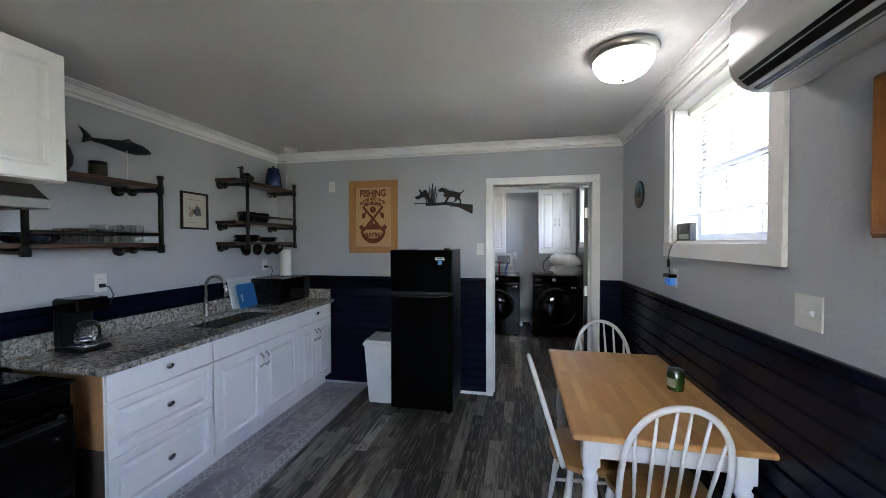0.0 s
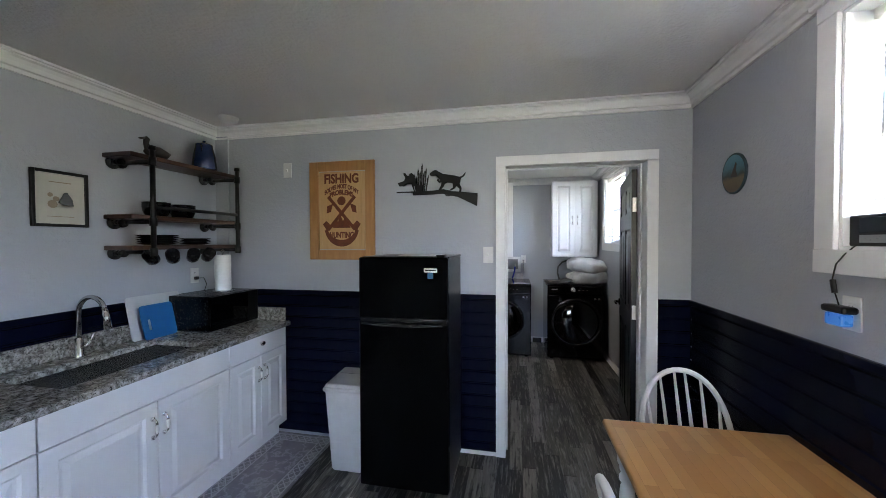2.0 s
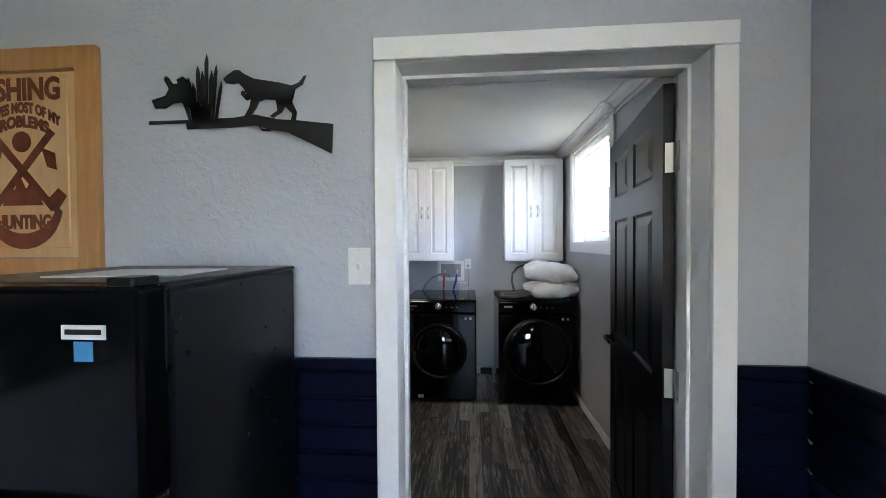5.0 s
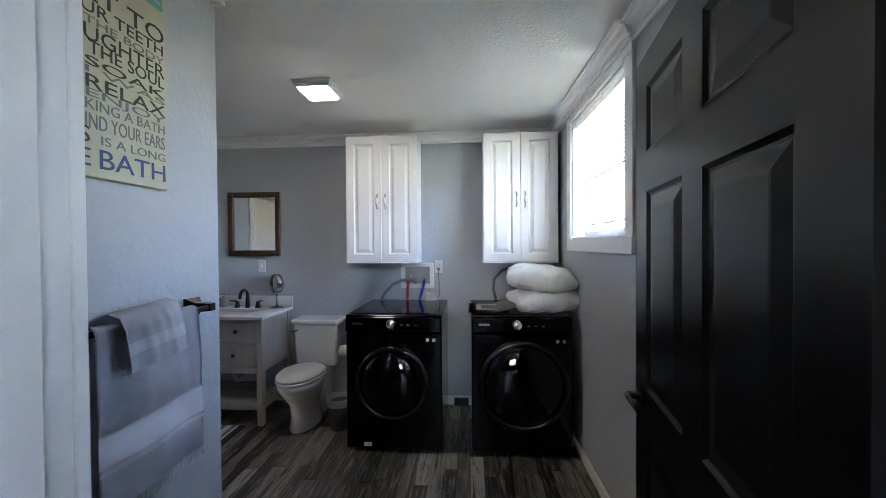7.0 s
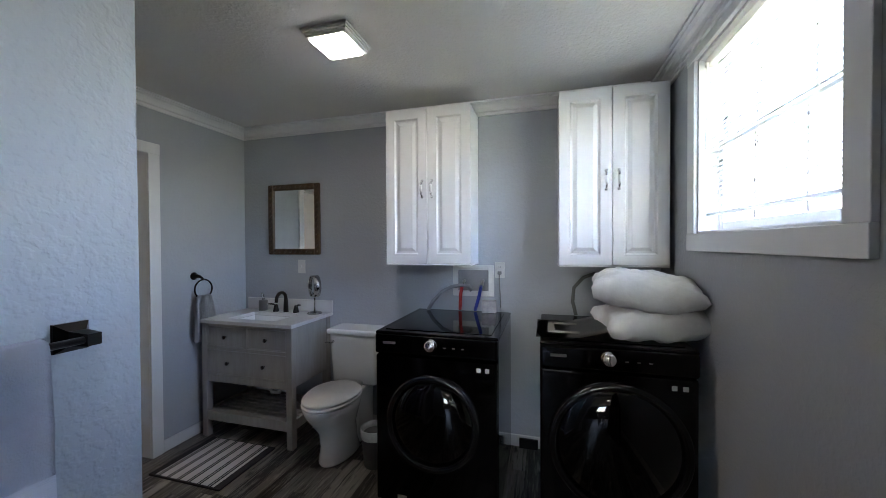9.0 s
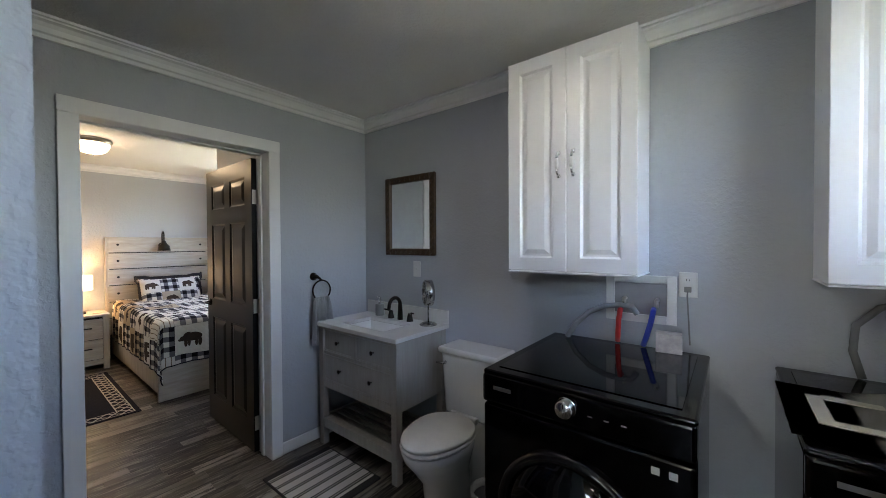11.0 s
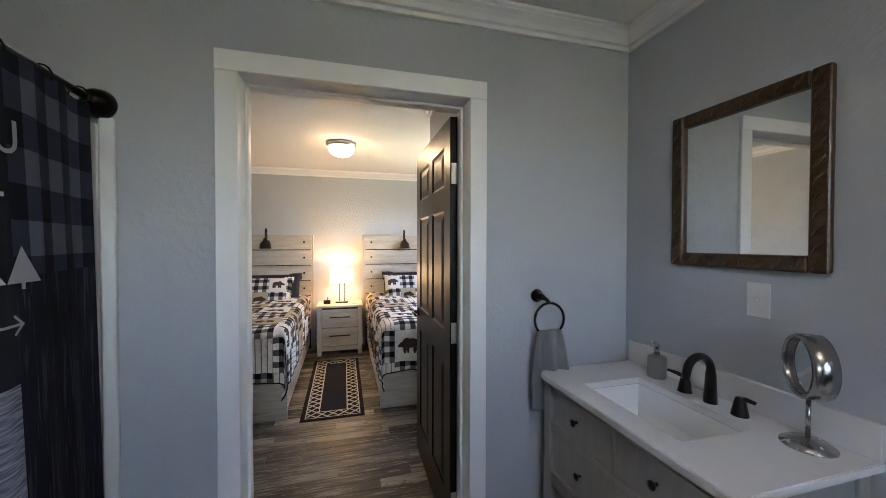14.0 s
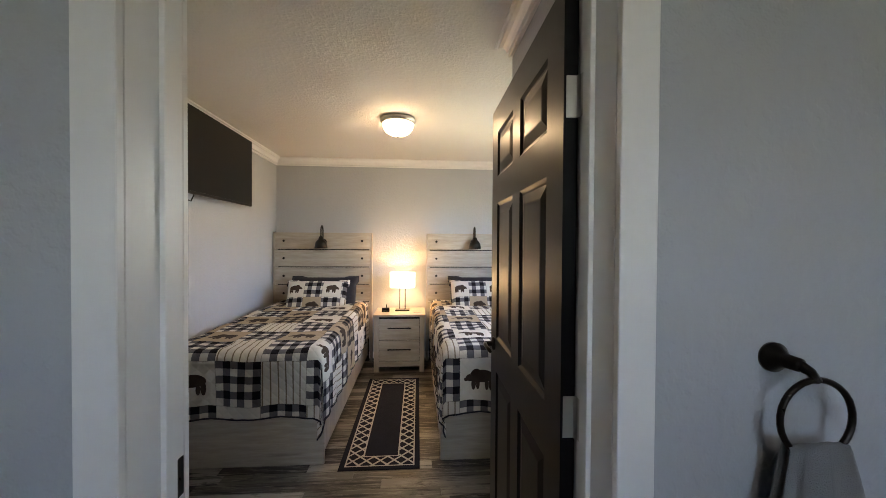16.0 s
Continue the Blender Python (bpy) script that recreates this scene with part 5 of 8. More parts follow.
def lattice_rug(name, w, l, field, line, band, lines_w, label, category, at, rz, marble=False, edge=0.035, pitch=0.075, thick=0.006):
    """A flat mat, w by l, with a trellis border band inside a plain edge."""
    m, nt, bs = tree(name + "_weave")
    tc = nt.nodes.new("ShaderNodeTexCoord")
    sp = nt.nodes.new("ShaderNodeSeparateXYZ")
    link(nt, tc.outputs["Object"], sp.inputs[0])
    ax, ay = math_node(nt, "ABSOLUTE", sp.outputs[0]), math_node(nt, "ABSOLUTE", sp.outputs[1])
    d = math_node(nt, "MINIMUM", math_node(nt, "SUBTRACT", w / 2, ax), math_node(nt, "SUBTRACT", l / 2, ay))
    inb = math_node(nt, "MULTIPLY", math_node(nt, "GREATER_THAN", d, edge), math_node(nt, "LESS_THAN", d, edge + band))

    def diag(s):
        q = math_node(nt, "MULTIPLY_ADD", sp.outputs[1], s, sp.outputs[0])
        f = math_node(nt, "FRACT", math_node(nt, "MULTIPLY", q, 1 / pitch))
        return math_node(nt, "LESS_THAN", math_node(nt, "ABSOLUTE", math_node(nt, "SUBTRACT", f, 0.5)), lines_w)

    lat = math_node(nt, "MAXIMUM", diag(1.0), diag(-1.0))
    rim = math_node(nt, "MAXIMUM", math_node(nt, "LESS_THAN", math_node(nt, "ABSOLUTE", math_node(nt, "SUBTRACT", d, edge + 0.004)), 0.005), math_node(nt, "LESS_THAN", math_node(nt, "ABSOLUTE", math_node(nt, "SUBTRACT", d, edge + band - 0.004)), 0.005))
    fac = math_node(nt, "MULTIPLY", inb, math_node(nt, "MAXIMUM", lat, rim))
    v = coords(nt)
    base = mix_col(nt, noise_tex(nt, v, 14, 4), tuple(c * 0.8 for c in field), tuple(c * 1.1 for c in field))
    if marble:
        vein = noise_tex(nt, v, 5.0, 7, 0.65)
        vf = ramp(nt, vein, [(0.47, (0, 0, 0)), (0.50, (0.7, 0.7, 0.7)), (0.53, (0, 0, 0))])
        base = mix_col(nt, vf, base, line)
        base = mix_col(nt, ramp(nt, noise_tex(nt, v, 2.2, 5), [(0.4, (0, 0, 0)), (0.75, (0.5, 0.5, 0.5))]), base, line)
    link(nt, mix_col(nt, fac, base, line), bs.inputs["Base Color"])
    bs.inputs["Roughness"].default_value = 0.45 if marble else 0.95
    bs.inputs["Specular IOR Level"].default_value = 0.4 if marble else 0.1
    bump(nt, bs, noise_tex(nt, v, 350, 2), 0.1 if marble else 0.6, 0.002)
    return solo(name, box(-w / 2, w / 2, -l / 2, l / 2, 0.0, thick, 0.002, 1), m, label, category, at, rz)


lattice_rug("floor_runner", 0.515, 2.55, (0.20, 0.185, 0.21), (0.46, 0.445, 0.46), 0.085, 0.09, "lilac-grey marbled vinyl runner with a trellis border", "rug", (-1.815, 2.295, 0.0005), 0, True, 0.02, 0.055)

# things on the walls
PLATE_M = mat("switch_plate", (0.74, 0.74, 0.72), 0.35)


def wall_plate(kind, at, rz, gang=1, label=""):
    """A switch or outlet plate that faces local -y, standing on the wall plane y = 0."""
    w = 0.072 + 0.046 * (gang - 1)
    th = thing("light_switch" if kind == "switch" else "wall_outlet", label or ("white toggle light switch plate" if kind == "switch" else "white duplex wall outlet"), kind, at, rz)
    part("plate", box(-w / 2, w / 2, -0.006, 0.0, -0.058, 0.058, 0.003, 2), PLATE_M, th)
    for g in range(gang):
        gx = (g - (gang - 1) / 2) * 0.046
        if kind == "switch":
            part("toggle", turned(box(-0.005, 0.005, -0.012, 0.0, -0.010, 0.010, 0.002, 1), pose(gx, -0.005, 0.002, 22, 0, 0)), PLATE_M, th)
            part("toggle_slot", box(gx - 0.007, gx + 0.007, -0.0066, -0.006, -0.014, 0.014), WHITEPLASTIC, th)
        else:
            for z in (-0.02, 0.02):
                part("socket", box(gx - 0.016, gx + 0.016, -0.0075, -0.006, z - 0.014, z + 0.014, 0.004, 2), PLATE_M, th)
                for sx in (-0.006, 0.006):
                    part("slot", box(gx + sx - 0.001, gx + sx + 0.001, -0.0078, -0.0075, z - 0.002, z + 0.007), BLACKPLASTIC, th)
    return th


wall_plate("switch", (-0.36, KY1, 1.457), 0)
wall_plate("switch", (-1.965, KY1, 2.128), 0, label="blank white cover plate high on the wall")
wall_plate("switch", (KX1, 1.413, 1.293), -90, 2, "white double toggle switch plate")
wall_plate("outlet", (KX1, 2.44, 1.305), -90)
wall_plate("outlet", (KX0, 1.815, 1.275), 90)
wall_plate("outlet", (KX0, 3.35, 1.295), 90)
ax = thing("power_plug", "black plug with a short cord in the outlet", "plug", (KX0 + 0.008, 1.815, 1.257))
part("plug", box(0.0, 0.025, -0.014, 0.014, -0.012, 0.012, 0.004, 2), BLACKPLASTIC, ax)
part("cord", tube([(0.02, 0, 0), (0.04, 0.02, -0.01), (0.045, 0.04, -0.06), (0.03, 0.03, -0.12), (0.04, -0.08, -0.14)], 0.003, 6), BLACKPLASTIC, ax, "", True)
ax = thing("power_plug", "dark plug with a cord to the microwave", "plug", (KX0 + 0.008, 3.35, 1.275))
part("plug", box(0.0, 0.025, -0.014, 0.014, -0.012, 0.012, 0.004, 2), BLACKPLASTIC, ax)
part("cord", tube([(0.02, 0, 0), (0.05, 0.03, 0.0), (0.055, 0.05, -0.05), (0.035, 0.05, -0.10)], 0.003, 6), BLACKPLASTIC, ax, "", True)

sg = thing("carved_wall_sign", "honey oak framed sign with a burnt fishing and hunting carving", "sign", (-1.49, KY1, 1.797))
sw_, sh_ = 0.542, 0.763
for x0, x1, z0, z1 in ((-sw_ / 2, -sw_ / 2 + 0.075, -sh_ / 2, sh_ / 2), (sw_ / 2 - 0.075, sw_ / 2, -sh_ / 2, sh_ / 2), (-sw_ / 2 + 0.075, sw_ / 2 - 0.075, sh_ / 2 - 0.075, sh_ / 2), (-sw_ / 2 + 0.075, sw_ / 2 - 0.075, -sh_ / 2, -sh_ / 2 + 0.075)):
    part("frame", box(x0, x1, -0.024, -0.001, z0, z1, 0.004, 2), OAKFRAME, sg)
part("panel", box(-sw_ / 2 + 0.08, sw_ / 2 - 0.08, -0.014, -0.002, -sh_ / 2 + 0.08, sh_ / 2 - 0.08), PALEOAK, sg, "pale routed oak panel")
b = box(-sw_ / 2 + 0.105, sw_ / 2 - 0.105, -0.020, -0.014, -sh_ / 2 + 0.105, sh_ / 2 - 0.105, 0.006, 1)
part("raised_field", b, PALEOAK, sg)
yt = -0.0206
text("FISHING", 0.098, BURNT, sg, (0, yt, 0.243), FACE_S, width=0.285, bold=0.004)
text("HUNTING", 0.062, BURNT, sg, (0, yt, -0.192), FACE_S, width=0.20, bold=0.003)


def arched(ob, k):
    for v in ob.data.vertices:
        v.co.y -= k * v.co.x ** 2


arched(text("SOLVES MOST OF MY", 0.046, BURNT, sg, (0, yt, 0.186), FACE_S, width=0.285, bold=0.0025), 2.6)
arched(text("PROBLEMS", 0.050, BURNT, sg, (0, yt, 0.140), FACE_S, width=0.200, bold=0.003), 2.6)
for s in (-1, 1):
    part("carved_bar", turned(box(-0.013, 0.013, yt, yt + 0.0008, -0.17, 0.17), pose(0, 0, -0.02, 0, s * 41, 0)), BURNT, sg)
    part("carved_bar", turned(prism([(-0.028, 0.0), (0.028, 0.0), (0.02, 0.07), (-0.02, 0.07)], yt, yt + 0.0008, "y"), pose(s * 0.098, 0, -0.145, 0, s * 41, 0)), BURNT, sg)
part("carved_shape", prism([(-0.075, -0.135), (-0.05, -0.06), (-0.03, -0.085), (-0.01, -0.035), (0.012, -0.08), (0.035, -0.05), (0.075, -0.135)], yt - 0.0004, yt + 0.0004, "y"), BURNT, sg)
part("carved_shape", prism(arc(0, 0.075, 0.035, 0, 360, 14)[:-1], yt - 0.0004, yt + 0.0004, "y"), BURNT, sg)
for s in (-1, 1):
    part("carved_shape", prism([(s * 0.07, 0.055), (s * 0.12, 0.035), (s * 0.125, -0.02), (s * 0.09, -0.01)], yt, yt + 0.0006, "y"), BURNT, sg)
rb = [(0.145 * math.sin(radians(a)), -0.125 - 0.155 * math.cos(radians(a))) for a in range(-78, 79, 12)]
rb2 = [(0.125 * math.sin(radians(a)), -0.11 - 0.118 * math.cos(radians(a))) for a in range(78, -79, -12)]
part("carved_ribbon", prism(rb + rb2, yt, yt + 0.0008, "y"), BURNT, sg)

ma = thing("metal_wall_art", "flat black cut-metal outdoor silhouette on the wall", "wall art", (-0.74, KY1, 1.93))
SIL = mat("matte_black_metal", (0.010, 0.010, 0.011), 0.5, 0.2)


def cut(name, pts):
    part(name, prism(pts, -0.012, -0.009, "y"), SIL, ma)


cut("long_bar", [(-0.305, -0.012), (-0.18, -0.012), (-0.175, -0.032), (-0.02, -0.030), (0.05, -0.026), (0.10, -0.040), (0.16, -0.052), (0.30, -0.122), (0.305, -0.030), (0.19, -0.015), (0.13, -0.010), (0.05, 0.008), (-0.02, 0.0), (-0.18, -0.002), (-0.305, -0.002)])
cut("trigger_loop", [(0.06, -0.026), (0.075, -0.045), (0.10, -0.046), (0.11, -0.036), (0.098, -0.038), (0.078, -0.038)])
cut("animal_shape", [(-0.295, 0.064), (-0.248, 0.078), (-0.236, 0.10), (-0.252, 0.129), (-0.248, 0.14), (-0.236, 0.135), (-0.221, 0.115), (-0.205, 0.115), (-0.209, 0.128), (-0.188, 0.136), (-0.174, 0.125), (-0.162, 0.103), (-0.146, 0.059), (-0.116, 0.031), (-0.162, 0.035), (-0.194, 0.055), (-0.224, 0.053), (-0.248, 0.038), (-0.283, 0.039)])
for k in range(9):
    x0 = -0.17 + 0.011 * k
    tip = 0.185 - 0.018 * abs(k - 5) + (0.02 if k % 2 else -0.015)
    cut("reed", [(x0, -0.002), (x0 + 0.008, -0.002), (x0 + 0.010 + 0.004 * (k - 4), tip - 0.02), (x0 + 0.004 + 0.005 * (k - 4), tip), (x0 - 0.002 + 0.004 * (k - 4), tip - 0.03)])
cut("reed", [(-0.152, -0.004), (-0.095, -0.004), (-0.098, 0.03), (-0.088, 0.052), (-0.108, 0.042), (-0.115, 0.07), (-0.128, 0.04), (-0.15, 0.055), (-0.142, 0.03), (-0.165, 0.035)])
cut("animal_shape", [(-0.051, 0.123), (-0.04, 0.133), (-0.014, 0.149), (0.003, 0.148), (0.021, 0.135), (0.05, 0.12), (0.098, 0.111), (0.136, 0.104), (0.172, 0.094), (0.196, 0.102), (0.213, 0.121), (0.22, 0.123), (0.208, 0.097), (0.184, 0.083), (0.18, 0.065), (0.173, 0.044), (0.151, 0.028), (0.12, 0.051), (0.086, 0.054), (0.065, 0.047), (0.041, 0.053), (0.034, 0.066), (0.012, 0.095), (-0.003, 0.109), (-0.021, 0.106), (-0.043, 0.11)])
cut("animal_leg", [(0.15, 0.06), (0.18, 0.06), (0.173, 0.044), (0.189, 0.011), (0.183, -0.025), (0.167, -0.024), (0.174, 0.006), (0.151, 0.028)])
cut("animal_leg", [(0.12, 0.055), (0.155, 0.055), (0.151, 0.028), (0.14, 0.011), (0.11, -0.004), (0.10, 0.001), (0.126, 0.018)])
cut("animal_leg", [(0.041, 0.06), (0.07, 0.055), (0.056, 0.026), (0.029, -0.006), (0.012, -0.004), (0.033, 0.03)])
cut("animal_leg", [(0.034, 0.075), (0.045, 0.06), (0.024, 0.053), (0.006, 0.072), (0.010, 0.084), (0.022, 0.082), (0.019, 0.071)])

bp = thing("framed_print", "small black-framed nature print on cream paper", "picture", (KX0, 2.51, 1.793), 90)
bw, bh = 0.255, 0.305
for x0, x1, z0, z1 in ((-bw / 2, -bw / 2 + 0.016, -bh / 2, bh / 2), (bw / 2 - 0.016, bw / 2, -bh / 2, bh / 2), (-bw / 2 + 0.016, bw / 2 - 0.016, bh / 2 - 0.016, bh / 2), (-bw / 2 + 0.016, bw / 2 - 0.016, -bh / 2, -bh / 2 + 0.016)):
    part("frame", box(x0, x1, -0.02, -0.001, z0, z1, 0.002, 1), BLACKPLASTIC, bp)
part("paper", box(-bw / 2 + 0.016, bw / 2 - 0.016, -0.009, -0.002, -bh / 2 + 0.016, bh / 2 - 0.016), mat("cream_paper", (0.56, 0.53, 0.45), 0.7), bp)
GREYINK, TANINK = mat("grey_ink", (0.10, 0.10, 0.10), 0.7), mat("tan_ink", (0.33, 0.25, 0.17), 0.7)
part("printed_shape", prism([(-0.01, -0.02), (0.015, 0.035), (0.03, 0.04), (0.055, 0.0), (0.06, -0.035), (0.02, -0.035)], -0.0096, -0.009, "y"), GREYINK, bp)
for cx, cz, r in ((-0.035, -0.03, 0.022), (-0.045, 0.02, 0.012), (-0.02, 0.0, 0.014)):
    part("printed_shape", prism(arc(cx, cz, r, 0, 360, 10)[:-1], -0.0095, -0.009, "y"), TANINK, bp)
part("printed_line", box(-0.05, 0.05, -0.0095, -0.009, 0.088, 0.093), TANINK, bp)
part("printed_line", box(-0.06, 0.06, -0.0095, -0.009, -0.098, -0.095), TANINK, bp)

pl = thing("wall_disc", "round painted wood disc with a blue and brown scene", "wall art", (KX1, 3.115, 1.90), -90)
m, nt, bs = tree("painted_scene")
sp = nt.nodes.new("ShaderNodeSeparateXYZ")
link(nt, nt.nodes.new("ShaderNodeTexCoord").outputs["Object"], sp.inputs[0])
h = math_node(nt, "MULTIPLY_ADD", noise_tex(nt, coords(nt), 30, 4), 0.05, math_node(nt, "MULTIPLY_ADD", sp.outputs[2], 1.0, 0.5 - 0.025))
link(nt, ramp(nt, h, [(0.42, (0.11, 0.065, 0.025)), (0.47, (0.16, 0.10, 0.04)), (0.49, (0.02, 0.035, 0.03)), (0.53, (0.05, 0.16, 0.20)), (0.6, (0.10, 0.25, 0.34))]), bs.inputs["Base Color"])
part("disc", turned(lathe([(0.0, 0.0), (0.10, 0.0), (0.098, 0.012), (0.0, 0.012)], 32), pose(0, 0, 0, 90, 0, 0)), m, pl)
part("rim", turned(tube([(0.099 * math.cos(radians(a)), 0.099 * math.sin(radians(a)), 0.006) for a in range(0, 360, 12)], 0.007, 8, closed=True), pose(0, 0, 0, 90, 0, 0)), mat("bark_rim", (0.03, 0.06, 0.07), 0.7, scale=40), pl, "", True)
for q in ([(-0.02, -0.01), (0.0, 0.02), (0.02, 0.055), (0.03, 0.05), (0.025, 0.01), (0.035, -0.02), (0.0, -0.02)],):
    part("painted_shape", prism(q, -0.0128, -0.012, "y"), mat("dark_brown_paint", (0.04, 0.025, 0.015), 0.6), pl)

# air conditioner head, framed picture, clock and charger on the window wall
ac = thing("air_conditioner", "white wall-mounted mini-split air conditioner head", "air conditioner", (KX1, 0.62, 2.045))
prof = [(0.0, 0.012), (-0.05, 0.002)] + arc(-0.115, 0.105, 0.105, 272, 180, 14) + [(-0.221, 0.20), (-0.214, 0.27), (-0.19, 0.295), (0.0, 0.298)]
AC_M = mat("satin_white_plastic", (0.66, 0.66, 0.67), 0.22, rvar=0.04)
part("shell", prism(prof, 0.0, 0.85, "y", 0.008), AC_M, ac, "", False)


def ac_strip(r0, r1, a0, a1, y0, y1):
    return prism(arc(-0.115, 0.105, r1, a0, a1, 8) + arc(-0.115, 0.105, r0, a1, a0, 8), y0, y1, "y")


# Proud black strip: the outlet's shade as colour, with no opening cut
part("outlet_shade", ac_strip(0.090, 0.1065, 262, 212, 0.035, 0.815), BLACKPLASTIC, ac, "black strip standing in for the shaded air outlet")
part("louver", ac_strip(0.106, 0.111, 243, 236, 0.030, 0.820), AC_M, ac)
part("louver", ac_strip(0.106, 0.110, 258, 255, 0.030, 0.820), AC_M, ac)
part("louver", ac_strip(0.106, 0.109, 221, 219, 0.030, 0.820), AC_M, ac)
pf = thing("framed_picture", "dark honey wood picture frame on the dining wall", "picture", (KX1, 0.925, 1.752), -90)
REDOAK = wood("reddish_frame_wood", (0.30, 0.115, 0.035), (0.20, 0.070, 0.020), (12, 12, 1.5), 0.34)
for k in range(4):
    w2, h2 = (0.215, 0.25) if k % 2 else (0.25, 0.215)
    b = bmesh.new()
    rows = [[b.verts.new((sx * (w2 - o), -d, h2 - o)) for o, d in ((0.0, 0.001), (0.0, 0.022), (0.010, 0.034), (0.022, 0.028), (0.040, 0.024), (0.052, 0.014), (0.052, 0.003))] for sx in (-1, 1)]
    for i in range(6):
        b.faces.new((rows[0][i], rows[0][i + 1], rows[1][i + 1], rows[1][i]))
    b.faces.new((rows[0][6], rows[0][0], rows[1][0], rows[1][6]))
    bmesh.ops.recalc_face_normals(b, faces=b.faces[:])
    part("frame", turned(b, pose(0, 0, 0, 0, 90 * k, 0)), REDOAK, pf, "", False)
part("print", box(-0.20, 0.20, -0.012, -0.002, -0.17, 0.17), mat("muted_print", (0.2, 0.2, 0.16), 0.5, scale=6, col2=(0.1, 0.12, 0.08)), pf)
ck = thing("desk_clock", "black weather clock standing on the window sill", "clock", (0.985, 2.40, WK[2] + 0.0125), -90)
part("case", box(-0.085, 0.085, -0.018, 0.018, 0.0, 0.105, 0.005, 2), BLACKPLASTIC, ck)
part("screen", box(-0.045, 0.075, -0.0192, -0.018, 0.045, 0.095), DARKGLASS, ck, "dark display")
part("screen_band", box(-0.045, 0.075, -0.0192, -0.018, 0.012, 0.038), mat("grey_screen", (0.25, 0.26, 0.26), 0.3), ck)
ch = thing("phone_charger", "black charger block with a blue-lit plug and cord", "charger", (KX1, 2.455, 1.29))
part("block", box(-0.055, -0.008, -0.05, 0.045, 0.015, 0.04, 0.008, 2), BLACKPLASTIC, ch)
part("plug", box(-0.045, -0.008, -0.03, 0.04, -0.03, 0.012, 0.006, 2), mat("blue_lit_plug", (0.02, 0.12, 0.22), 0.3, emit=0.008, ecol=(0.05, 0.25, 0.9)), ch)
part("cord", tube([(-0.03, 0.0, 0.04), (-0.03, 0.02, 0.09), (-0.028, 0.03, 0.13), (-0.026, 0.02, 0.18), (-0.024, -0.01, 0.215), (0.0, -0.02, 0.246), (0.03, -0.03, 0.248)], 0.0025, 6), BLACKPLASTIC, ch, "", True)
part("cord_tie", tube([(-0.03, 0.018, 0.08), (-0.028, 0.03, 0.125)], 0.008, 8), BLACKPLASTIC, ch)
sd = thing("smoke_detector", "round white smoke detector on the ceiling", "smoke detector", (-2.30, 3.35, KCEIL))
part("housing", lathe([(0.07, 0.0), (0.07, -0.012), (0.062, -0.016), (0.062, -0.022), (0.055, -0.034), (0.0, -0.037)], 28), WHITEPLASTIC, sd, "", True)
cj = thing("candle_jar", "green glass candle jar with a paper label", "candle", (0.815, 2.09, 0.7505))
part("jar", lathe([(0.0, 0.0), (0.037, 0.0), (0.040, 0.004), (0.040, 0.085), (0.034, 0.094), (0.034, 0.098), (0.037, 0.098)], 28), mat("green_jar_glass", (0.028, 0.075, 0.012), 0.10, rvar=0.03, coat=0.4), cj, "", True)
part("lid", lathe([(0.037, 0.098), (0.038, 0.108), (0.0, 0.109)], 28), mat("dark_green_lid", (0.016, 0.035, 0.01), 0.3), cj, "", True)
lb = bmesh.new()
q = [[lb.verts.new((0.0406 * math.cos(radians(a)), 0.0406 * math.sin(radians(a)), z)) for a in range(170, 251, 10)] for z in (0.02, 0.065)]
for i in range(8):
    lb.faces.new((q[0][i], q[0][i + 1], q[1][i + 1], q[1][i]))
part("label", lb, mat("pale_label", (0.45, 0.47, 0.30), 0.6), cj, "pale paper label", True)

# ---------------------------------------------------------------- laundry bath
lt = thing("ceiling_light", "square flush bathroom ceiling light, switched on", "ceiling light", (-0.733, 5.64, BCEIL))
for k, (s, z0, z1) in enumerate(((0.124, -0.010, 0.0), (0.118, -0.020, -0.010), (0.112, -0.030, -0.020), (0.106, -0.040, -0.030))):
    b = bmesh.new()
    for p in ((-s, s, -s, -s + 0.04), (-s, s, s - 0.04, s), (-s, -s + 0.04, -s + 0.04, s - 0.04), (s - 0.04, s, -s + 0.04, s - 0.04)):
        box(p[0], p[1], p[2], p[3], z0, z1, bm=b)
    part("frame_step", b, WHITEPLASTIC, lt, "white stepped frame")
b = box(-0.098, 0.098, -0.098, 0.098, -0.054, -0.02, 0.016, 3)
part("diffuser", b, lamp_glass("lit_square_glass", (1.0, 0.97, 0.92), LAMP_BATH), lt, "lit frosted glass")


def laundry_cabinet(x0, x1, label):
    th = thing("wall_cabinet", label, "cabinet", (x0, 6.40, 1.335), group="laundry wall cabinets")
    w, h = x1 - x0, 1.08
    part("body", box(0.003, w - 0.003, 0.020, 0.289, 0.0, h, 0.002, 1), CAB, th)
    part("bottom_lip", box(0.0, w, 0.0, 0.289, -0.008, -0.0005, 0.002, 1), CAB, th)
    for k in (0, 1):
        dw = w / 2 - 0.003
        f = raised_panel(dw, h - 0.006, 0.019, 0.065)
        d = part("door", turned(f, pose(0.0015 + k * (w / 2), 0.0, 0.003)), CAB, th)
        xk = (w / 2 - 0.035) if k == 0 else (w / 2 + 0.035)
        zk = 0.52
        pull_bar(pose(xk, 0, zk), d, 0.055)
    return th


laundry_cabinet(-0.822, -0.205, "white two-door wall cabinet above the washer")
laundry_cabinet(0.353, 0.970, "white two-door wall cabinet beside the window")


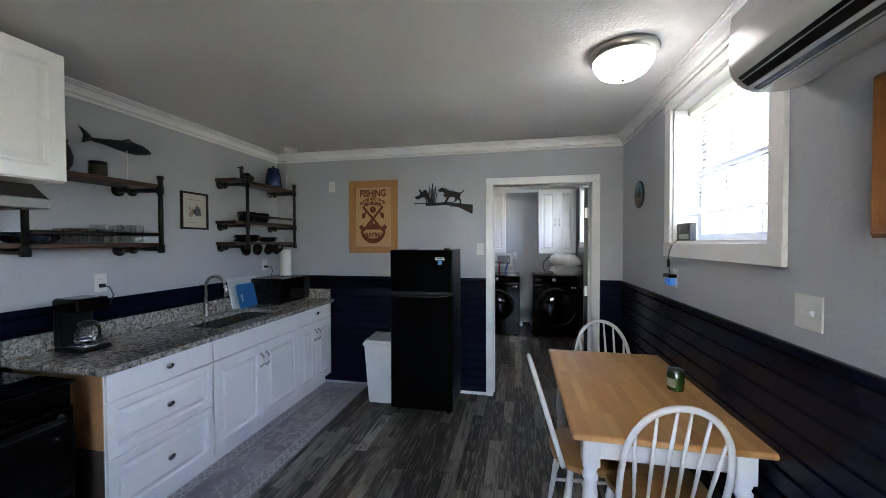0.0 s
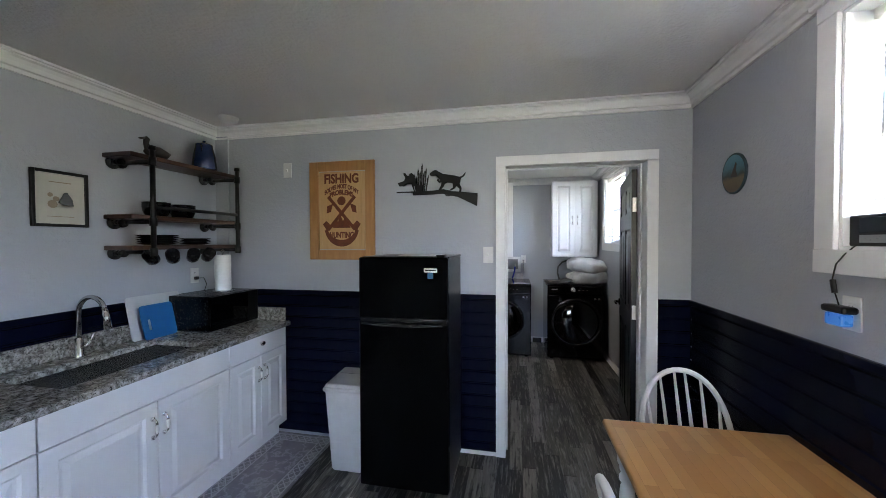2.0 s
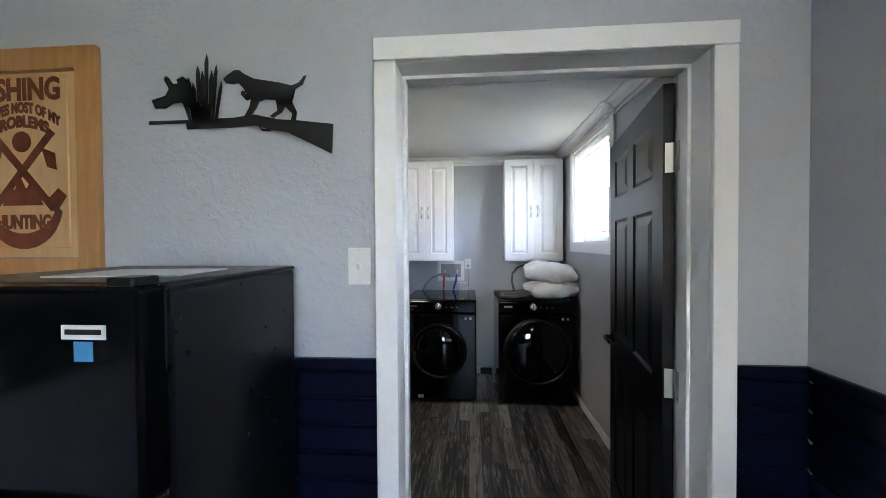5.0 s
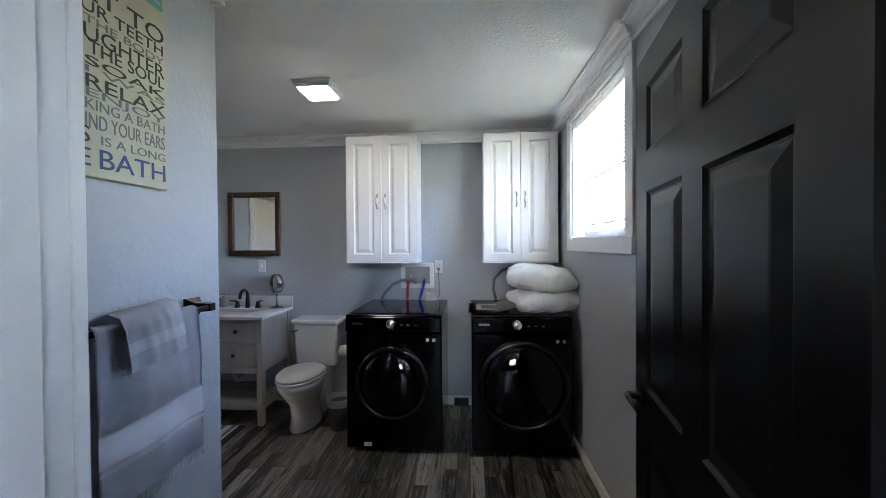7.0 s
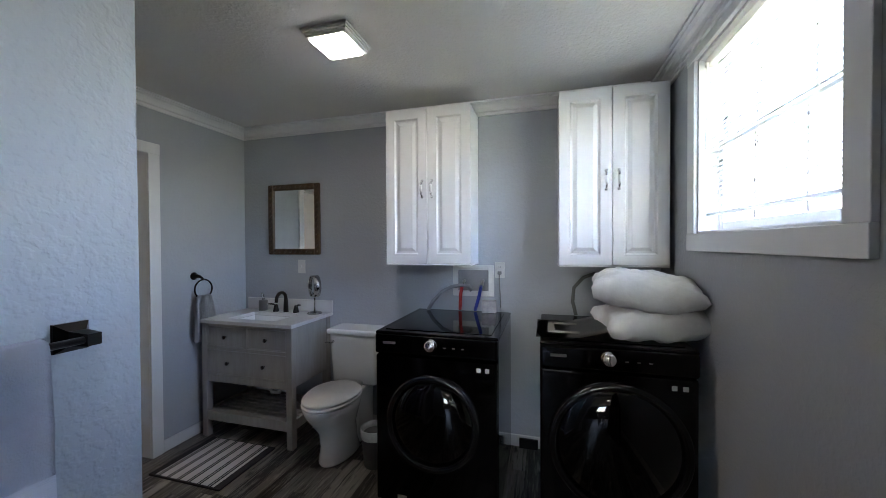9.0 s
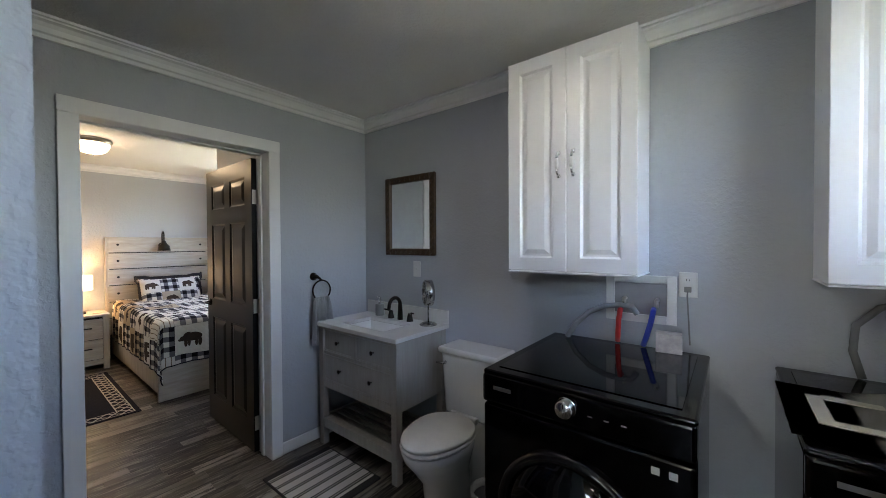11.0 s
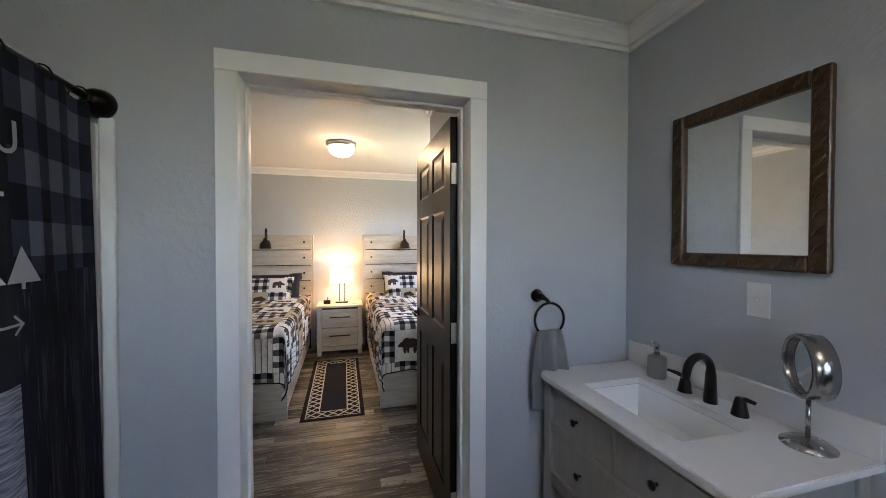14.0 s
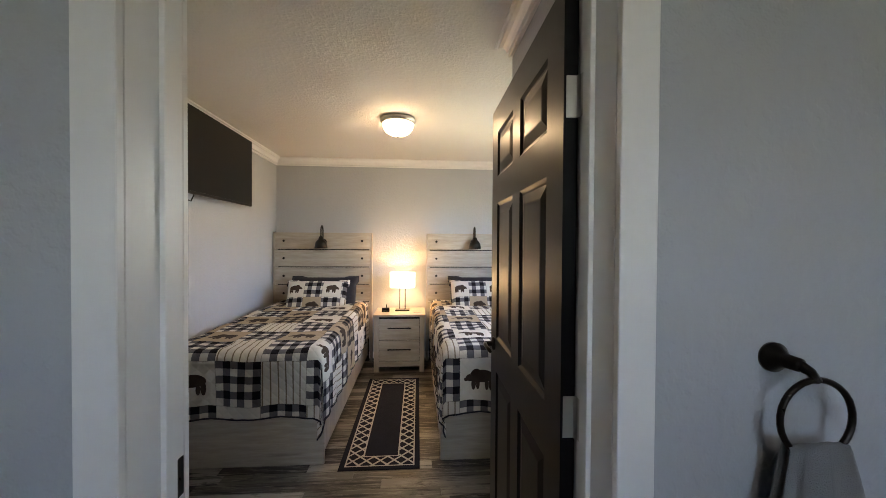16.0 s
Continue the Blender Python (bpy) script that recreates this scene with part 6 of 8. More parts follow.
def laundry_machine(name, x0, label, dial_x, r, cx):
    th = thing(name, label, "washing machine" if name == "washing_machine" else "dryer", (x0, 5.88, 0))
    w, d, h = 0.69, 0.74, 0.985
    part("cabinet", box(0.0, w, 0.03, d, 0.02, h - 0.02, 0.008, 2), GLOSSBLACK, th)
    part("front_panel", box(0.002, w - 0.002, 0.0, 0.032, 0.03, 0.855, 0.012, 3), GLOSSBLACK, th)
    part("control_panel", box(0.0, w, -0.006, 0.034, 0.862, h - 0.012, 0.012, 3), GLOSSBLACK, th, "sloping black control panel")
    part("top", box(-0.002, w + 0.002, 0.004, d, h - 0.018, h, 0.009, 3), GLOSSBLACK, th)
    part("top_glass", box(0.04, w - 0.04, 0.06, d - 0.06, h, h + 0.003), DARKGLASS, th, "smoked glass top")
    ring = [(r * math.cos(radians(a)) + cx, -0.004, 0.50 + r * math.sin(radians(a))) for a in range(0, 360, 8)]
    part("door_ring", tube(ring, 0.022, 10, closed=True), mat("dark_chrome_ring", (0.012, 0.012, 0.013), 0.2, 0.3), th, "dark gloss door ring", True)
    g = lathe([(0.0, 0.055), (r * 0.4, 0.05), (r * 0.7, 0.036), (r * 0.93, 0.012), (r * 0.97, 0.0), (0.0, 0.0)], 40)
    part("door_glass", turned(g, pose(cx, 0.0, 0.50, 90, 0, 0)), DARKGLASS, th, "bulging dark glass door", True)
    k = lathe([(0.0, 0.030), (0.026, 0.030), (0.030, 0.026), (0.031, 0.004), (0.034, 0.0)], 26)
    part("dial", turned(k, pose(dial_x, -0.006, 0.925, 90, 0, 0)), CHROME, th, "chrome selector dial", True)
    part("dial_mark", box(dial_x - 0.002, dial_x + 0.002, -0.037, -0.036, 0.93, 0.945), BLACKPLASTIC, th)
    for i in range(2):
        xx = w - 0.10 + 0.045 * i
        part("printed_square", box(xx - 0.011, xx + 0.011, -0.0006, 0.0, 0.80, 0.822), WHITEPLASTIC, th)
    for i in range(3):
        part("indicator", box(dial_x + 0.07 + 0.05 * i, dial_x + 0.085 + 0.05 * i, -0.0066, -0.006, 0.915, 0.919), mat("grey_print", (0.35, 0.35, 0.35), 0.5), th)
    part("badge", box(0.05, 0.125, -0.0068, -0.006, 0.918, 0.932), mat("grey_badge", (0.16, 0.16, 0.16), 0.4), th)
    for xx in (0.06, w - 0.06):
        for yy in (0.08, d - 0.08):
            part("foot", lathe([(0.022, 0.0), (0.022, 0.02), (0.0, 0.02)], 12, (xx, yy, 0)), BLACKPLASTIC, th)
    return th


washer = laundry_machine("washing_machine", -0.655, "gloss black front-loading washer with a glass top", 0.33, 0.245, 0.335)
part("sticker", box(0.13, 0.185, -0.0008, 0.0, 0.045, 0.075), WHITEPLASTIC, washer, "small white sticker")
laundry_machine("clothes_dryer", 0.245, "gloss black front-loading dryer under folded bedding", 0.315, 0.295, 0.355)

for k, (z, h, dx, rz, lean) in enumerate(((0.9895, 0.165, 0.80, 6, -3), (1.125, 0.185, 0.755, -7, 6))):
    p = cushion(0.50, 0.42, h, 40, 3.4, 3 * k, 0.02)
    for v in p.verts:
        crease = abs(noise.noise(Vector((v.co.x * 5 + v.co.y * 11, v.co.y * 7 - v.co.x * 9, k * 4.0 + v.co.z * 8))))
        v.co.z += 0.014 * noise.noise(Vector((v.co.x * 8, v.co.y * 8, k * 4.0))) + 0.030 * (0.22 - min(0.22, crease)) - 0.004
        v.co.y += 0.010 * noise.noise(Vector((v.co.x * 14, v.co.z * 22, k + 7.0)))
        if v.co.z < 0:
            v.co.z *= 0.1
    solo("pillow", turned(p, pose(0, 0, 0.012 * k, 0, lean, 0)), PILLOWCASE, "plump white pillow lying on the dryer", "pillow", (dx, 6.13, z), rz, group="pillows on the dryer", smooth=True)
fm = bmesh.new()
rows = []
for i in range(15):
    u = i / 14
    x = 0.0 + 0.36 * u
    z = 0.006 + 0.055 * max(0.0, u - 0.45) ** 1.4 * 2.2
    rows.append([fm.verts.new((x, y, z)) for y in (0.0, 0.09, 0.11, 0.14, 0.30, 0.33, 0.35, 0.44)])
for a, c in zip(rows, rows[1:]):
    for i in range(7):
        fm.faces.new((a[i], c[i], c[i + 1], a[i + 1]))
bmesh.ops.solidify(fm, geom=fm.faces[:], thickness=0.006)
folded = thing("folded_mat", "grey bath mat with a cream border folded on the dryer", "bath mat", (0.225, 5.93, 0.990))
part("mat", fm, mat("grey_mat_weave", (0.30, 0.29, 0.28), 0.95, relief=0.8, rscale=250, dist=0.004), folded, "", True)
part("border", box(0.06, 0.30, 0.09, 0.125, 0.0125, 0.0155), mat("cream_weave", (0.52, 0.49, 0.42), 0.95), folded)
part("border", box(0.06, 0.095, 0.125, 0.32, 0.0125, 0.0155), mat("cream_weave", (0.52, 0.49, 0.42), 0.95), folded)
part("border", box(0.095, 0.30, 0.30, 0.335, 0.0125, 0.0155), mat("cream_weave", (0.52, 0.49, 0.42), 0.95), folded)

wb = thing("washer_outlet_box", "white recessed washer supply box in the wall", "supply box", (-0.247, BY1, 1.198))
for x0, x1, z0, z1 in ((-0.155, -0.115, -0.115, 0.118), (0.115, 0.155, -0.115, 0.118), (-0.115, 0.115, 0.08, 0.118), (-0.115, 0.115, -0.115, -0.075)):
    part("frame", box(x0, x1, -0.012, -0.001, z0, z1, 0.002, 1), WHITEPLASTIC, wb)
# Flat panel, greyed to give the white box the shade of a recess
part("recess", box(-0.115, 0.115, -0.004, -0.001, -0.075, 0.08), mat("recess_shade_grey", (0.30, 0.30, 0.31), 0.6), wb)
for xx, c in ((-0.065, (0.5, 0.02, 0.015)), (0.075, (0.02, 0.06, 0.42))):
    part("valve", tube([(xx, -0.005, 0.0), (xx, -0.035, 0.0), (xx, -0.04, -0.03)], 0.010, 10), NICKEL, wb, "", True)
hoseR = solo("water_hose", tube([(-0.32, 6.635, 1.155), (-0.318, 6.60, 1.15), (-0.322, 6.585, 1.10), (-0.325, 6.585, 1.03), (-0.33, 6.60, 0.995)], 0.0125, 10), mat("red_hose", (0.48, 0.02, 0.015), 0.4), "bright red water hose behind the washer", "hose", smooth=True)
solo("water_hose", tube([(-0.18, 6.635, 1.16), (-0.178, 6.605, 1.15), (-0.185, 6.58, 1.10), (-0.20, 6.57, 1.04), (-0.215, 6.585, 0.995)], 0.0125, 10), mat("blue_hose", (0.015, 0.04, 0.40), 0.4), "blue water hose behind the washer", "hose", smooth=True)
solo("drain_hose", tube([(-0.56, 6.55, 0.99), (-0.52, 6.56, 1.06), (-0.46, 6.58, 1.125), (-0.39, 6.60, 1.16), (-0.32, 6.61, 1.17), (-0.27, 6.62, 1.165), (-0.25, 6.63, 1.13)], 0.014, 10), mat("grey_hose", (0.23, 0.24, 0.25), 0.5), "grey corrugated drain hose behind the washer", "hose", smooth=True)
solo("dryer_cord", tube([(0.47, 6.60, 0.99), (0.45, 6.62, 1.08), (0.46, 6.64, 1.17), (0.52, 6.65, 1.24), (0.60, 6.66, 1.27)], 0.012, 10), mat("grey_cord", (0.15, 0.15, 0.15), 0.5), "thick grey dryer power cord", "cord", smooth=True)
solo("small_box", box(-0.05, 0.05, -0.03, 0.03, 0.0, 0.085, 0.002, 1), mat("printed_carton", (0.55, 0.53, 0.52), 0.6, scale=30, col2=(0.3, 0.27, 0.3)), "small printed white carton on the washer", "box", (-0.11, 6.56, 0.9885), 6)
wall_plate("outlet", (-0.049, BY1, 1.28), 0)
ax = thing("power_plug", "grey plug with a hanging cord in the outlet", "plug", (-0.049, BY1 - 0.008, 1.26))
part("plug", box(-0.014, 0.014, -0.025, 0.0, -0.012, 0.012, 0.004, 2), mat("grey_plug", (0.3, 0.3, 0.3), 0.5), ax)
part("cord", tube([(0, -0.02, 0), (0, -0.035, -0.03), (0.004, -0.03, -0.12), (0.01, -0.03, -0.25)], 0.0035, 6), mat("grey_plug_cord", (0.22, 0.22, 0.22), 0.5), ax, "", True)
solo("floor_vent", box(0.09, 0.22, 6.645, 6.666, 0.005, 0.075, 0.003, 1), BLACKIRON, "black wall vent at the baseboard", "vent")

# toilet
tl = thing("toilet", "white two-piece toilet with a closed lid", "toilet", (-1.138, BY1 - 0.01, 0))
tl.scale = (0.97, 1, 1.065)


def oval(rx, ry, cy, n=32, front=1.18):
    return [(rx * math.cos(2 * math.pi * i / n), cy + (ry * (front if math.sin(2 * math.pi * i / n) < 0 else 0.8)) * math.sin(2 * math.pi * i / n)) for i in range(n)]


b = bmesh.new()
loops = []
for z, rx, ry, cy in ((0.0, 0.115, 0.19, -0.37), (0.012, 0.12, 0.195, -0.37), (0.10, 0.105, 0.17, -0.38), (0.20, 0.11, 0.17, -0.40), (0.28, 0.145, 0.20, -0.43), (0.34, 0.172, 0.225, -0.45), (0.385, 0.183, 0.235, -0.455), (0.392, 0.178, 0.23, -0.455)):
    loops.append([b.verts.new((x, y, z)) for x, y in oval(rx, ry, cy)])
for p, q in zip(loops, loops[1:]):
    for i in range(32):
        b.faces.new((p[i], p[(i + 1) % 32], q[(i + 1) % 32], q[i]))
b.faces.new(loops[-1])
b.faces.new(loops[0][::-1])
part("bowl", b, PORCELAIN, tl, "", True)
part("bowl_back", box(-0.10, 0.10, -0.33, -0.05, 0.0, 0.385, 0.03, 3), PORCELAIN, tl)
for z0, z1, g, nm in ((0.393, 0.412, 0.0, "seat"), (0.414, 0.434, 0.004, "lid")):
    part(nm, prism(oval(0.187 - g, 0.238 - g, -0.455), z0, z1, "z", 0.006), WHITEPLASTIC, tl, "", True)
part("seat_hinge", box(-0.10, 0.10, -0.265, -0.235, 0.395, 0.428, 0.008, 2), WHITEPLASTIC, tl)
b = bmesh.new()
loops = []
for z, w, y0 in ((0.385, 0.185, -0.205), (0.40, 0.195, -0.21), (0.72, 0.212, -0.222), (0.735, 0.212, -0.222)):
    loops.append([b.verts.new(p) for p in [(x, y, z) for cx, cy, a0 in ((w - 0.035, y0 + 0.035, -90), (w - 0.01, -0.012, 0), (-w + 0.01, -0.012, 90), (-w + 0.035, y0 + 0.035, 180)) for x, y in arc(cx, cy, 0.035 if cy < -0.1 else 0.01, a0, a0 + 90, 4)]])
for p, q in zip(loops, loops[1:]):
    for i in range(len(p)):
        b.faces.new((p[i], p[(i + 1) % len(p)], q[(i + 1) % len(q)], q[i]))
b.faces.new(loops[0][::-1])
b.faces.new(loops[-1])
part("tank", b, PORCELAIN, tl, "", True)
part("tank_lid", box(-0.225, 0.225, -0.235, -0.002, 0.736, 0.775, 0.016, 3), PORCELAIN, tl)
part("flush_lever", tube([(-0.165, -0.222, 0.685), (-0.165, -0.245, 0.685), (-0.19, -0.247, 0.683), (-0.225, -0.243, 0.678)], [0.010, 0.009, 0.006, 0.005], 8), CHROME, tl, "chrome flush lever", True)
tp = thing("toilet_paper_stand", "white toilet roll on a dark stand", "toilet paper", (-0.80, 6.42, 0))
part("base", lathe([(0.0, 0.0), (0.075, 0.0), (0.077, 0.006), (0.0, 0.012)], 24), BRONZE, tp, "", True)
part("stem", tube([(0, 0, 0.01), (0, 0, 0.60), (-0.02, -0.02, 0.605)], 0.006, 8), BRONZE, tp, "", True)
part("roll", turned(lathe([(0.02, -0.05), (0.055, -0.05), (0.055, 0.05), (0.02, 0.05)], 24), pose(-0.02, -0.055, 0.575, 0, 90, 0)), mat("toilet_tissue", (0.76, 0.76, 0.75), 0.95), tp, "", True)
wbk = thing("waste_bin", "small dark bin with a clear liner beside the toilet", "waste bin", (-0.83, 6.22, 0))
part("bin", lathe([(0.0, 0.0), (0.075, 0.0), (0.095, 0.24), (0.09, 0.24), (0.07, 0.005), (0.0, 0.005)], 22), mat("dark_bin", (0.07, 0.07, 0.075), 0.5), wbk, "", True)
part("liner", lathe([(0.097, 0.19), (0.101, 0.245), (0.090, 0.25), (0.085, 0.21)], 22), mat("pale_liner", (0.36, 0.37, 0.38), 0.35, relief=1.0, rscale=40, dist=0.01), wbk, "", True)

# vanity
vn = thing("bathroom_vanity", "greywashed wooden vanity with three drawers and an open slatted shelf", "vanity", (-2.285, 6.19, 0))
vw, vd, vh = 0.82, 0.485, 0.88
for xx in (0.0, vw - 0.05):
    for yy in (0.0, vd - 0.05):
        part("leg", box(xx, xx + 0.05, yy, yy + 0.05, 0.0, vh, 0.003, 1), GREYWOOD, vn)
for xx in (0.008, vw - 0.026):
    part("side_panel", box(xx, xx + 0.018, 0.05, vd - 0.05, 0.44, vh), GREYWOOD, vn)
    part("side_rail", box(xx, xx + 0.018, 0.05, vd - 0.05, 0.13, 0.20), GREYWOOD, vn)
part("back_panel", box(0.05, vw - 0.05, vd - 0.02, vd - 0.008, 0.44, vh), GREYWOOD, vn)
part("bottom_panel", box(0.05, vw - 0.05, 0.02, vd - 0.02, 0.44, 0.455), GREYWOOD, vn)
for z0, z1 in ((0.855, 0.88), (0.675, 0.70), (0.43, 0.485), (0.13, 0.20)):
    part("front_rail", box(0.05, vw - 0.05, 0.004, 0.026, z0, z1, 0.002, 1), GREYWOOD, vn)
part("drawer_divider", box(vw / 2 - 0.014, vw / 2 + 0.014, 0.004, 0.026, 0.70, 0.855), GREYWOOD, vn)
for x0, x1, z0, z1, ks in ((0.054, vw / 2 - 0.017, 0.703, 0.852, (0.5,)), (vw / 2 + 0.017, vw - 0.054, 0.703, 0.852, (0.5,)), (0.054, vw - 0.054, 0.488, 0.672, (0.27, 0.73))):
    dr = part("drawer", box(x0, x1, 0.012, 0.030, z0, z1, 0.003, 1), GREYWOOD, vn)
    for q in ((x0, x1, z0, z0 + 0.006), (x0, x1, z1 - 0.006, z1), (x0, x0 + 0.006, z0 + 0.006, z1 - 0.006), (x1 - 0.006, x1, z0 + 0.006, z1 - 0.006)):
        part("bead", box(q[0], q[1], 0.006, 0.012, q[2], q[3]), GREYWOOD, dr)
    for u in ks:
        k = lathe([(0.006, 0.0), (0.006, 0.014), (0.014, 0.018), (0.0145, 0.024), (0.0, 0.028)], 14)
        part("handle", turned(k, pose(x0 + (x1 - x0) * u, 0.012, (z0 + z1) / 2, 90, 0, 0)), BRONZE, dr, "dark bronze knob", True)
for i in range(9):
    y = 0.03 + i * 0.049
    part("shelf_slat", box(0.03, vw - 0.03, y, y + 0.038, 0.175, 0.195, 0.002, 1), GREYWOOD, vn)
part("drain_pipe", tube([(vw / 2, 0.25, 0.44), (vw / 2, 0.25, 0.33), (vw / 2 + 0.03, 0.25, 0.285), (vw / 2 + 0.08, 0.26, 0.29), (vw / 2 + 0.10, 0.28, 0.34), (vw / 2 + 0.10, 0.44, 0.36)], 0.019, 12), WHITEPLASTIC, vn, "white plastic trap", True)
vt = thing("vanity_top", "white quartz vanity top with a rectangular undermount basin", "vanity top", (-2.305, 6.165, 0.8805))
tw2, td2, x0, x1, y0, y1 = 0.86, 0.523, 0.20, 0.64, 0.10, 0.37
b = slab_hole(0, tw2, 0, td2, x0, x1, y0, y1, 0, 0.026)
part("slab", b, QUARTZ, vt)
part("backsplash", box(0, tw2, td2 - 0.02, td2 - 0.001, 0.0265, 0.125, 0.002, 1), QUARTZ, vt)
b = bmesh.new()
lp = []
for o, z in ((-0.004, -0.002), (0.012, -0.09), (0.05, -0.125)):
    lp.append([b.verts.new((x, y, z)) for x, y in ((x0 + o, y0 + o), (x1 - o, y0 + o), (x1 - o, y1 - o), (x0 + o, y1 - o))])
for p, q in zip(lp, lp[1:]):
    for i in range(4):
        b.faces.new((p[i], q[i], q[(i + 1) % 4], p[(i + 1) % 4]))
b.faces.new(lp[-1][::-1])
bmesh.ops.recalc_face_normals(b, faces=b.faces[:])
bmesh.ops.reverse_faces(b, faces=b.faces[:])
part("basin", b, PORCELAIN, vt, "white porcelain basin")
part("drain", lathe([(0.0, 0.003), (0.018, 0.003), (0.022, 0.0)], 16, ((x0 + x1) / 2, 0.22, -0.124)), CHROME, vt, "", True)
VZ = 0.907
fa = thing("bathroom_faucet", "black widespread faucet with two lever handles", "faucet", (-1.84, 6.595, VZ))
pts = [(0, 0, 0.0), (0, 0, 0.10)] + [(0, -0.055 + 0.055 * math.cos(radians(a)), 0.115 + 0.055 * math.sin(radians(a))) for a in range(10, 171, 16)] + [(0, -0.115, 0.095)]
part("spout", tube(pts, [0.022, 0.017] + [0.014] * 11 + [0.013], 14), BRONZE, fa, "", True)
for s in (-1, 1):
    b = lathe([(0.026, 0.0), (0.024, 0.01), (0.017, 0.045), (0.013, 0.058), (0.0, 0.062)], 18, (s * 0.10, 0, 0))
    tube([(s * 0.10, 0, 0.055), (s * 0.125, -0.012, 0.064), (s * 0.16, -0.02, 0.066)], [0.009, 0.008, 0.006], 8, b, flat=0.6)
    part("handle", b, BRONZE, fa, "", True)
so = thing("soap_dispenser", "grey ceramic soap dispenser with a chrome pump", "soap dispenser", (-2.09, 6.615, VZ))
part("bottle", lathe([(0.0, 0.0), (0.034, 0.0), (0.036, 0.004), (0.036, 0.085), (0.033, 0.09), (0.012, 0.092), (0.012, 0.098)], 22), mat("grey_ceramic", (0.26, 0.26, 0.25), 0.4), so, "", True)
part("pump", tube([(0, 0, 0.096), (0, 0, 0.125), (0, 0, 0.145), (0.0, -0.012, 0.150), (0, -0.035, 0.148)], [0.012, 0.011, 0.006, 0.006, 0.004], 10), CHROME, so, "", True)
mm = thing("makeup_mirror", "round brushed steel vanity mirror on a stand", "mirror", (-1.555, 6.59, VZ), -34)
DARKSTEEL = mat("satin_brushed_steel", (0.46, 0.455, 0.445), 0.24, 1.0)
part("base", lathe([(0.0, 0.0), (0.062, 0.0), (0.062, 0.004), (0.045, 0.016), (0.012, 0.024), (0.0, 0.026)], 26), DARKSTEEL, mm, "", True)
part("stem", tube([(0, 0, 0.02), (0, 0, 0.13)], 0.006, 10), DARKSTEEL, mm, "", True)
head = pose(0, 0, 0.225, 90, 0, -3)
part("rim", turned(lathe([(0.080, -0.030), (0.090, -0.025), (0.091, 0.0), (0.090, 0.025), (0.080, 0.030), (0.078, 0.022), (0.078, -0.022)], 34), head), DARKSTEEL, mm, "brushed steel rim", True)
part("mirror_glass", turned(lathe([(0.0, 0.014), (0.079, 0.014), (0.079, -0.014), (0.0, -0.014)], 34), head), MIRROR_M, mm, "round mirror glass")

CARVED = wood("carved_walnut_gilt", (0.014, 0.0065, 0.003), (0.11, 0.052, 0.016), (30, 30, 30), 0.34)
wm = thing("wall_mirror", "rectangular wall mirror in a carved bronze-brown frame", "mirror", (-1.815, BY1, 1.693))
mw2, mh2 = 0.260, 0.304
for x0, x1, z0, z1, v in ((-mw2, -mw2 + 0.052, -mh2, mh2, 1), (mw2 - 0.052, mw2, -mh2, mh2, 1), (-mw2 + 0.052, mw2 - 0.052, mh2 - 0.052, mh2, 0), (-mw2 + 0.052, mw2 - 0.052, -mh2, -mh2 + 0.052, 0)):
    part("frame", box(x0, x1, -0.028, -0.001, z0, z1, 0.010, 3), CARVED, wm)
    n = int(((z1 - z0) if v else (x1 - x0)) / 0.05)
    for i in range(n):
        u = (i + 0.5) / n
        c = ((x0 + x1) / 2, z0 + (z1 - z0) * u) if v else (x0 + (x1 - x0) * u, (z0 + z1) / 2)
        b = tube([(c[0] - 0.014, -0.027, c[1] - 0.016), (c[0], -0.031, c[1]), (c[0] + 0.014, -0.027, c[1] + 0.016)], [0.002, 0.006, 0.002], 6)
        part("carved_leaf", b, CARVED, wm, "", True)
part("mirror_glass", box(-mw2 + 0.05, mw2 - 0.05, -0.010, -0.002, -mh2 + 0.05, mh2 - 0.05), MIRROR_M, wm)
wall_plate("switch", (-1.75, BY1, 1.286), 0, label="white rocker switch plate under the mirror")

# towel ring and hand towel on the west wall
tr = thing("towel_ring", "black towel ring on the wall", "towel ring", (BX0, 6.188, 1.235))
b = lathe([(0.0, 0.0), (0.030, 0.0), (0.030, 0.008), (0.022, 0.014), (0.014, 0.03), (0.013, 0.055), (0.0, 0.058)], 20)
part("post", turned(b, pose(0, 0, 0, 0, 90, 0)), BRONZE, tr, "", True)
part("arm", tube([(0.05, 0, 0), (0.055, 0.02, -0.012), (0.055, 0.035, -0.03)], [0.011, 0.009, 0.008], 10), BRONZE, tr, "", True)
part("ring", tube([(0.055, 0.035 + 0.074 * math.sin(radians(a)), -0.102 + 0.074 * math.cos(radians(a))) for a in range(0, 360, 12)], 0.006, 8, closed=True), BRONZE, tr, "", True)


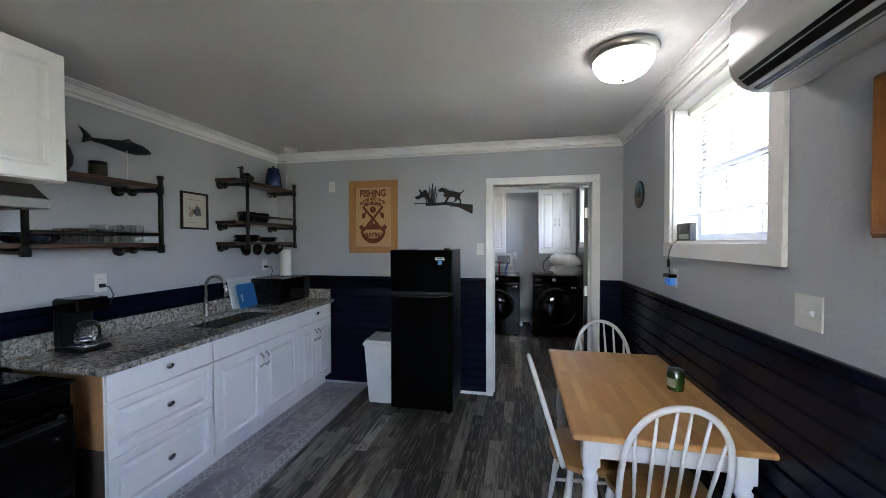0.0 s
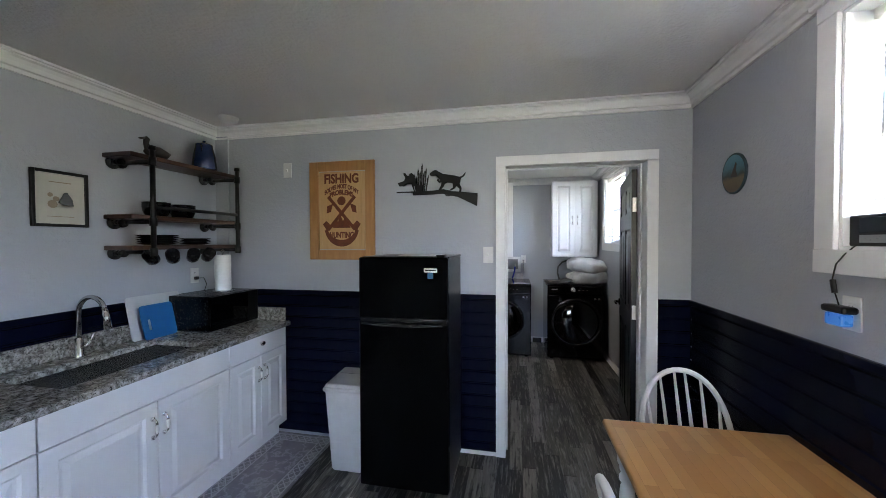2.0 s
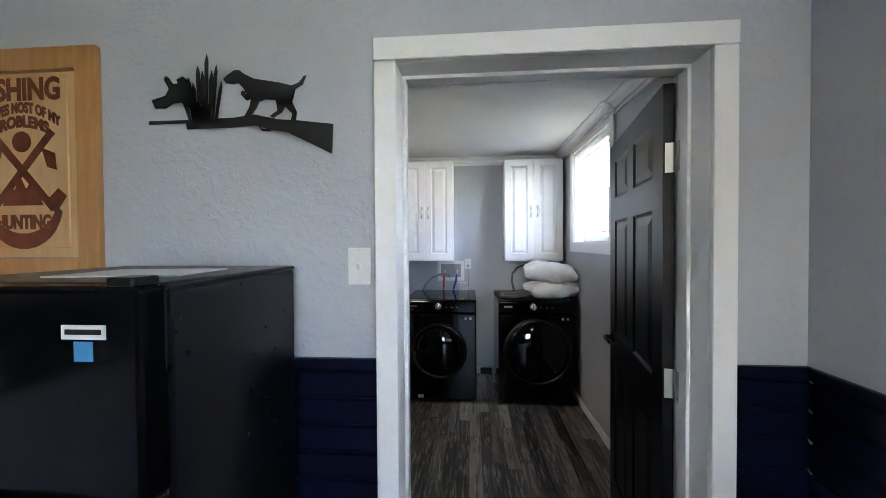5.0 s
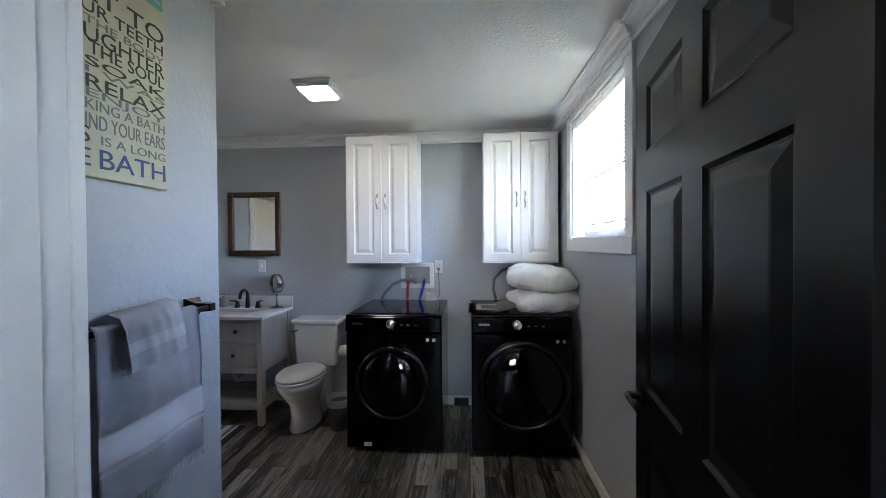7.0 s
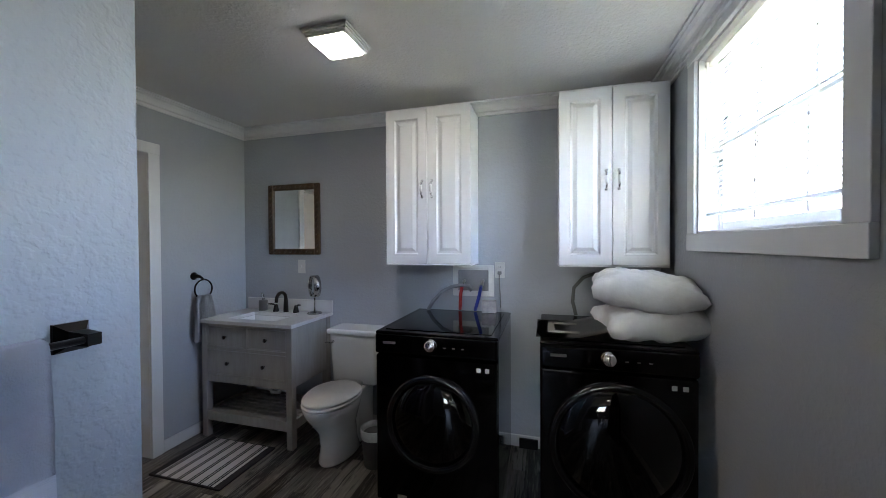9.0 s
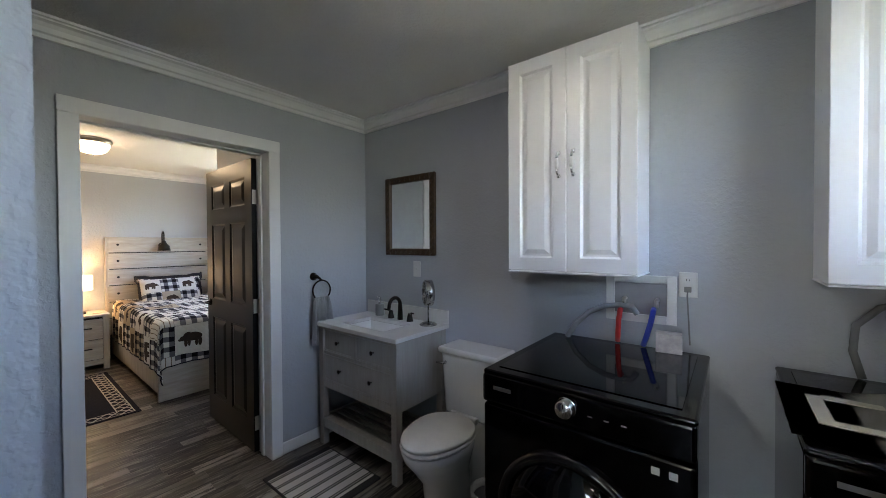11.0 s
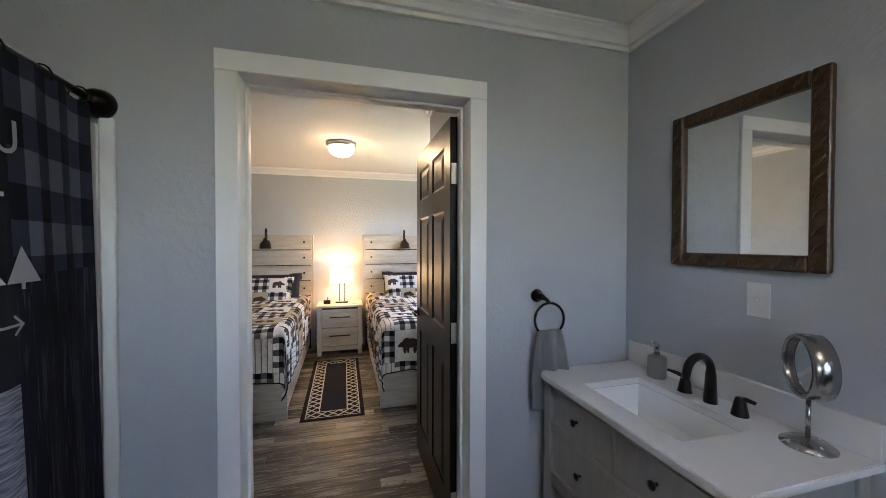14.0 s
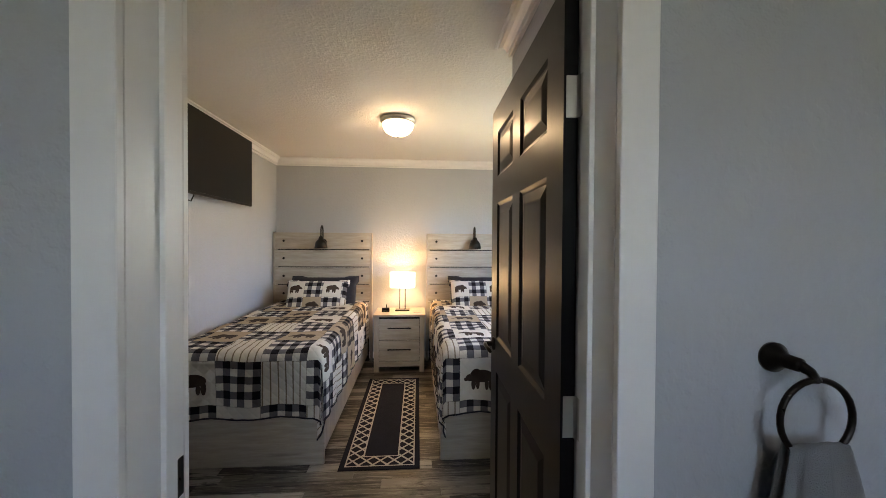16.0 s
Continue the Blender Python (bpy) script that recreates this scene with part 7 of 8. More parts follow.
def hanging_cloth(w, front, back, axis_y=True, folds=4, amp=0.012, seed=0, gap=0.012, pinch=0.0, thick=0.006, nx=36, nz=26):
    """A cloth draped over a bar along y at the origin: the front hangs on the +x side."""
    out = bmesh.new()
    path = [(-gap, -back + back * i / 8) for i in range(8)] + [(-gap * math.cos(radians(a)), gap * math.sin(radians(a))) for a in (0, 45, 90, 135, 180)] + [(gap, -front * i / nz) for i in range(1, nz + 1)]
    rows = []
    for (px, pz) in path:
        depth = max(0.0, -pz)
        row = []
        for j in range(nx + 1):
            u = j / nx - 0.5
            fold = amp * math.sin(folds * 2 * math.pi * u + seed + 0.6 * noise.noise(Vector((u * 4, pz * 3, seed)))) * min(1, 0.25 + depth * 4)
            sq = 1 - pinch * math.exp(-depth * 9)
            row.append(out.verts.new((px + fold * (1 if px > 0 else 0.4) + 0.004 * noise.noise(Vector((u * 9, pz * 9, seed))) + (0.010 * min(1, depth * 6) if px > 0 else 0), u * w * sq, pz)))
        rows.append(row)
    for a, c in zip(rows, rows[1:]):
        for j in range(nx):
            out.faces.new((a[j], c[j], c[j + 1], a[j + 1]))
    bmesh.ops.solidify(out, geom=out.faces[:], thickness=thick)
    bmesh.ops.recalc_face_normals(out, faces=out.faces[:])
    return out


ht = hanging_cloth(0.185, 0.34, 0.30, folds=2.5, amp=0.012, seed=1.0, gap=0.010, pinch=0.35)
solo("hand_towel", ht, mat("pale_grey_towel", (0.42, 0.42, 0.43), 0.95, relief=0.9, rscale=380, dist=0.004), "light grey hand towel hanging in the towel ring", "towel", (BX0 + 0.055, 6.223, 1.235 - 0.176 + 0.018), smooth=True)

# towel bar with two towels on the stub wall
PX = -0.765
br = thing("towel_bar", "dark bronze towel bar on the wall", "towel bar", (PX, 4.29, 1.268))
for s in (-1, 1):
    y = s * 0.29
    b = bmesh.new()
    lp = [[b.verts.new((x, y + sy * q, sz * q)) for sy, sz in ((-1, -1), (1, -1), (1, 1), (-1, 1))] for x, q in ((0.001, 0.032), (0.010, 0.032), (0.030, 0.016), (0.085, 0.013))]
    for p, q in zip(lp, lp[1:]):
        for i in range(4):
            b.faces.new((p[i], p[(i + 1) % 4], q[(i + 1) % 4], q[i]))
    b.faces.new(lp[-1])
    b.faces.new(lp[0][::-1])
    bmesh.ops.recalc_face_normals(b, faces=b.faces[:])
    part("post", b, BRONZE, br)
part("bar", tube([(0.072, -0.30, 0), (0.072, 0.30, 0)], 0.008, 12), BRONZE, br, "", True)


def woven_band(cloth, z0, z1):
    """A strip of the hanging cloth's own face, laid 1.5 mm proud of it."""
    out = bmesh.new()
    cloth.normal_update()
    for f in cloth.faces:
        c = f.calc_center_median()
        if z0 < c.z < z1 and f.normal.x > 0.3 and c.x > 0.01:
            out.faces.new([out.verts.new(v.co + f.normal * 0.0015) for v in f.verts])
    bmesh.ops.remove_doubles(out, verts=out.verts[:], dist=0.002)
    return out


for yc, wt_, sd_, front, lab in ((4.335, 0.335, 2.2, 0.455, "lavender-grey bath towel folded over the bar"), (4.035, 0.150, 0.7, 0.470, "lavender-grey bath towel bunched beside the other towel")):
    big = thing("bath_towel", lab, "towel", (PX + 0.072, yc, 1.268), group="towels on the bar")
    ct = hanging_cloth(wt_, front, 0.42, folds=1.3, amp=0.007, seed=sd_, gap=0.020, thick=0.014, nz=44)
    bands = [woven_band(ct, -front + a, -front + c) for a, c in ((0.125, 0.205), (0.105, 0.117))]
    part("cloth", ct, TOWEL, big, "", True)
    for b in bands:
        part("woven_band", b, TOWEL_BAND, big, "paler woven band", True)
    fr_ = bmesh.new()
    for i in range(34):
        y = wt_ * (i / 33 - 0.5) * 0.97
        x = 0.034 + 0.007 * math.sin(1.3 * 2 * math.pi * (y / wt_) + sd_)
        tube([(x, y, -front + 0.006), (x + 0.002 * math.sin(i), y + 0.003 * math.sin(i * 2.3), -front - 0.022)], 0.0022, 5, fr_)
    part("fringe", fr_, TOWEL, big)
sm = thing("hand_towel", "small grey hand towel laid over the bath towel", "towel", (PX + 0.072, 4.315, 1.268), 0)
ct = hanging_cloth(0.185, 0.112, 0.10, folds=1.0, amp=0.006, seed=0.4, gap=0.046, thick=0.014, nz=34)
b = turned(woven_band(ct, -0.066, -0.034), pose(0, 0, 0.006, 5, 0, 0))
part("cloth", turned(ct, pose(0, 0, 0.006, 5, 0, 0)), TOWEL, sm, "", True)
part("woven_band", b, TOWEL_BAND, sm, "paler woven band", True)

# the bath sign
SIGN_M = mat("aged_cream_board", (0.54, 0.52, 0.41), 0.6, scale=5, col2=(0.46, 0.425, 0.28))
bs_ = thing("bathroom_sign", "cream word-art bath sign on a wooden board", "sign", (PX, 4.178, 2.02))
part("board", box(0.001, 0.026, -0.285, 0.285, -0.355, 0.355, 0.002, 1), SIGN_M, bs_)
INK, INKB, INKR, INKG = (mat(n, c, 0.6) for n, c in (("black_ink", (0.03, 0.03, 0.035)), ("blue_ink", (0.05, 0.07, 0.26)), ("maroon_ink", (0.16, 0.03, 0.05)), ("slate_ink", (0.16, 0.17, 0.19))))
XF = 0.0265


def line(body, size, y0, y1, z, ink):
    text(body, size, ink, bs_, (XF, (y0 + y1) / 2, z), FACE_E, width=y1 - y0, extrude=0.0006)


for body, size, y0, y1, z, ink in (
    ("BUBBLE", 0.066, -0.27, 0.045, -0.308, INKB),
    ("BATH", 0.074, 0.070, 0.275, -0.308, INKB),
    ("HAPPINESS", 0.060, -0.27, 0.045, -0.250, INKR),
    ("IS A LONG", 0.034, 0.075, 0.275, -0.257, INKG),
    ("WASH BEHIND YOUR EARS", 0.056, -0.13, 0.275, -0.213, INKG),
    ("I WAS TAKING A BATH", 0.040, -0.13, 0.275, -0.169, INKG),
    ("ENJOY", 0.030, 0.035, 0.275, -0.139, INKG),
    ("RELAX", 0.050, 0.035, 0.275, -0.111, INK),
    ("I WAS", 0.024, 0.035, 0.275, -0.080, INKG),
    ("SOAK", 0.034, 0.035, 0.275, -0.058, INK),
    ("SPLISH", 0.090, -0.27, -0.055, 0.035, INK),
    ("SPLASH", 0.074, -0.27, -0.055, -0.045, INK),
    ("TO THE SOUL", 0.050, -0.04, 0.275, -0.022, INK),
    ("LAUGHTER", 0.058, -0.04, 0.275, 0.013, INK),
    ("TO THE BODY", 0.030, -0.05, 0.275, 0.047, INKG),
    ("YOUR TEETH", 0.046, -0.05, 0.275, 0.080, INK),
    ("FORGET TO", 0.070, -0.20, 0.275, 0.122, INK),
):
    line(body, size, y0, y1, z, ink)
for k in range(3):
    part("word_bar", box(XF, XF + 0.0008, -0.26 + 0.13 * k, -0.16 + 0.13 * k, 0.185, 0.225), INK, bs_)
part("teal_patch", box(XF, XF + 0.001, 0.14, 0.272, 0.205, 0.33), mat("teal_print", (0.15, 0.42, 0.43), 0.6), bs_)
for k in range(4):
    part("patch_wave", box(XF + 0.001, XF + 0.0016, 0.15, 0.262, 0.222 + 0.028 * k, 0.228 + 0.028 * k), mat("pale_print", (0.5, 0.6, 0.58), 0.6), bs_)
for s in (-1, 1):
    part("printed_peg", turned(box(XF, XF + 0.0008, -0.006, 0.006, -0.055, 0.055), pose(0, -0.005 + s * 0.012, -0.075, s * 9, 0, 0)), INKR, bs_)

# striped bath mat
m, nt, bs2 = tree("striped_mat_weave")
sp = nt.nodes.new("ShaderNodeSeparateXYZ")
link(nt, nt.nodes.new("ShaderNodeTexCoord").outputs["Object"], sp.inputs[0])
f = math_node(nt, "FRACT", math_node(nt, "MULTIPLY_ADD", sp.outputs[0], 1 / 0.082, 20.25))
stripe = ramp(nt, f, [(0.0, (0.62, 0.61, 0.60)), (0.50, (0.03, 0.03, 0.034)), (0.60, (0.40, 0.39, 0.39)), (0.72, (0.03, 0.03, 0.034)), (0.84, (0.62, 0.61, 0.60))], "CONSTANT")
edge = math_node(nt, "MAXIMUM", math_node(nt, "GREATER_THAN", math_node(nt, "ABSOLUTE", sp.outputs[0]), 0.235), math_node(nt, "GREATER_THAN", math_node(nt, "ABSOLUTE", sp.outputs[1]), 0.225))
link(nt, mix_col(nt, edge, stripe, (0.028, 0.028, 0.032)), bs2.inputs["Base Color"])
bs2.inputs["Roughness"].default_value = 0.95
bump(nt, bs2, noise_tex(nt, coords(nt), 300, 2), 0.7, 0.003)
solo("bath_mat", box(-0.285, 0.285, -0.235, 0.235, 0, 0.012, 0.004, 2), m, "black, grey and white striped bath mat", "bath mat", (-1.89, 5.95, 0.0005))

# shower: surround, tub, rod, rings, curtain
ss = thing("shower_surround", "white moulded shower surround and tub behind the curtain", "shower")
part("back_wall", box(BX0 + 0.003, -0.853, BY0 + 0.003, BY0 + 0.02, 0.0, 1.88), PORCELAIN, ss)
part("end_wall", box(BX0 + 0.003, BX0 + 0.018, BY0 + 0.02, 4.528, 0.0, 1.88, 0.004, 1), PORCELAIN, ss)
part("end_wall", box(-0.870, -0.853, BY0 + 0.02, 4.555, 0.0, 1.88, 0.004, 1), PORCELAIN, ss)
part("edge_flange", box(BX0 + 0.001, BX0 + 0.020, 4.530, 4.575, 0.0, 1.90, 0.008, 3), WHITEPLASTIC, ss, "rounded white edge strip")
part("tub_apron", box(BX0 + 0.03, -0.853, 4.45, 4.51, 0.0, 0.42, 0.02, 3), PORCELAIN, ss)
part("tub_floor", box(BX0 + 0.03, -0.875, BY0 + 0.03, 4.44, 0.02, 0.10), PORCELAIN, ss)
rd = thing("shower_rod", "black shower curtain rod with oval wall flanges", "shower rod", (0, 4.532, 1.945))
part("rod", tube([(BX0 + 0.01, 0, 0), (-0.86, 0, 0)], 0.0125, 12), BRONZE, rd, "", True)
for x, s in ((BX0 + 0.001, 1), (-0.851, -1)):
    part("flange", turned(lathe([(0.0, 0.0), (0.048, 0.0), (0.050, 0.008), (0.043, 0.035), (0.024, 0.065), (0.0, 0.070)], 24), pose(x, 0, 0, 0, 90 * s, 0)), BRONZE, rd, "", True)


def curtain_material():
    """A printed cloth in panels: u runs along the cloth in metres, v is the height."""
    m, nt, b = tree("printed_shower_cloth")
    uv = nt.nodes.new("ShaderNodeUVMap")
    sp = nt.nodes.new("ShaderNodeSeparateXYZ")
    link(nt, uv.outputs[0], sp.inputs[0])
    u, v = sp.outputs[0], sp.outputs[1]

    def sq(x, size, lim=0.5):
        return math_node(nt, "GREATER_THAN", math_node(nt, "FRACT", math_node(nt, "MULTIPLY", x, 1 / size)), lim)

    def noise_uv(sx, sy, sc):
        mp = nt.nodes.new("ShaderNodeMapping")
        mp.inputs["Scale"].default_value = (sx, sy, 1)
        link(nt, uv.outputs[0], mp.inputs[0])
        return noise_tex(nt, mp.outputs[0], sc, 4)

    heather = mix_col(nt, ramp(nt, noise_uv(4, 60, 3), [(0.40, (0, 0, 0)), (0.62, (1, 1, 1))]), (0.10, 0.115, 0.17), (0.30, 0.31, 0.36))
    plaid = ramp(nt, math_node(nt, "MULTIPLY", math_node(nt, "ADD", sq(u, 0.11), sq(v, 0.17)), 0.5), [(0.0, (0.006, 0.007, 0.013)), (0.3, (0.030, 0.035, 0.055)), (0.8, (0.10, 0.11, 0.14))], "CONSTANT")
    navy = ramp(nt, math_node(nt, "MULTIPLY", math_node(nt, "ADD", sq(u, 0.30, 0.45), sq(v, 0.30)), 0.5), [(0.0, (0.008, 0.010, 0.026)), (0.3, (0.028, 0.034, 0.075)), (0.8, (0.07, 0.085, 0.15))], "CONSTANT")
    twill = math_node(nt, "GREATER_THAN", math_node(nt, "FRACT", math_node(nt, "MULTIPLY", math_node(nt, "ADD", u, v), 60.0)), 0.55)
    navy = mix_col(nt, math_node(nt, "MULTIPLY", twill, 0.45), navy, (0.16, 0.17, 0.24))
    grain = mix_col(nt, ramp(nt, noise_uv(50, 2.0, 2), [(0.55, (0, 0, 0)), (0.62, (0.8, 0.8, 0.8))]), (0.008, 0.009, 0.016), (0.045, 0.045, 0.065))
    white = mix_col(nt, noise_uv(8, 30, 3), (0.32, 0.33, 0.37), (0.42, 0.43, 0.47))
    du = math_node(nt, "MULTIPLY", math_node(nt, "SUBTRACT", u, 0.86), 4.2)
    dv = math_node(nt, "MULTIPLY", math_node(nt, "SUBTRACT", v, 1.62), 5.5)
    blob = math_node(nt, "LESS_THAN", math_node(nt, "ADD", math_node(nt, "MULTIPLY", du, du), math_node(nt, "MULTIPLY", dv, dv)), math_node(nt, "MULTIPLY_ADD", noise_uv(9, 9, 1), 0.9, 0.45))
    white = mix_col(nt, blob, white, (0.010, 0.010, 0.013))
    black = (0.008, 0.009, 0.014)
    a = mix_col(nt, math_node(nt, "GREATER_THAN", v, 1.40), grain, plaid)
    bb = mix_col(nt, math_node(nt, "GREATER_THAN", v, 1.155), heather, black)
    c = mix_col(nt, math_node(nt, "GREATER_THAN", v, 1.34), navy, white)
    out = mix_col(nt, math_node(nt, "GREATER_THAN", u, 0.375), a, bb)
    out = mix_col(nt, math_node(nt, "GREATER_THAN", u, 0.61), out, c)
    out = mix_col(nt, math_node(nt, "GREATER_THAN", u, 1.20), out, bb)
    link(nt, out, b.inputs["Base Color"])
    b.inputs["Roughness"].default_value = 0.85
    b.inputs["Specular IOR Level"].default_value = 0.2
    bump(nt, b, noise_uv(60, 60, 8), 0.25, 0.002)
    return m


cu = bmesh.new()
uvl = cu.loops.layers.uv.new("cloth")
NX, NZ = 150, 20
CX0, CX1 = -2.272, -0.90


def fold_at(s):
    """How far the cloth swings out into the room, s metres from its wall end."""
    if s < 0.40:
        t = max(0.0, s / 0.40)
        base = 0.008 + 0.097 * t * t * (3 - 2 * t)
    else:
        base = 0.082 + 0.024 * math.cos(2 * math.pi * (s - 0.40) / 0.25)
    return base + 0.006 * math.sin(s * 44 + 0.9)


grid = []
for i in range(NX + 1):
    x = CX0 + (CX1 - CX0) * i / NX
    grid.append([(cu.verts.new((x - 0.075 * (1 - k / NZ) * (1 if i < 12 else max(0, 1 - (i - 12) / 30)) * 0.6, 4.535 + fold_at(x - CX0) * (0.55 + 0.6 * (1 - k / NZ)), 0.12 + 1.80 * k / NZ + (0.006 * math.cos((x - CX0) * 46) if k == NZ else 0))), x - CX0, 0.12 + 1.80 * k / NZ) for k in range(NZ + 1)])
for i in range(NX):
    for k in range(NZ):
        q = [grid[i][k], grid[i + 1][k], grid[i + 1][k + 1], grid[i][k + 1]]
        face = cu.faces.new([e[0] for e in q])
        for lp_, e in zip(face.loops, q):
            lp_[uvl].uv = (e[1], e[2])
sc = thing("shower_curtain", "printed patchwork shower curtain in black, navy and white", "shower curtain")
cloth = part("cloth", cu, curtain_material(), sc, "", True)
for k in range(10):
    x = -2.24 + 0.145 * k
    part("ring", tube([(x, 4.532 + 0.026 * math.sin(radians(a)), 1.933 + 0.030 * math.cos(radians(a))) for a in range(0, 360, 24)], 0.0028, 6, closed=True), BRONZE, sc, "", True)
CL = mat("pale_curtain_print", (0.36, 0.36, 0.38), 0.8)


def on_cloth(ob, at_y=0.0):
    """Lays a flat print on the swinging cloth."""
    m, inv = ob.matrix_basis, ob.matrix_basis.inverted()
    for v in ob.data.vertices:
        p = m @ v.co
        p.y = 4.535 + fold_at(p.x - CX0) * (0.55 + 0.6 * (1.92 - p.z) / 1.8) + 0.004 + 0.3 * (p.y - at_y)
        v.co = inv @ p


on_cloth(text("TU", 0.115, CL, sc, (-1.852, 4.6, 1.712), FACE_N, "printed_letters"), 4.6)
on_cloth(text("IT", 0.115, CL, sc, (-1.825, 4.6, 1.545), FACE_N, "printed_letters"), 4.6)
for tx in (-1.812, -1.915):
    on_cloth(part("printed_tree", prism([(tx - 0.05, 1.385), (tx + 0.05, 1.385), (tx, 1.470)], 0.0, 0.001, "y"), CL, sc))
    on_cloth(part("printed_tree", box(tx - 0.005, tx + 0.005, 0.0, 0.001, 1.370, 1.385), CL, sc))
for k in range(6):
    on_cloth(part("printed_arrow", box(-1.905 + 0.028 * k, -1.877 + 0.028 * k, 0.0, 0.001, 1.288, 1.294), CL, sc))
for q in (-1, 1):
    on_cloth(part("printed_arrow", turned(box(-0.003, 0.034, 0.0, 0.001, -0.003, 0.003), pose(-1.908, 0, 1.291, 0, q * 40, 0)), CL, sc))

# ---------------------------------------------------------------- bedroom
dome_light((-4.74, 5.30, BCEIL), LAMP_BED, (1.0, 0.74, 0.46), "round flush bedroom ceiling light, switched on", 0.15)


def quilt_material(seed, cell=0.285, up=-1):
    """Patchwork of buffalo check, tan and striped cream blocks, from cloth coordinates in metres."""
    m, nt, b = tree("patchwork_quilt")
    uv = nt.nodes.new("ShaderNodeUVMap")
    sp = nt.nodes.new("ShaderNodeSeparateXYZ")
    link(nt, uv.outputs[0], sp.inputs[0])
    u, v = sp.outputs[0], sp.outputs[1]

    def fl(x):
        return math_node(nt, "FLOOR", math_node(nt, "MULTIPLY", x, 1 / cell))

    def fr(x, size):
        return math_node(nt, "FRACT", math_node(nt, "MULTIPLY", x, 1 / size))

    cx = nt.nodes.new("ShaderNodeCombineXYZ")
    link(nt, fl(u), cx.inputs[0])
    link(nt, fl(v), cx.inputs[1])
    cx.inputs[2].default_value = seed
    wn_ = nt.nodes.new("ShaderNodeTexWhiteNoise")
    link(nt, cx.outputs[0], wn_.inputs["Vector"])
    r, r2 = wn_.outputs["Value"], math_node(nt, "FRACT", math_node(nt, "MULTIPLY", wn_.outputs["Value"], 7.31))
    BLACK_, GREY_, CREAM_, TAN_ = (0.010, 0.011, 0.016), (0.12, 0.12, 0.13), (0.60, 0.575, 0.52), (0.37, 0.30, 0.215)
    ck_ = math_node(nt, "MULTIPLY", math_node(nt, "ADD", math_node(nt, "GREATER_THAN", fr(u, 0.095), 0.5), math_node(nt, "GREATER_THAN", fr(v, 0.095), 0.5)), 0.5)
    check = ramp(nt, ck_, [(0.0, BLACK_), (0.3, GREY_), (0.8, CREAM_)], "CONSTANT")
    check2 = ramp(nt, ck_, [(0.0, BLACK_), (0.3, (0.10, 0.085, 0.07)), (0.8, TAN_)], "CONSTANT")
    stripes = mix_col(nt, math_node(nt, "GREATER_THAN", fr(u, 0.047), 0.82), CREAM_, (0.20, 0.17, 0.13))
    fu, fv = math_node(nt, "SUBTRACT", fr(u, cell), 0.5), math_node(nt, "MULTIPLY", math_node(nt, "SUBTRACT", fr(v, cell), 0.5), up)

    def blob(ox, oy, rx, ry):
        a, c = math_node(nt, "MULTIPLY", math_node(nt, "SUBTRACT", fu, ox), 1 / rx), math_node(nt, "MULTIPLY", math_node(nt, "SUBTRACT", fv, oy), 1 / ry)
        return math_node(nt, "LESS_THAN", math_node(nt, "ADD", math_node(nt, "MULTIPLY", a, a), math_node(nt, "MULTIPLY", c, c)), 1.0)

    shape = blob(-0.03, 0.06, 0.27, 0.14)
    for q in ((0.12, 0.10, 0.13, 0.14), (0.26, 0.04, 0.10, 0.085), (0.35, 0.0, 0.055, 0.045), (0.22, 0.13, 0.03, 0.035), (-0.24, -0.10, 0.055, 0.16), (-0.14, -0.13, 0.045, 0.12), (0.07, -0.12, 0.045, 0.13), (0.17, -0.10, 0.055, 0.16)):
        shape = math_node(nt, "MAXIMUM", shape, blob(*q))
    ground_ = mix_col(nt, math_node(nt, "GREATER_THAN", r2, 0.5), TAN_, CREAM_)
    blk = mix_col(nt, shape, ground_, (0.055, 0.042, 0.034))
    c = mix_col(nt, math_node(nt, "GREATER_THAN", r, 0.86), check, check2)
    other = mix_col(nt, math_node(nt, "GREATER_THAN", r, 0.33), stripes, blk)
    odd = math_node(nt, "GREATER_THAN", math_node(nt, "FRACT", math_node(nt, "MULTIPLY", math_node(nt, "ADD", fl(u), fl(v)), 0.5)), 0.25)
    c = mix_col(nt, odd, c, other)
    seam = math_node(nt, "MAXIMUM", math_node(nt, "LESS_THAN", fr(u, cell), 0.012), math_node(nt, "LESS_THAN", fr(v, cell), 0.012))
    c = mix_col(nt, math_node(nt, "MULTIPLY", seam, 0.6), c, (0.05, 0.045, 0.04))
    link(nt, c, b.inputs["Base Color"])
    b.inputs["Roughness"].default_value = 0.95
    b.inputs["Specular IOR Level"].default_value = 0.1
    q1 = math_node(nt, "ABSOLUTE", math_node(nt, "SINE", math_node(nt, "MULTIPLY", math_node(nt, "ADD", u, v), 42.0)))
    q2 = math_node(nt, "ABSOLUTE", math_node(nt, "SINE", math_node(nt, "MULTIPLY", math_node(nt, "SUBTRACT", u, v), 42.0)))
    bump(nt, b, math_node(nt, "MINIMUM", q1, q2), 0.5, 0.006)
    return m


QUILT = (quilt_material(3.0), quilt_material(8.0))
PLAIDCASE = quilt_material(14.0, 0.2, 1)
BLACKCASE = mat("black_pillow_cotton", (0.014, 0.015, 0.022), 0.9)


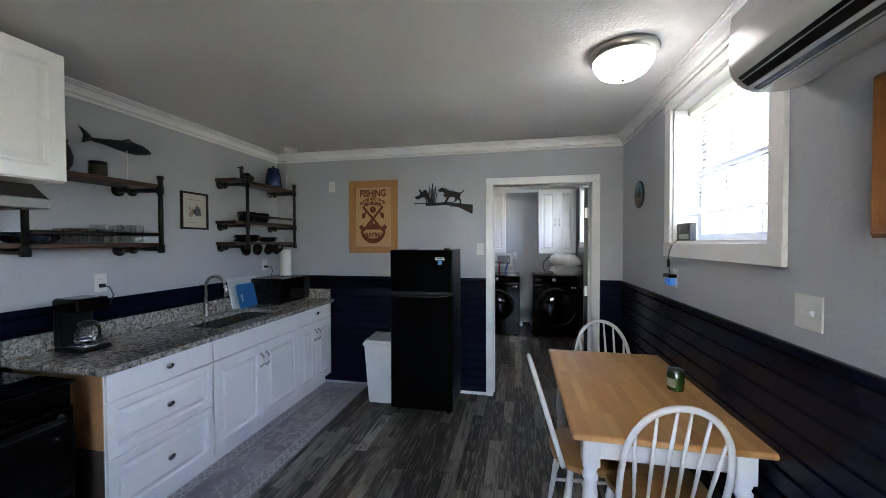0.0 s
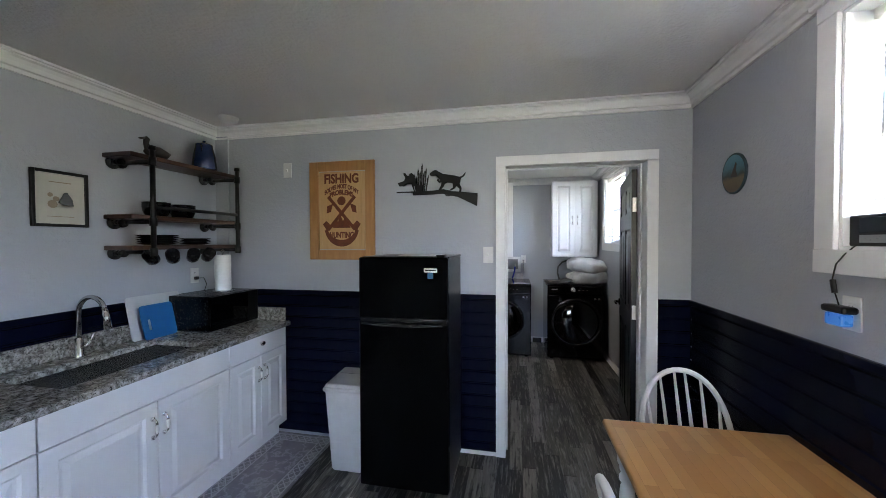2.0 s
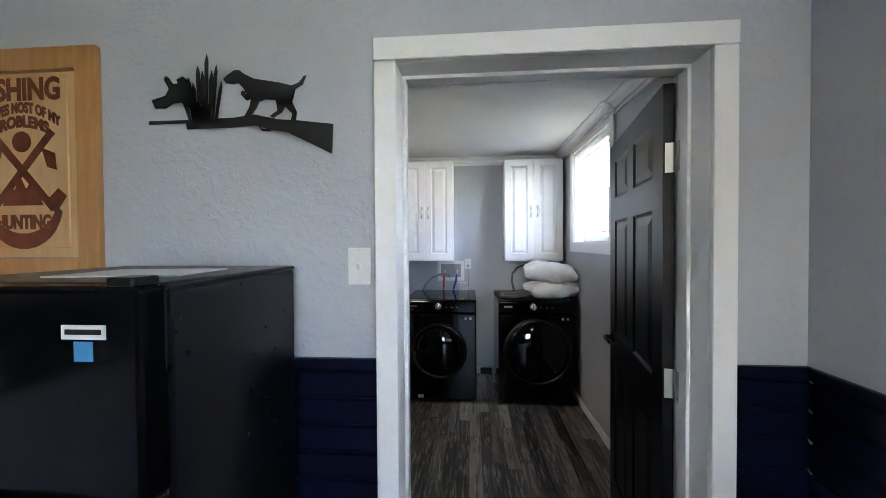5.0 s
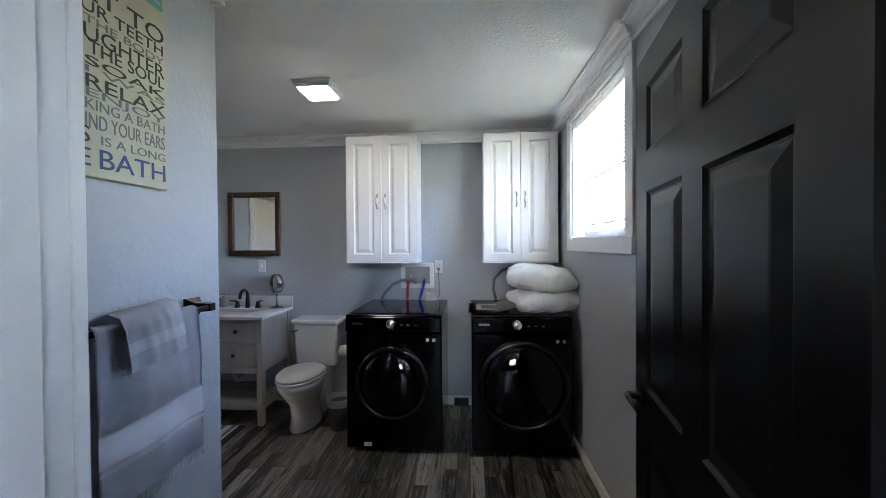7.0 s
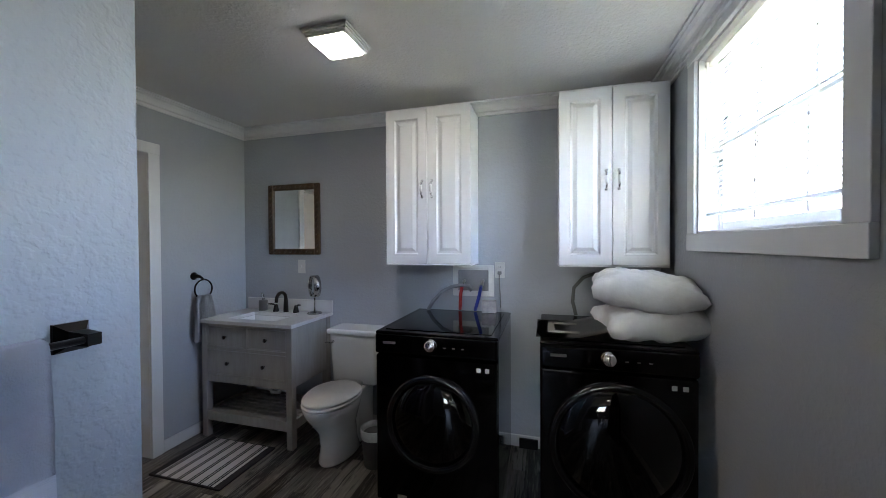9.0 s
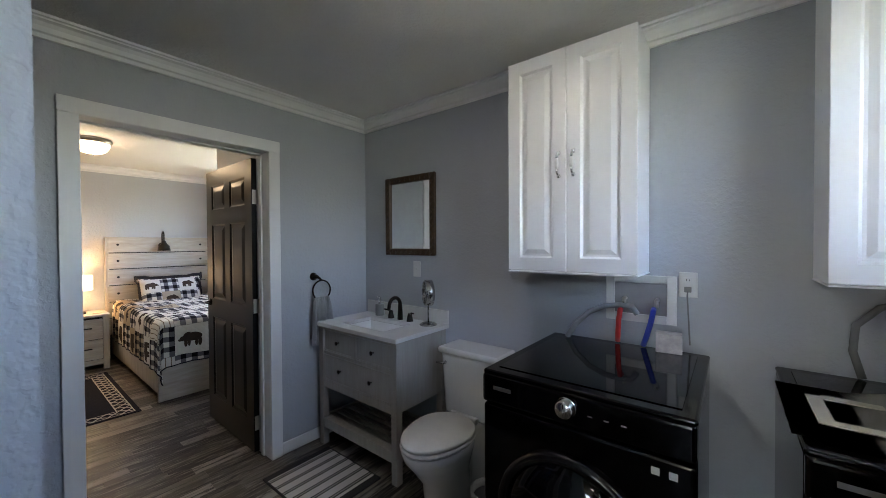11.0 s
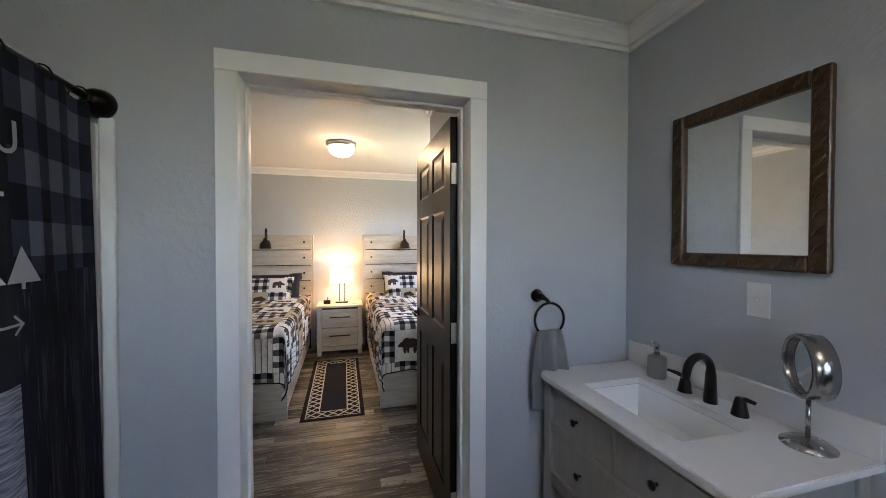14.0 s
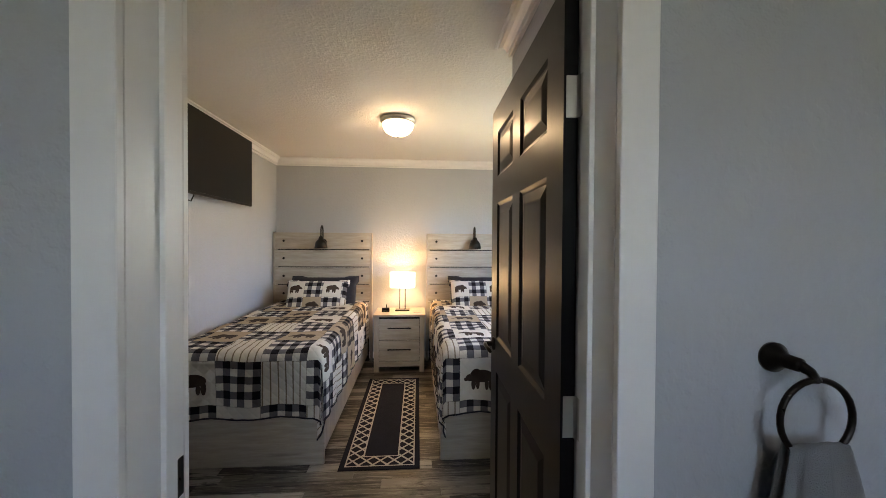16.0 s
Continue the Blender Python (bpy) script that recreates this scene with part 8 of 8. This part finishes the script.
def drape(w, l, hang_side, hang_foot, seed):
    """A quilt over a mattress: local x across (centre 0), y from the head (0) to the foot (l), z = 0 at the top."""
    out = bmesh.new()
    uvl = out.loops.layers.uv.new("cloth")
    R = 0.07

    def fall(d):
        """Sideways reach and drop after d metres past the edge."""
        if d <= 0:
            return 0.0, 0.0
        a = min(d / R, math.pi / 2)
        return R * math.sin(a), R * (1 - math.cos(a)) + max(0.0, d - R * math.pi / 2)

    us = [(-w / 2 - hang_side) + (w + 2 * hang_side) * i / 72 for i in range(73)]
    vs = [0.0 + (l + hang_foot) * j / 90 for j in range(91)]
    g = []
    for u in us:
        col = []
        for v in vs:
            eu, ev = abs(u) - (w / 2 - R), v - (l - R)
            hx, dz1 = fall(eu)
            hy, dz2 = fall(ev)
            x = math.copysign(min(abs(u), w / 2 - R) + hx, u)
            y = min(v, l - R) + hy
            z = -max(dz1, dz2) if min(dz1, dz2) < 0.02 else -(max(dz1, dz2) + 0.62 * min(dz1, dz2))
            if dz1 > 0.05 and dz2 > 0.05:
                k = min(dz1, dz2)
                x -= math.copysign(0.20 * k, u)
                y -= 0.25 * k
            wave = 0.018 * math.sin(v * 16 + seed) * min(1, dz1 * 4)
            wave2 = 0.020 * math.sin(u * 15 + seed * 2) * min(1, dz2 * 4)
            n = noise.noise(Vector((u * 4 + seed, v * 4, 0)))
            col.append((out.verts.new((x + math.copysign(wave, u) * (1 if dz1 > 0 else 0), y + wave2, z + 0.014 * n + 0.006 * noise.noise(Vector((u * 14, v * 14, seed))))), u, v))
        g.append(col)
    for i in range(72):
        for j in range(90):
            q = [g[i][j], g[i + 1][j], g[i + 1][j + 1], g[i][j + 1]]
            f = out.faces.new([e[0] for e in q])
            for lp, e in zip(f.loops, q):
                lp[uvl].uv = (e[1] + 5, e[2] + 5)
    return out


def with_uv(bm, off=0.0):
    uvl = bm.loops.layers.uv.new("cloth")
    for f in bm.faces:
        for lp in f.loops:
            lp[uvl].uv = (lp.vert.co.x + 5 + off, lp.vert.co.y + 5)
    return bm


def bed(yc, k, label):
    """A single bed with its head on the west wall; local x runs to the foot."""
    th = thing("bed", label, "bed", (-6.265, yc, 0), group="twin beds")
    L, W = 2.195, 1.05
    hw, top = 0.567, 1.585
    for i in range(6):
        z1 = top - i * 0.212
        z0 = z1 - 0.200
        pl_ = part("headboard_plank", box(0.095, 0.125, -hw, hw, z0, z1, 0.003, 1), WHITEWASH, th, "whitewashed plank")
        for s in (-1, 1):
            b = lathe([(0.014, 0.0), (0.014, 0.003), (0.008, 0.006), (0.0, 0.006)], 12)
            part("bolt", turned(b, pose(0.125, s * (hw - 0.10), (z0 + z1) / 2, 0, 90, 0)), BLACKIRON, pl_, "black round bolt head", True)
    # Near-black backing paints in the shade between the planks
    part("headboard_back", box(0.060, 0.0945, -hw + 0.02, hw - 0.02, 0.0, top - 0.01), mat("headboard_gap_shade", (0.02, 0.018, 0.016), 0.7), th)
    for s in (-1, 1):
        part("headboard_post", box(0.045, 0.127, s * hw - (0.0 if s < 0 else -0.001), s * (hw + 0.022), 0.0, top, 0.003, 1), WHITEWASH_Z, th)
        part("side_rail", box(0.127, L - 0.03, s * (W / 2) - 0.0125, s * (W / 2) + 0.0125, 0.08, 0.36, 0.003, 1), WHITEWASH_Z, th)
    part("footboard", box(L - 0.03, L, -W / 2 - 0.014, W / 2 + 0.014, 0.0, 0.40, 0.004, 1), WHITEWASH, th, "whitewashed footboard")
    part("mattress", box(0.135, L - 0.05, -W / 2 + 0.03, W / 2 - 0.03, 0.30, 0.735, 0.06, 3), PILLOWCASE, th)
    qm = drape(W + 0.02, L - 0.10, 0.44, 0.40, 1.3 + 2 * k)
    turned(qm, Matrix.Translation((0.14, 0, 0.765)) @ pose(0, 0, 0, 0, 0, -90) @ Matrix.Translation((0, 0, 0)))
    qm.verts.ensure_lookup_table()
    hem = [qm.verts[j].co.copy() for j in range(0, 91, 2)] + [qm.verts[i * 91 + 90].co.copy() for i in range(2, 72, 2)] + [qm.verts[72 * 91 + j].co.copy() for j in range(90, -1, -2)]
    qt = thing("quilt", "black, tan and cream patchwork quilt spread over the bed", "quilt", (-6.265, yc, 0), group="quilts")
    part("patchwork_top", qm, QUILT[k], qt, "", True)
    part("binding", tube([tuple(p) for p in hem], 0.006, 6), BLACKCASE, qt, "black edge binding", True)
    b = with_uv(cushion(0.70, 0.46, 0.15, 20, 2.8, 5 + k), 0.13)
    solo("pillow", turned(b, pose(0, 0, 0, 62, 0, 90)), PLAIDCASE, "check and tan patchwork pillow propped on the headboard", "pillow", (-5.85, yc + 0.02, 1.005 - 0.21), 0, "bed pillows", smooth=True)
    b = cushion(0.78, 0.50, 0.13, 20, 3.2, 9 + k)
    solo("pillow", turned(b, pose(0, 0, 0, 70, 0, 90)), BLACKCASE, "black pillow standing against the headboard", "pillow", (-6.02, yc + 0.06, 1.03 - 0.22), 0, "bed pillows", smooth=True)
    sc_ = thing("wall_sconce", "black barn-style reading lamp on the headboard", "wall lamp", (-6.138, yc, 1.44), group="reading lamps")
    part("back_plate", turned(lathe([(0.0, 0.0), (0.045, 0.0), (0.042, 0.012), (0.0, 0.014)], 20), pose(0, 0, 0.03, 0, 90, 0)), BLACKIRON, sc_, "", True)
    part("arm", tube([(0.01, 0, 0.06)] + [(0.055 - 0.045 * math.cos(radians(a)), 0, 0.17 + 0.055 * math.sin(radians(a))) for a in range(0, 181, 20)] + [(0.10, 0, 0.09)], 0.008, 8), BLACKIRON, sc_, "", True)
    part("shade", lathe([(0.012, 0.10), (0.022, 0.095), (0.030, 0.065), (0.062, 0.03), (0.075, -0.04), (0.072, -0.04), (0.058, 0.028), (0.0, 0.06)], 22, (0.10, 0, 0)), BLACKIRON, sc_, "", True)
    return th


bed(4.325, 0, "whitewashed plank twin bed against the wall, made up")
bed(6.170, 1, "whitewashed plank twin bed beyond the door, made up")

ns = thing("nightstand", "whitewashed two-drawer nightstand with black bar pulls", "nightstand", (-5.985, 5.268, 0))
nw, nd, nh = 0.57, 0.44, 0.655
part("top", box(-nd / 2 - 0.01, nd / 2 + 0.012, -nw / 2 - 0.008, nw / 2 + 0.008, nh - 0.028, nh, 0.003, 1), WHITEWASH, ns)
for sy in (-1, 1):
    part("side", box(-nd / 2, nd / 2 - 0.03, sy * (nw / 2 - 0.02) - 0.012, sy * (nw / 2 - 0.02) + 0.012, 0.05, nh - 0.028), WHITEWASH_Z, ns)
    for x0, x1 in ((nd / 2 - 0.03, nd / 2), (-nd / 2, -nd / 2 + 0.03)):
        part("leg", box(x0, x1, sy * (nw / 2) - (0.055 if sy > 0 else 0), sy * (nw / 2) + (0.055 if sy < 0 else 0), 0.0, nh - 0.0285, 0.002, 1), WHITEWASH_Z, ns)
part("back", box(-nd / 2, -nd / 2 + 0.012, -nw / 2 + 0.03, nw / 2 - 0.03, 0.06, nh - 0.028), WHITEWASH, ns)
part("bottom_rail", box(nd / 2 - 0.028, nd / 2 - 0.004, -nw / 2 + 0.055, nw / 2 - 0.055, 0.06, 0.115, 0.002, 1), WHITEWASH, ns)
for z0, z1 in ((0.122, 0.355), (0.362, 0.600)):
    d = part("drawer", box(nd / 2 - 0.026, nd / 2 - 0.008, -nw / 2 + 0.058, nw / 2 - 0.058, z0, z1, 0.003, 1), WHITEWASH, ns)
    zc = (z0 + z1) / 2 + 0.02
    h = tube([(nd / 2 + 0.018, -0.12, zc), (nd / 2 + 0.018, 0.12, zc)], 0.007, 8)
    for s in (-1, 1):
        tube([(nd / 2 - 0.008, s * 0.10, zc), (nd / 2 + 0.018, s * 0.10, zc)], 0.006, 8, h)
        lathe([(0.0, -0.008), (0.012, -0.006), (0.012, 0.006), (0.0, 0.008)], 10, (nd / 2 + 0.018, s * 0.12, zc), h)
    part("handle", h, BLACKIRON, d, "black iron bar pull", True)
# Black sheet added as the shade in the gaps round the drawers
part("gap_shade_panel", box(nd / 2 - 0.03, nd / 2 - 0.027, -nw / 2 + 0.05, nw / 2 - 0.05, 0.10, nh - 0.03), BLACKPLASTIC, ns)

tlp = thing("table_lamp", "table lamp with a lit drum shade on two dark rods", "lamp", (-6.0, 5.293, nh + 0.0005))
part("base", box(-0.05, 0.05, -0.085, 0.085, 0.0, 0.018, 0.004, 1), BRONZE, tlp)
for s in (-1, 1):
    part("rod", tube([(0, s * 0.032, 0.015), (0, s * 0.032, 0.34)], 0.005, 8), BRONZE, tlp)
part("cross_bar", tube([(0, -0.035, 0.335), (0, 0.035, 0.335)], 0.005, 8), BRONZE, tlp)
m, nt, b = tree("lit_linen_shade")
b.inputs["Base Color"].default_value = (0.75, 0.68, 0.55, 1)
b.inputs["Roughness"].default_value = 0.9
b.inputs["Emission Color"].default_value = (1.0, 0.66, 0.34, 1)
b.inputs["Emission Strength"].default_value = LAMP_TABLE * 0.30
bump(nt, b, noise_tex(nt, coords(nt, (1, 1, 8)), 220, 2), 0.3, 0.001)
part("shade", lathe([(0.150, 0.285), (0.150, 0.455), (0.147, 0.455), (0.147, 0.285), (0.150, 0.285)], 36), m, tlp, "lit cream drum shade", True)
bulb = bmesh.new()
bmesh.ops.create_uvsphere(bulb, u_segments=16, v_segments=10, radius=0.035, matrix=Matrix.Translation((0, 0, 0.385)))
part("bulb", bulb, lamp_glass("lit_bulb", (1.0, 0.62, 0.28), LAMP_TABLE * 12), tlp, "glowing bulb", True)
ac2 = thing("alarm_clock", "small black clock on the nightstand", "clock", (-5.93, 5.10, nh + 0.0005), 90)
part("case", box(-0.045, 0.045, -0.02, 0.02, 0.0, 0.05, 0.006, 2), BLACKPLASTIC, ac2)
part("screen", box(-0.035, 0.035, -0.021, -0.02, 0.012, 0.04), DARKGLASS, ac2)
part("antenna", tube([(0.01, 0, 0.05), (0.01, 0.0, 0.09)], 0.006, 8), BLACKPLASTIC, ac2)
solo("coaster", lathe([(0.0, 0.0), (0.045, 0.0), (0.046, 0.004), (0.0, 0.006)], 22), mat("pale_dish", (0.5, 0.46, 0.38), 0.5), "small pale dish on the nightstand", "dish", (-5.90, 5.47, nh + 0.0005), smooth=True)

lattice_rug("bedroom_rug", 0.525, 1.575, (0.020, 0.022, 0.034), (0.52, 0.50, 0.47), 0.115, 0.105, "navy bedside rug with a white trellis border", "rug", (-4.775, 5.23, 0.0005), 90, False, 0.035, 0.092)

tv = thing("television", "black flat-screen television on a wall arm", "television", (-4.76, SY0, 2.13))
part("screen_body", box(-0.56, 0.56, 0.105, 0.135, -0.32, 0.31, 0.006, 2), BLACKPLASTIC, tv)
part("screen", box(-0.548, 0.548, 0.1352, 0.137, -0.302, 0.30), mat("tv_panel", (0.002, 0.002, 0.002), 0.30, rvar=0.03, spec=0.2), tv, "dark switched-off screen")
part("wall_mount", box(-0.15, 0.15, 0.001, 0.10, -0.12, 0.12, 0.01, 1), BLACKIRON, tv)
part("cable", tube([(0.30, 0.10, -0.32), (0.32, 0.09, -0.37), (0.36, 0.08, -0.36), (0.38, 0.09, -0.31)], 0.005, 6), BLACKPLASTIC, tv, "", True)

# ---------------------------------------------------------------- floor strips
floor_ob = structure("floor", box(SX0, 1.0, KY0, BY1 + 0.2, -0.12, -0.0065), SUBFLOOR, "wood-look grey-brown strip flooring through all rooms", "floor")
LENGTHS = (0.42, 0.55, 0.68, 0.80, 0.95, 1.10)
STRIP = 0.088
strip_meshes = {}


def strip_mesh(length):
    me = bpy.data.meshes.new("plank")
    b = bmesh.new()
    w2, l2 = STRIP / 2 - 0.0007, length / 2 - 0.0007
    lo = [b.verts.new((x, y, -0.0065)) for x, y in ((-w2, -l2), (w2, -l2), (w2, l2), (-w2, l2))]
    mi = [b.verts.new((x, y, -0.0010)) for x, y in ((-w2, -l2), (w2, -l2), (w2, l2), (-w2, l2))]
    hi = [b.verts.new((x, y, 0.0)) for x, y in ((-w2 + 0.001, -l2 + 0.001), (w2 - 0.001, -l2 + 0.001), (w2 - 0.001, l2 - 0.001), (-w2 + 0.001, l2 - 0.001))]
    for p, q in ((lo, mi), (mi, hi)):
        for i in range(4):
            b.faces.new((p[i], p[(i + 1) % 4], q[(i + 1) % 4], q[i]))
    b.faces.new(hi)
    b.to_mesh(me)
    b.free()
    me.materials.append(FLOOR_A)
    return me


def near_walk(x, y):
    """The stretches of floor that are passed closest and lie open to view."""
    return (-1.6 < x < 0.3 and 1.3 < y < 5.7) or (-3.9 < x < -2.2 and 4.9 < y < 5.9)


rng = random.Random(5)
far_verts, far_faces, near_count = [], [], 0
x = SX0 + STRIP / 2
while x < 1.0:
    y0, y1 = (SY0, SY1) if x < SX1 else ((KY0, BY1))
    if x < KX0 and x > SX1:
        y0 = SY0
    y = y0 - rng.random() * 0.8
    while y < y1:
        length = rng.choice(LENGTHS)
        cy = y + length / 2
        if cy + length / 2 > y0:
            if near_walk(x, cy) and near_count < 300:
                near_count += 1
                if length not in strip_meshes:
                    strip_meshes[length] = strip_mesh(length)
                ob = new("plank", strip_meshes[length])
                ob.parent = floor_ob
                ob.location = (x, cy, 0)
            else:
                a, b_, c, d_ = x - STRIP / 2 + 0.0008, x + STRIP / 2 - 0.0008, max(y0, y) + 0.0008, min(y1, y + length) - 0.0008
                if d_ > c:
                    k = len(far_verts)
                    far_verts += [(a, c, -0.0065), (b_, c, -0.0065), (b_, d_, -0.0065), (a, d_, -0.0065), (a, c, 0.0), (b_, c, 0.0), (b_, d_, 0.0), (a, d_, 0.0)]
                    far_faces += [(k + 4, k + 5, k + 6, k + 7), (k, k + 1, k + 5, k + 4), (k + 1, k + 2, k + 6, k + 5), (k + 2, k + 3, k + 7, k + 6), (k + 3, k, k + 4, k + 7)]
        y += length
    x += STRIP
far_me = bpy.data.meshes.new("far_planks")
far_me.from_pydata(far_verts, [], far_faces)
far_me.materials.append(FLOOR_B)
far_ob = new("far_planks", far_me)
far_ob.parent = floor_ob
tagged(far_ob, kind="stuff")
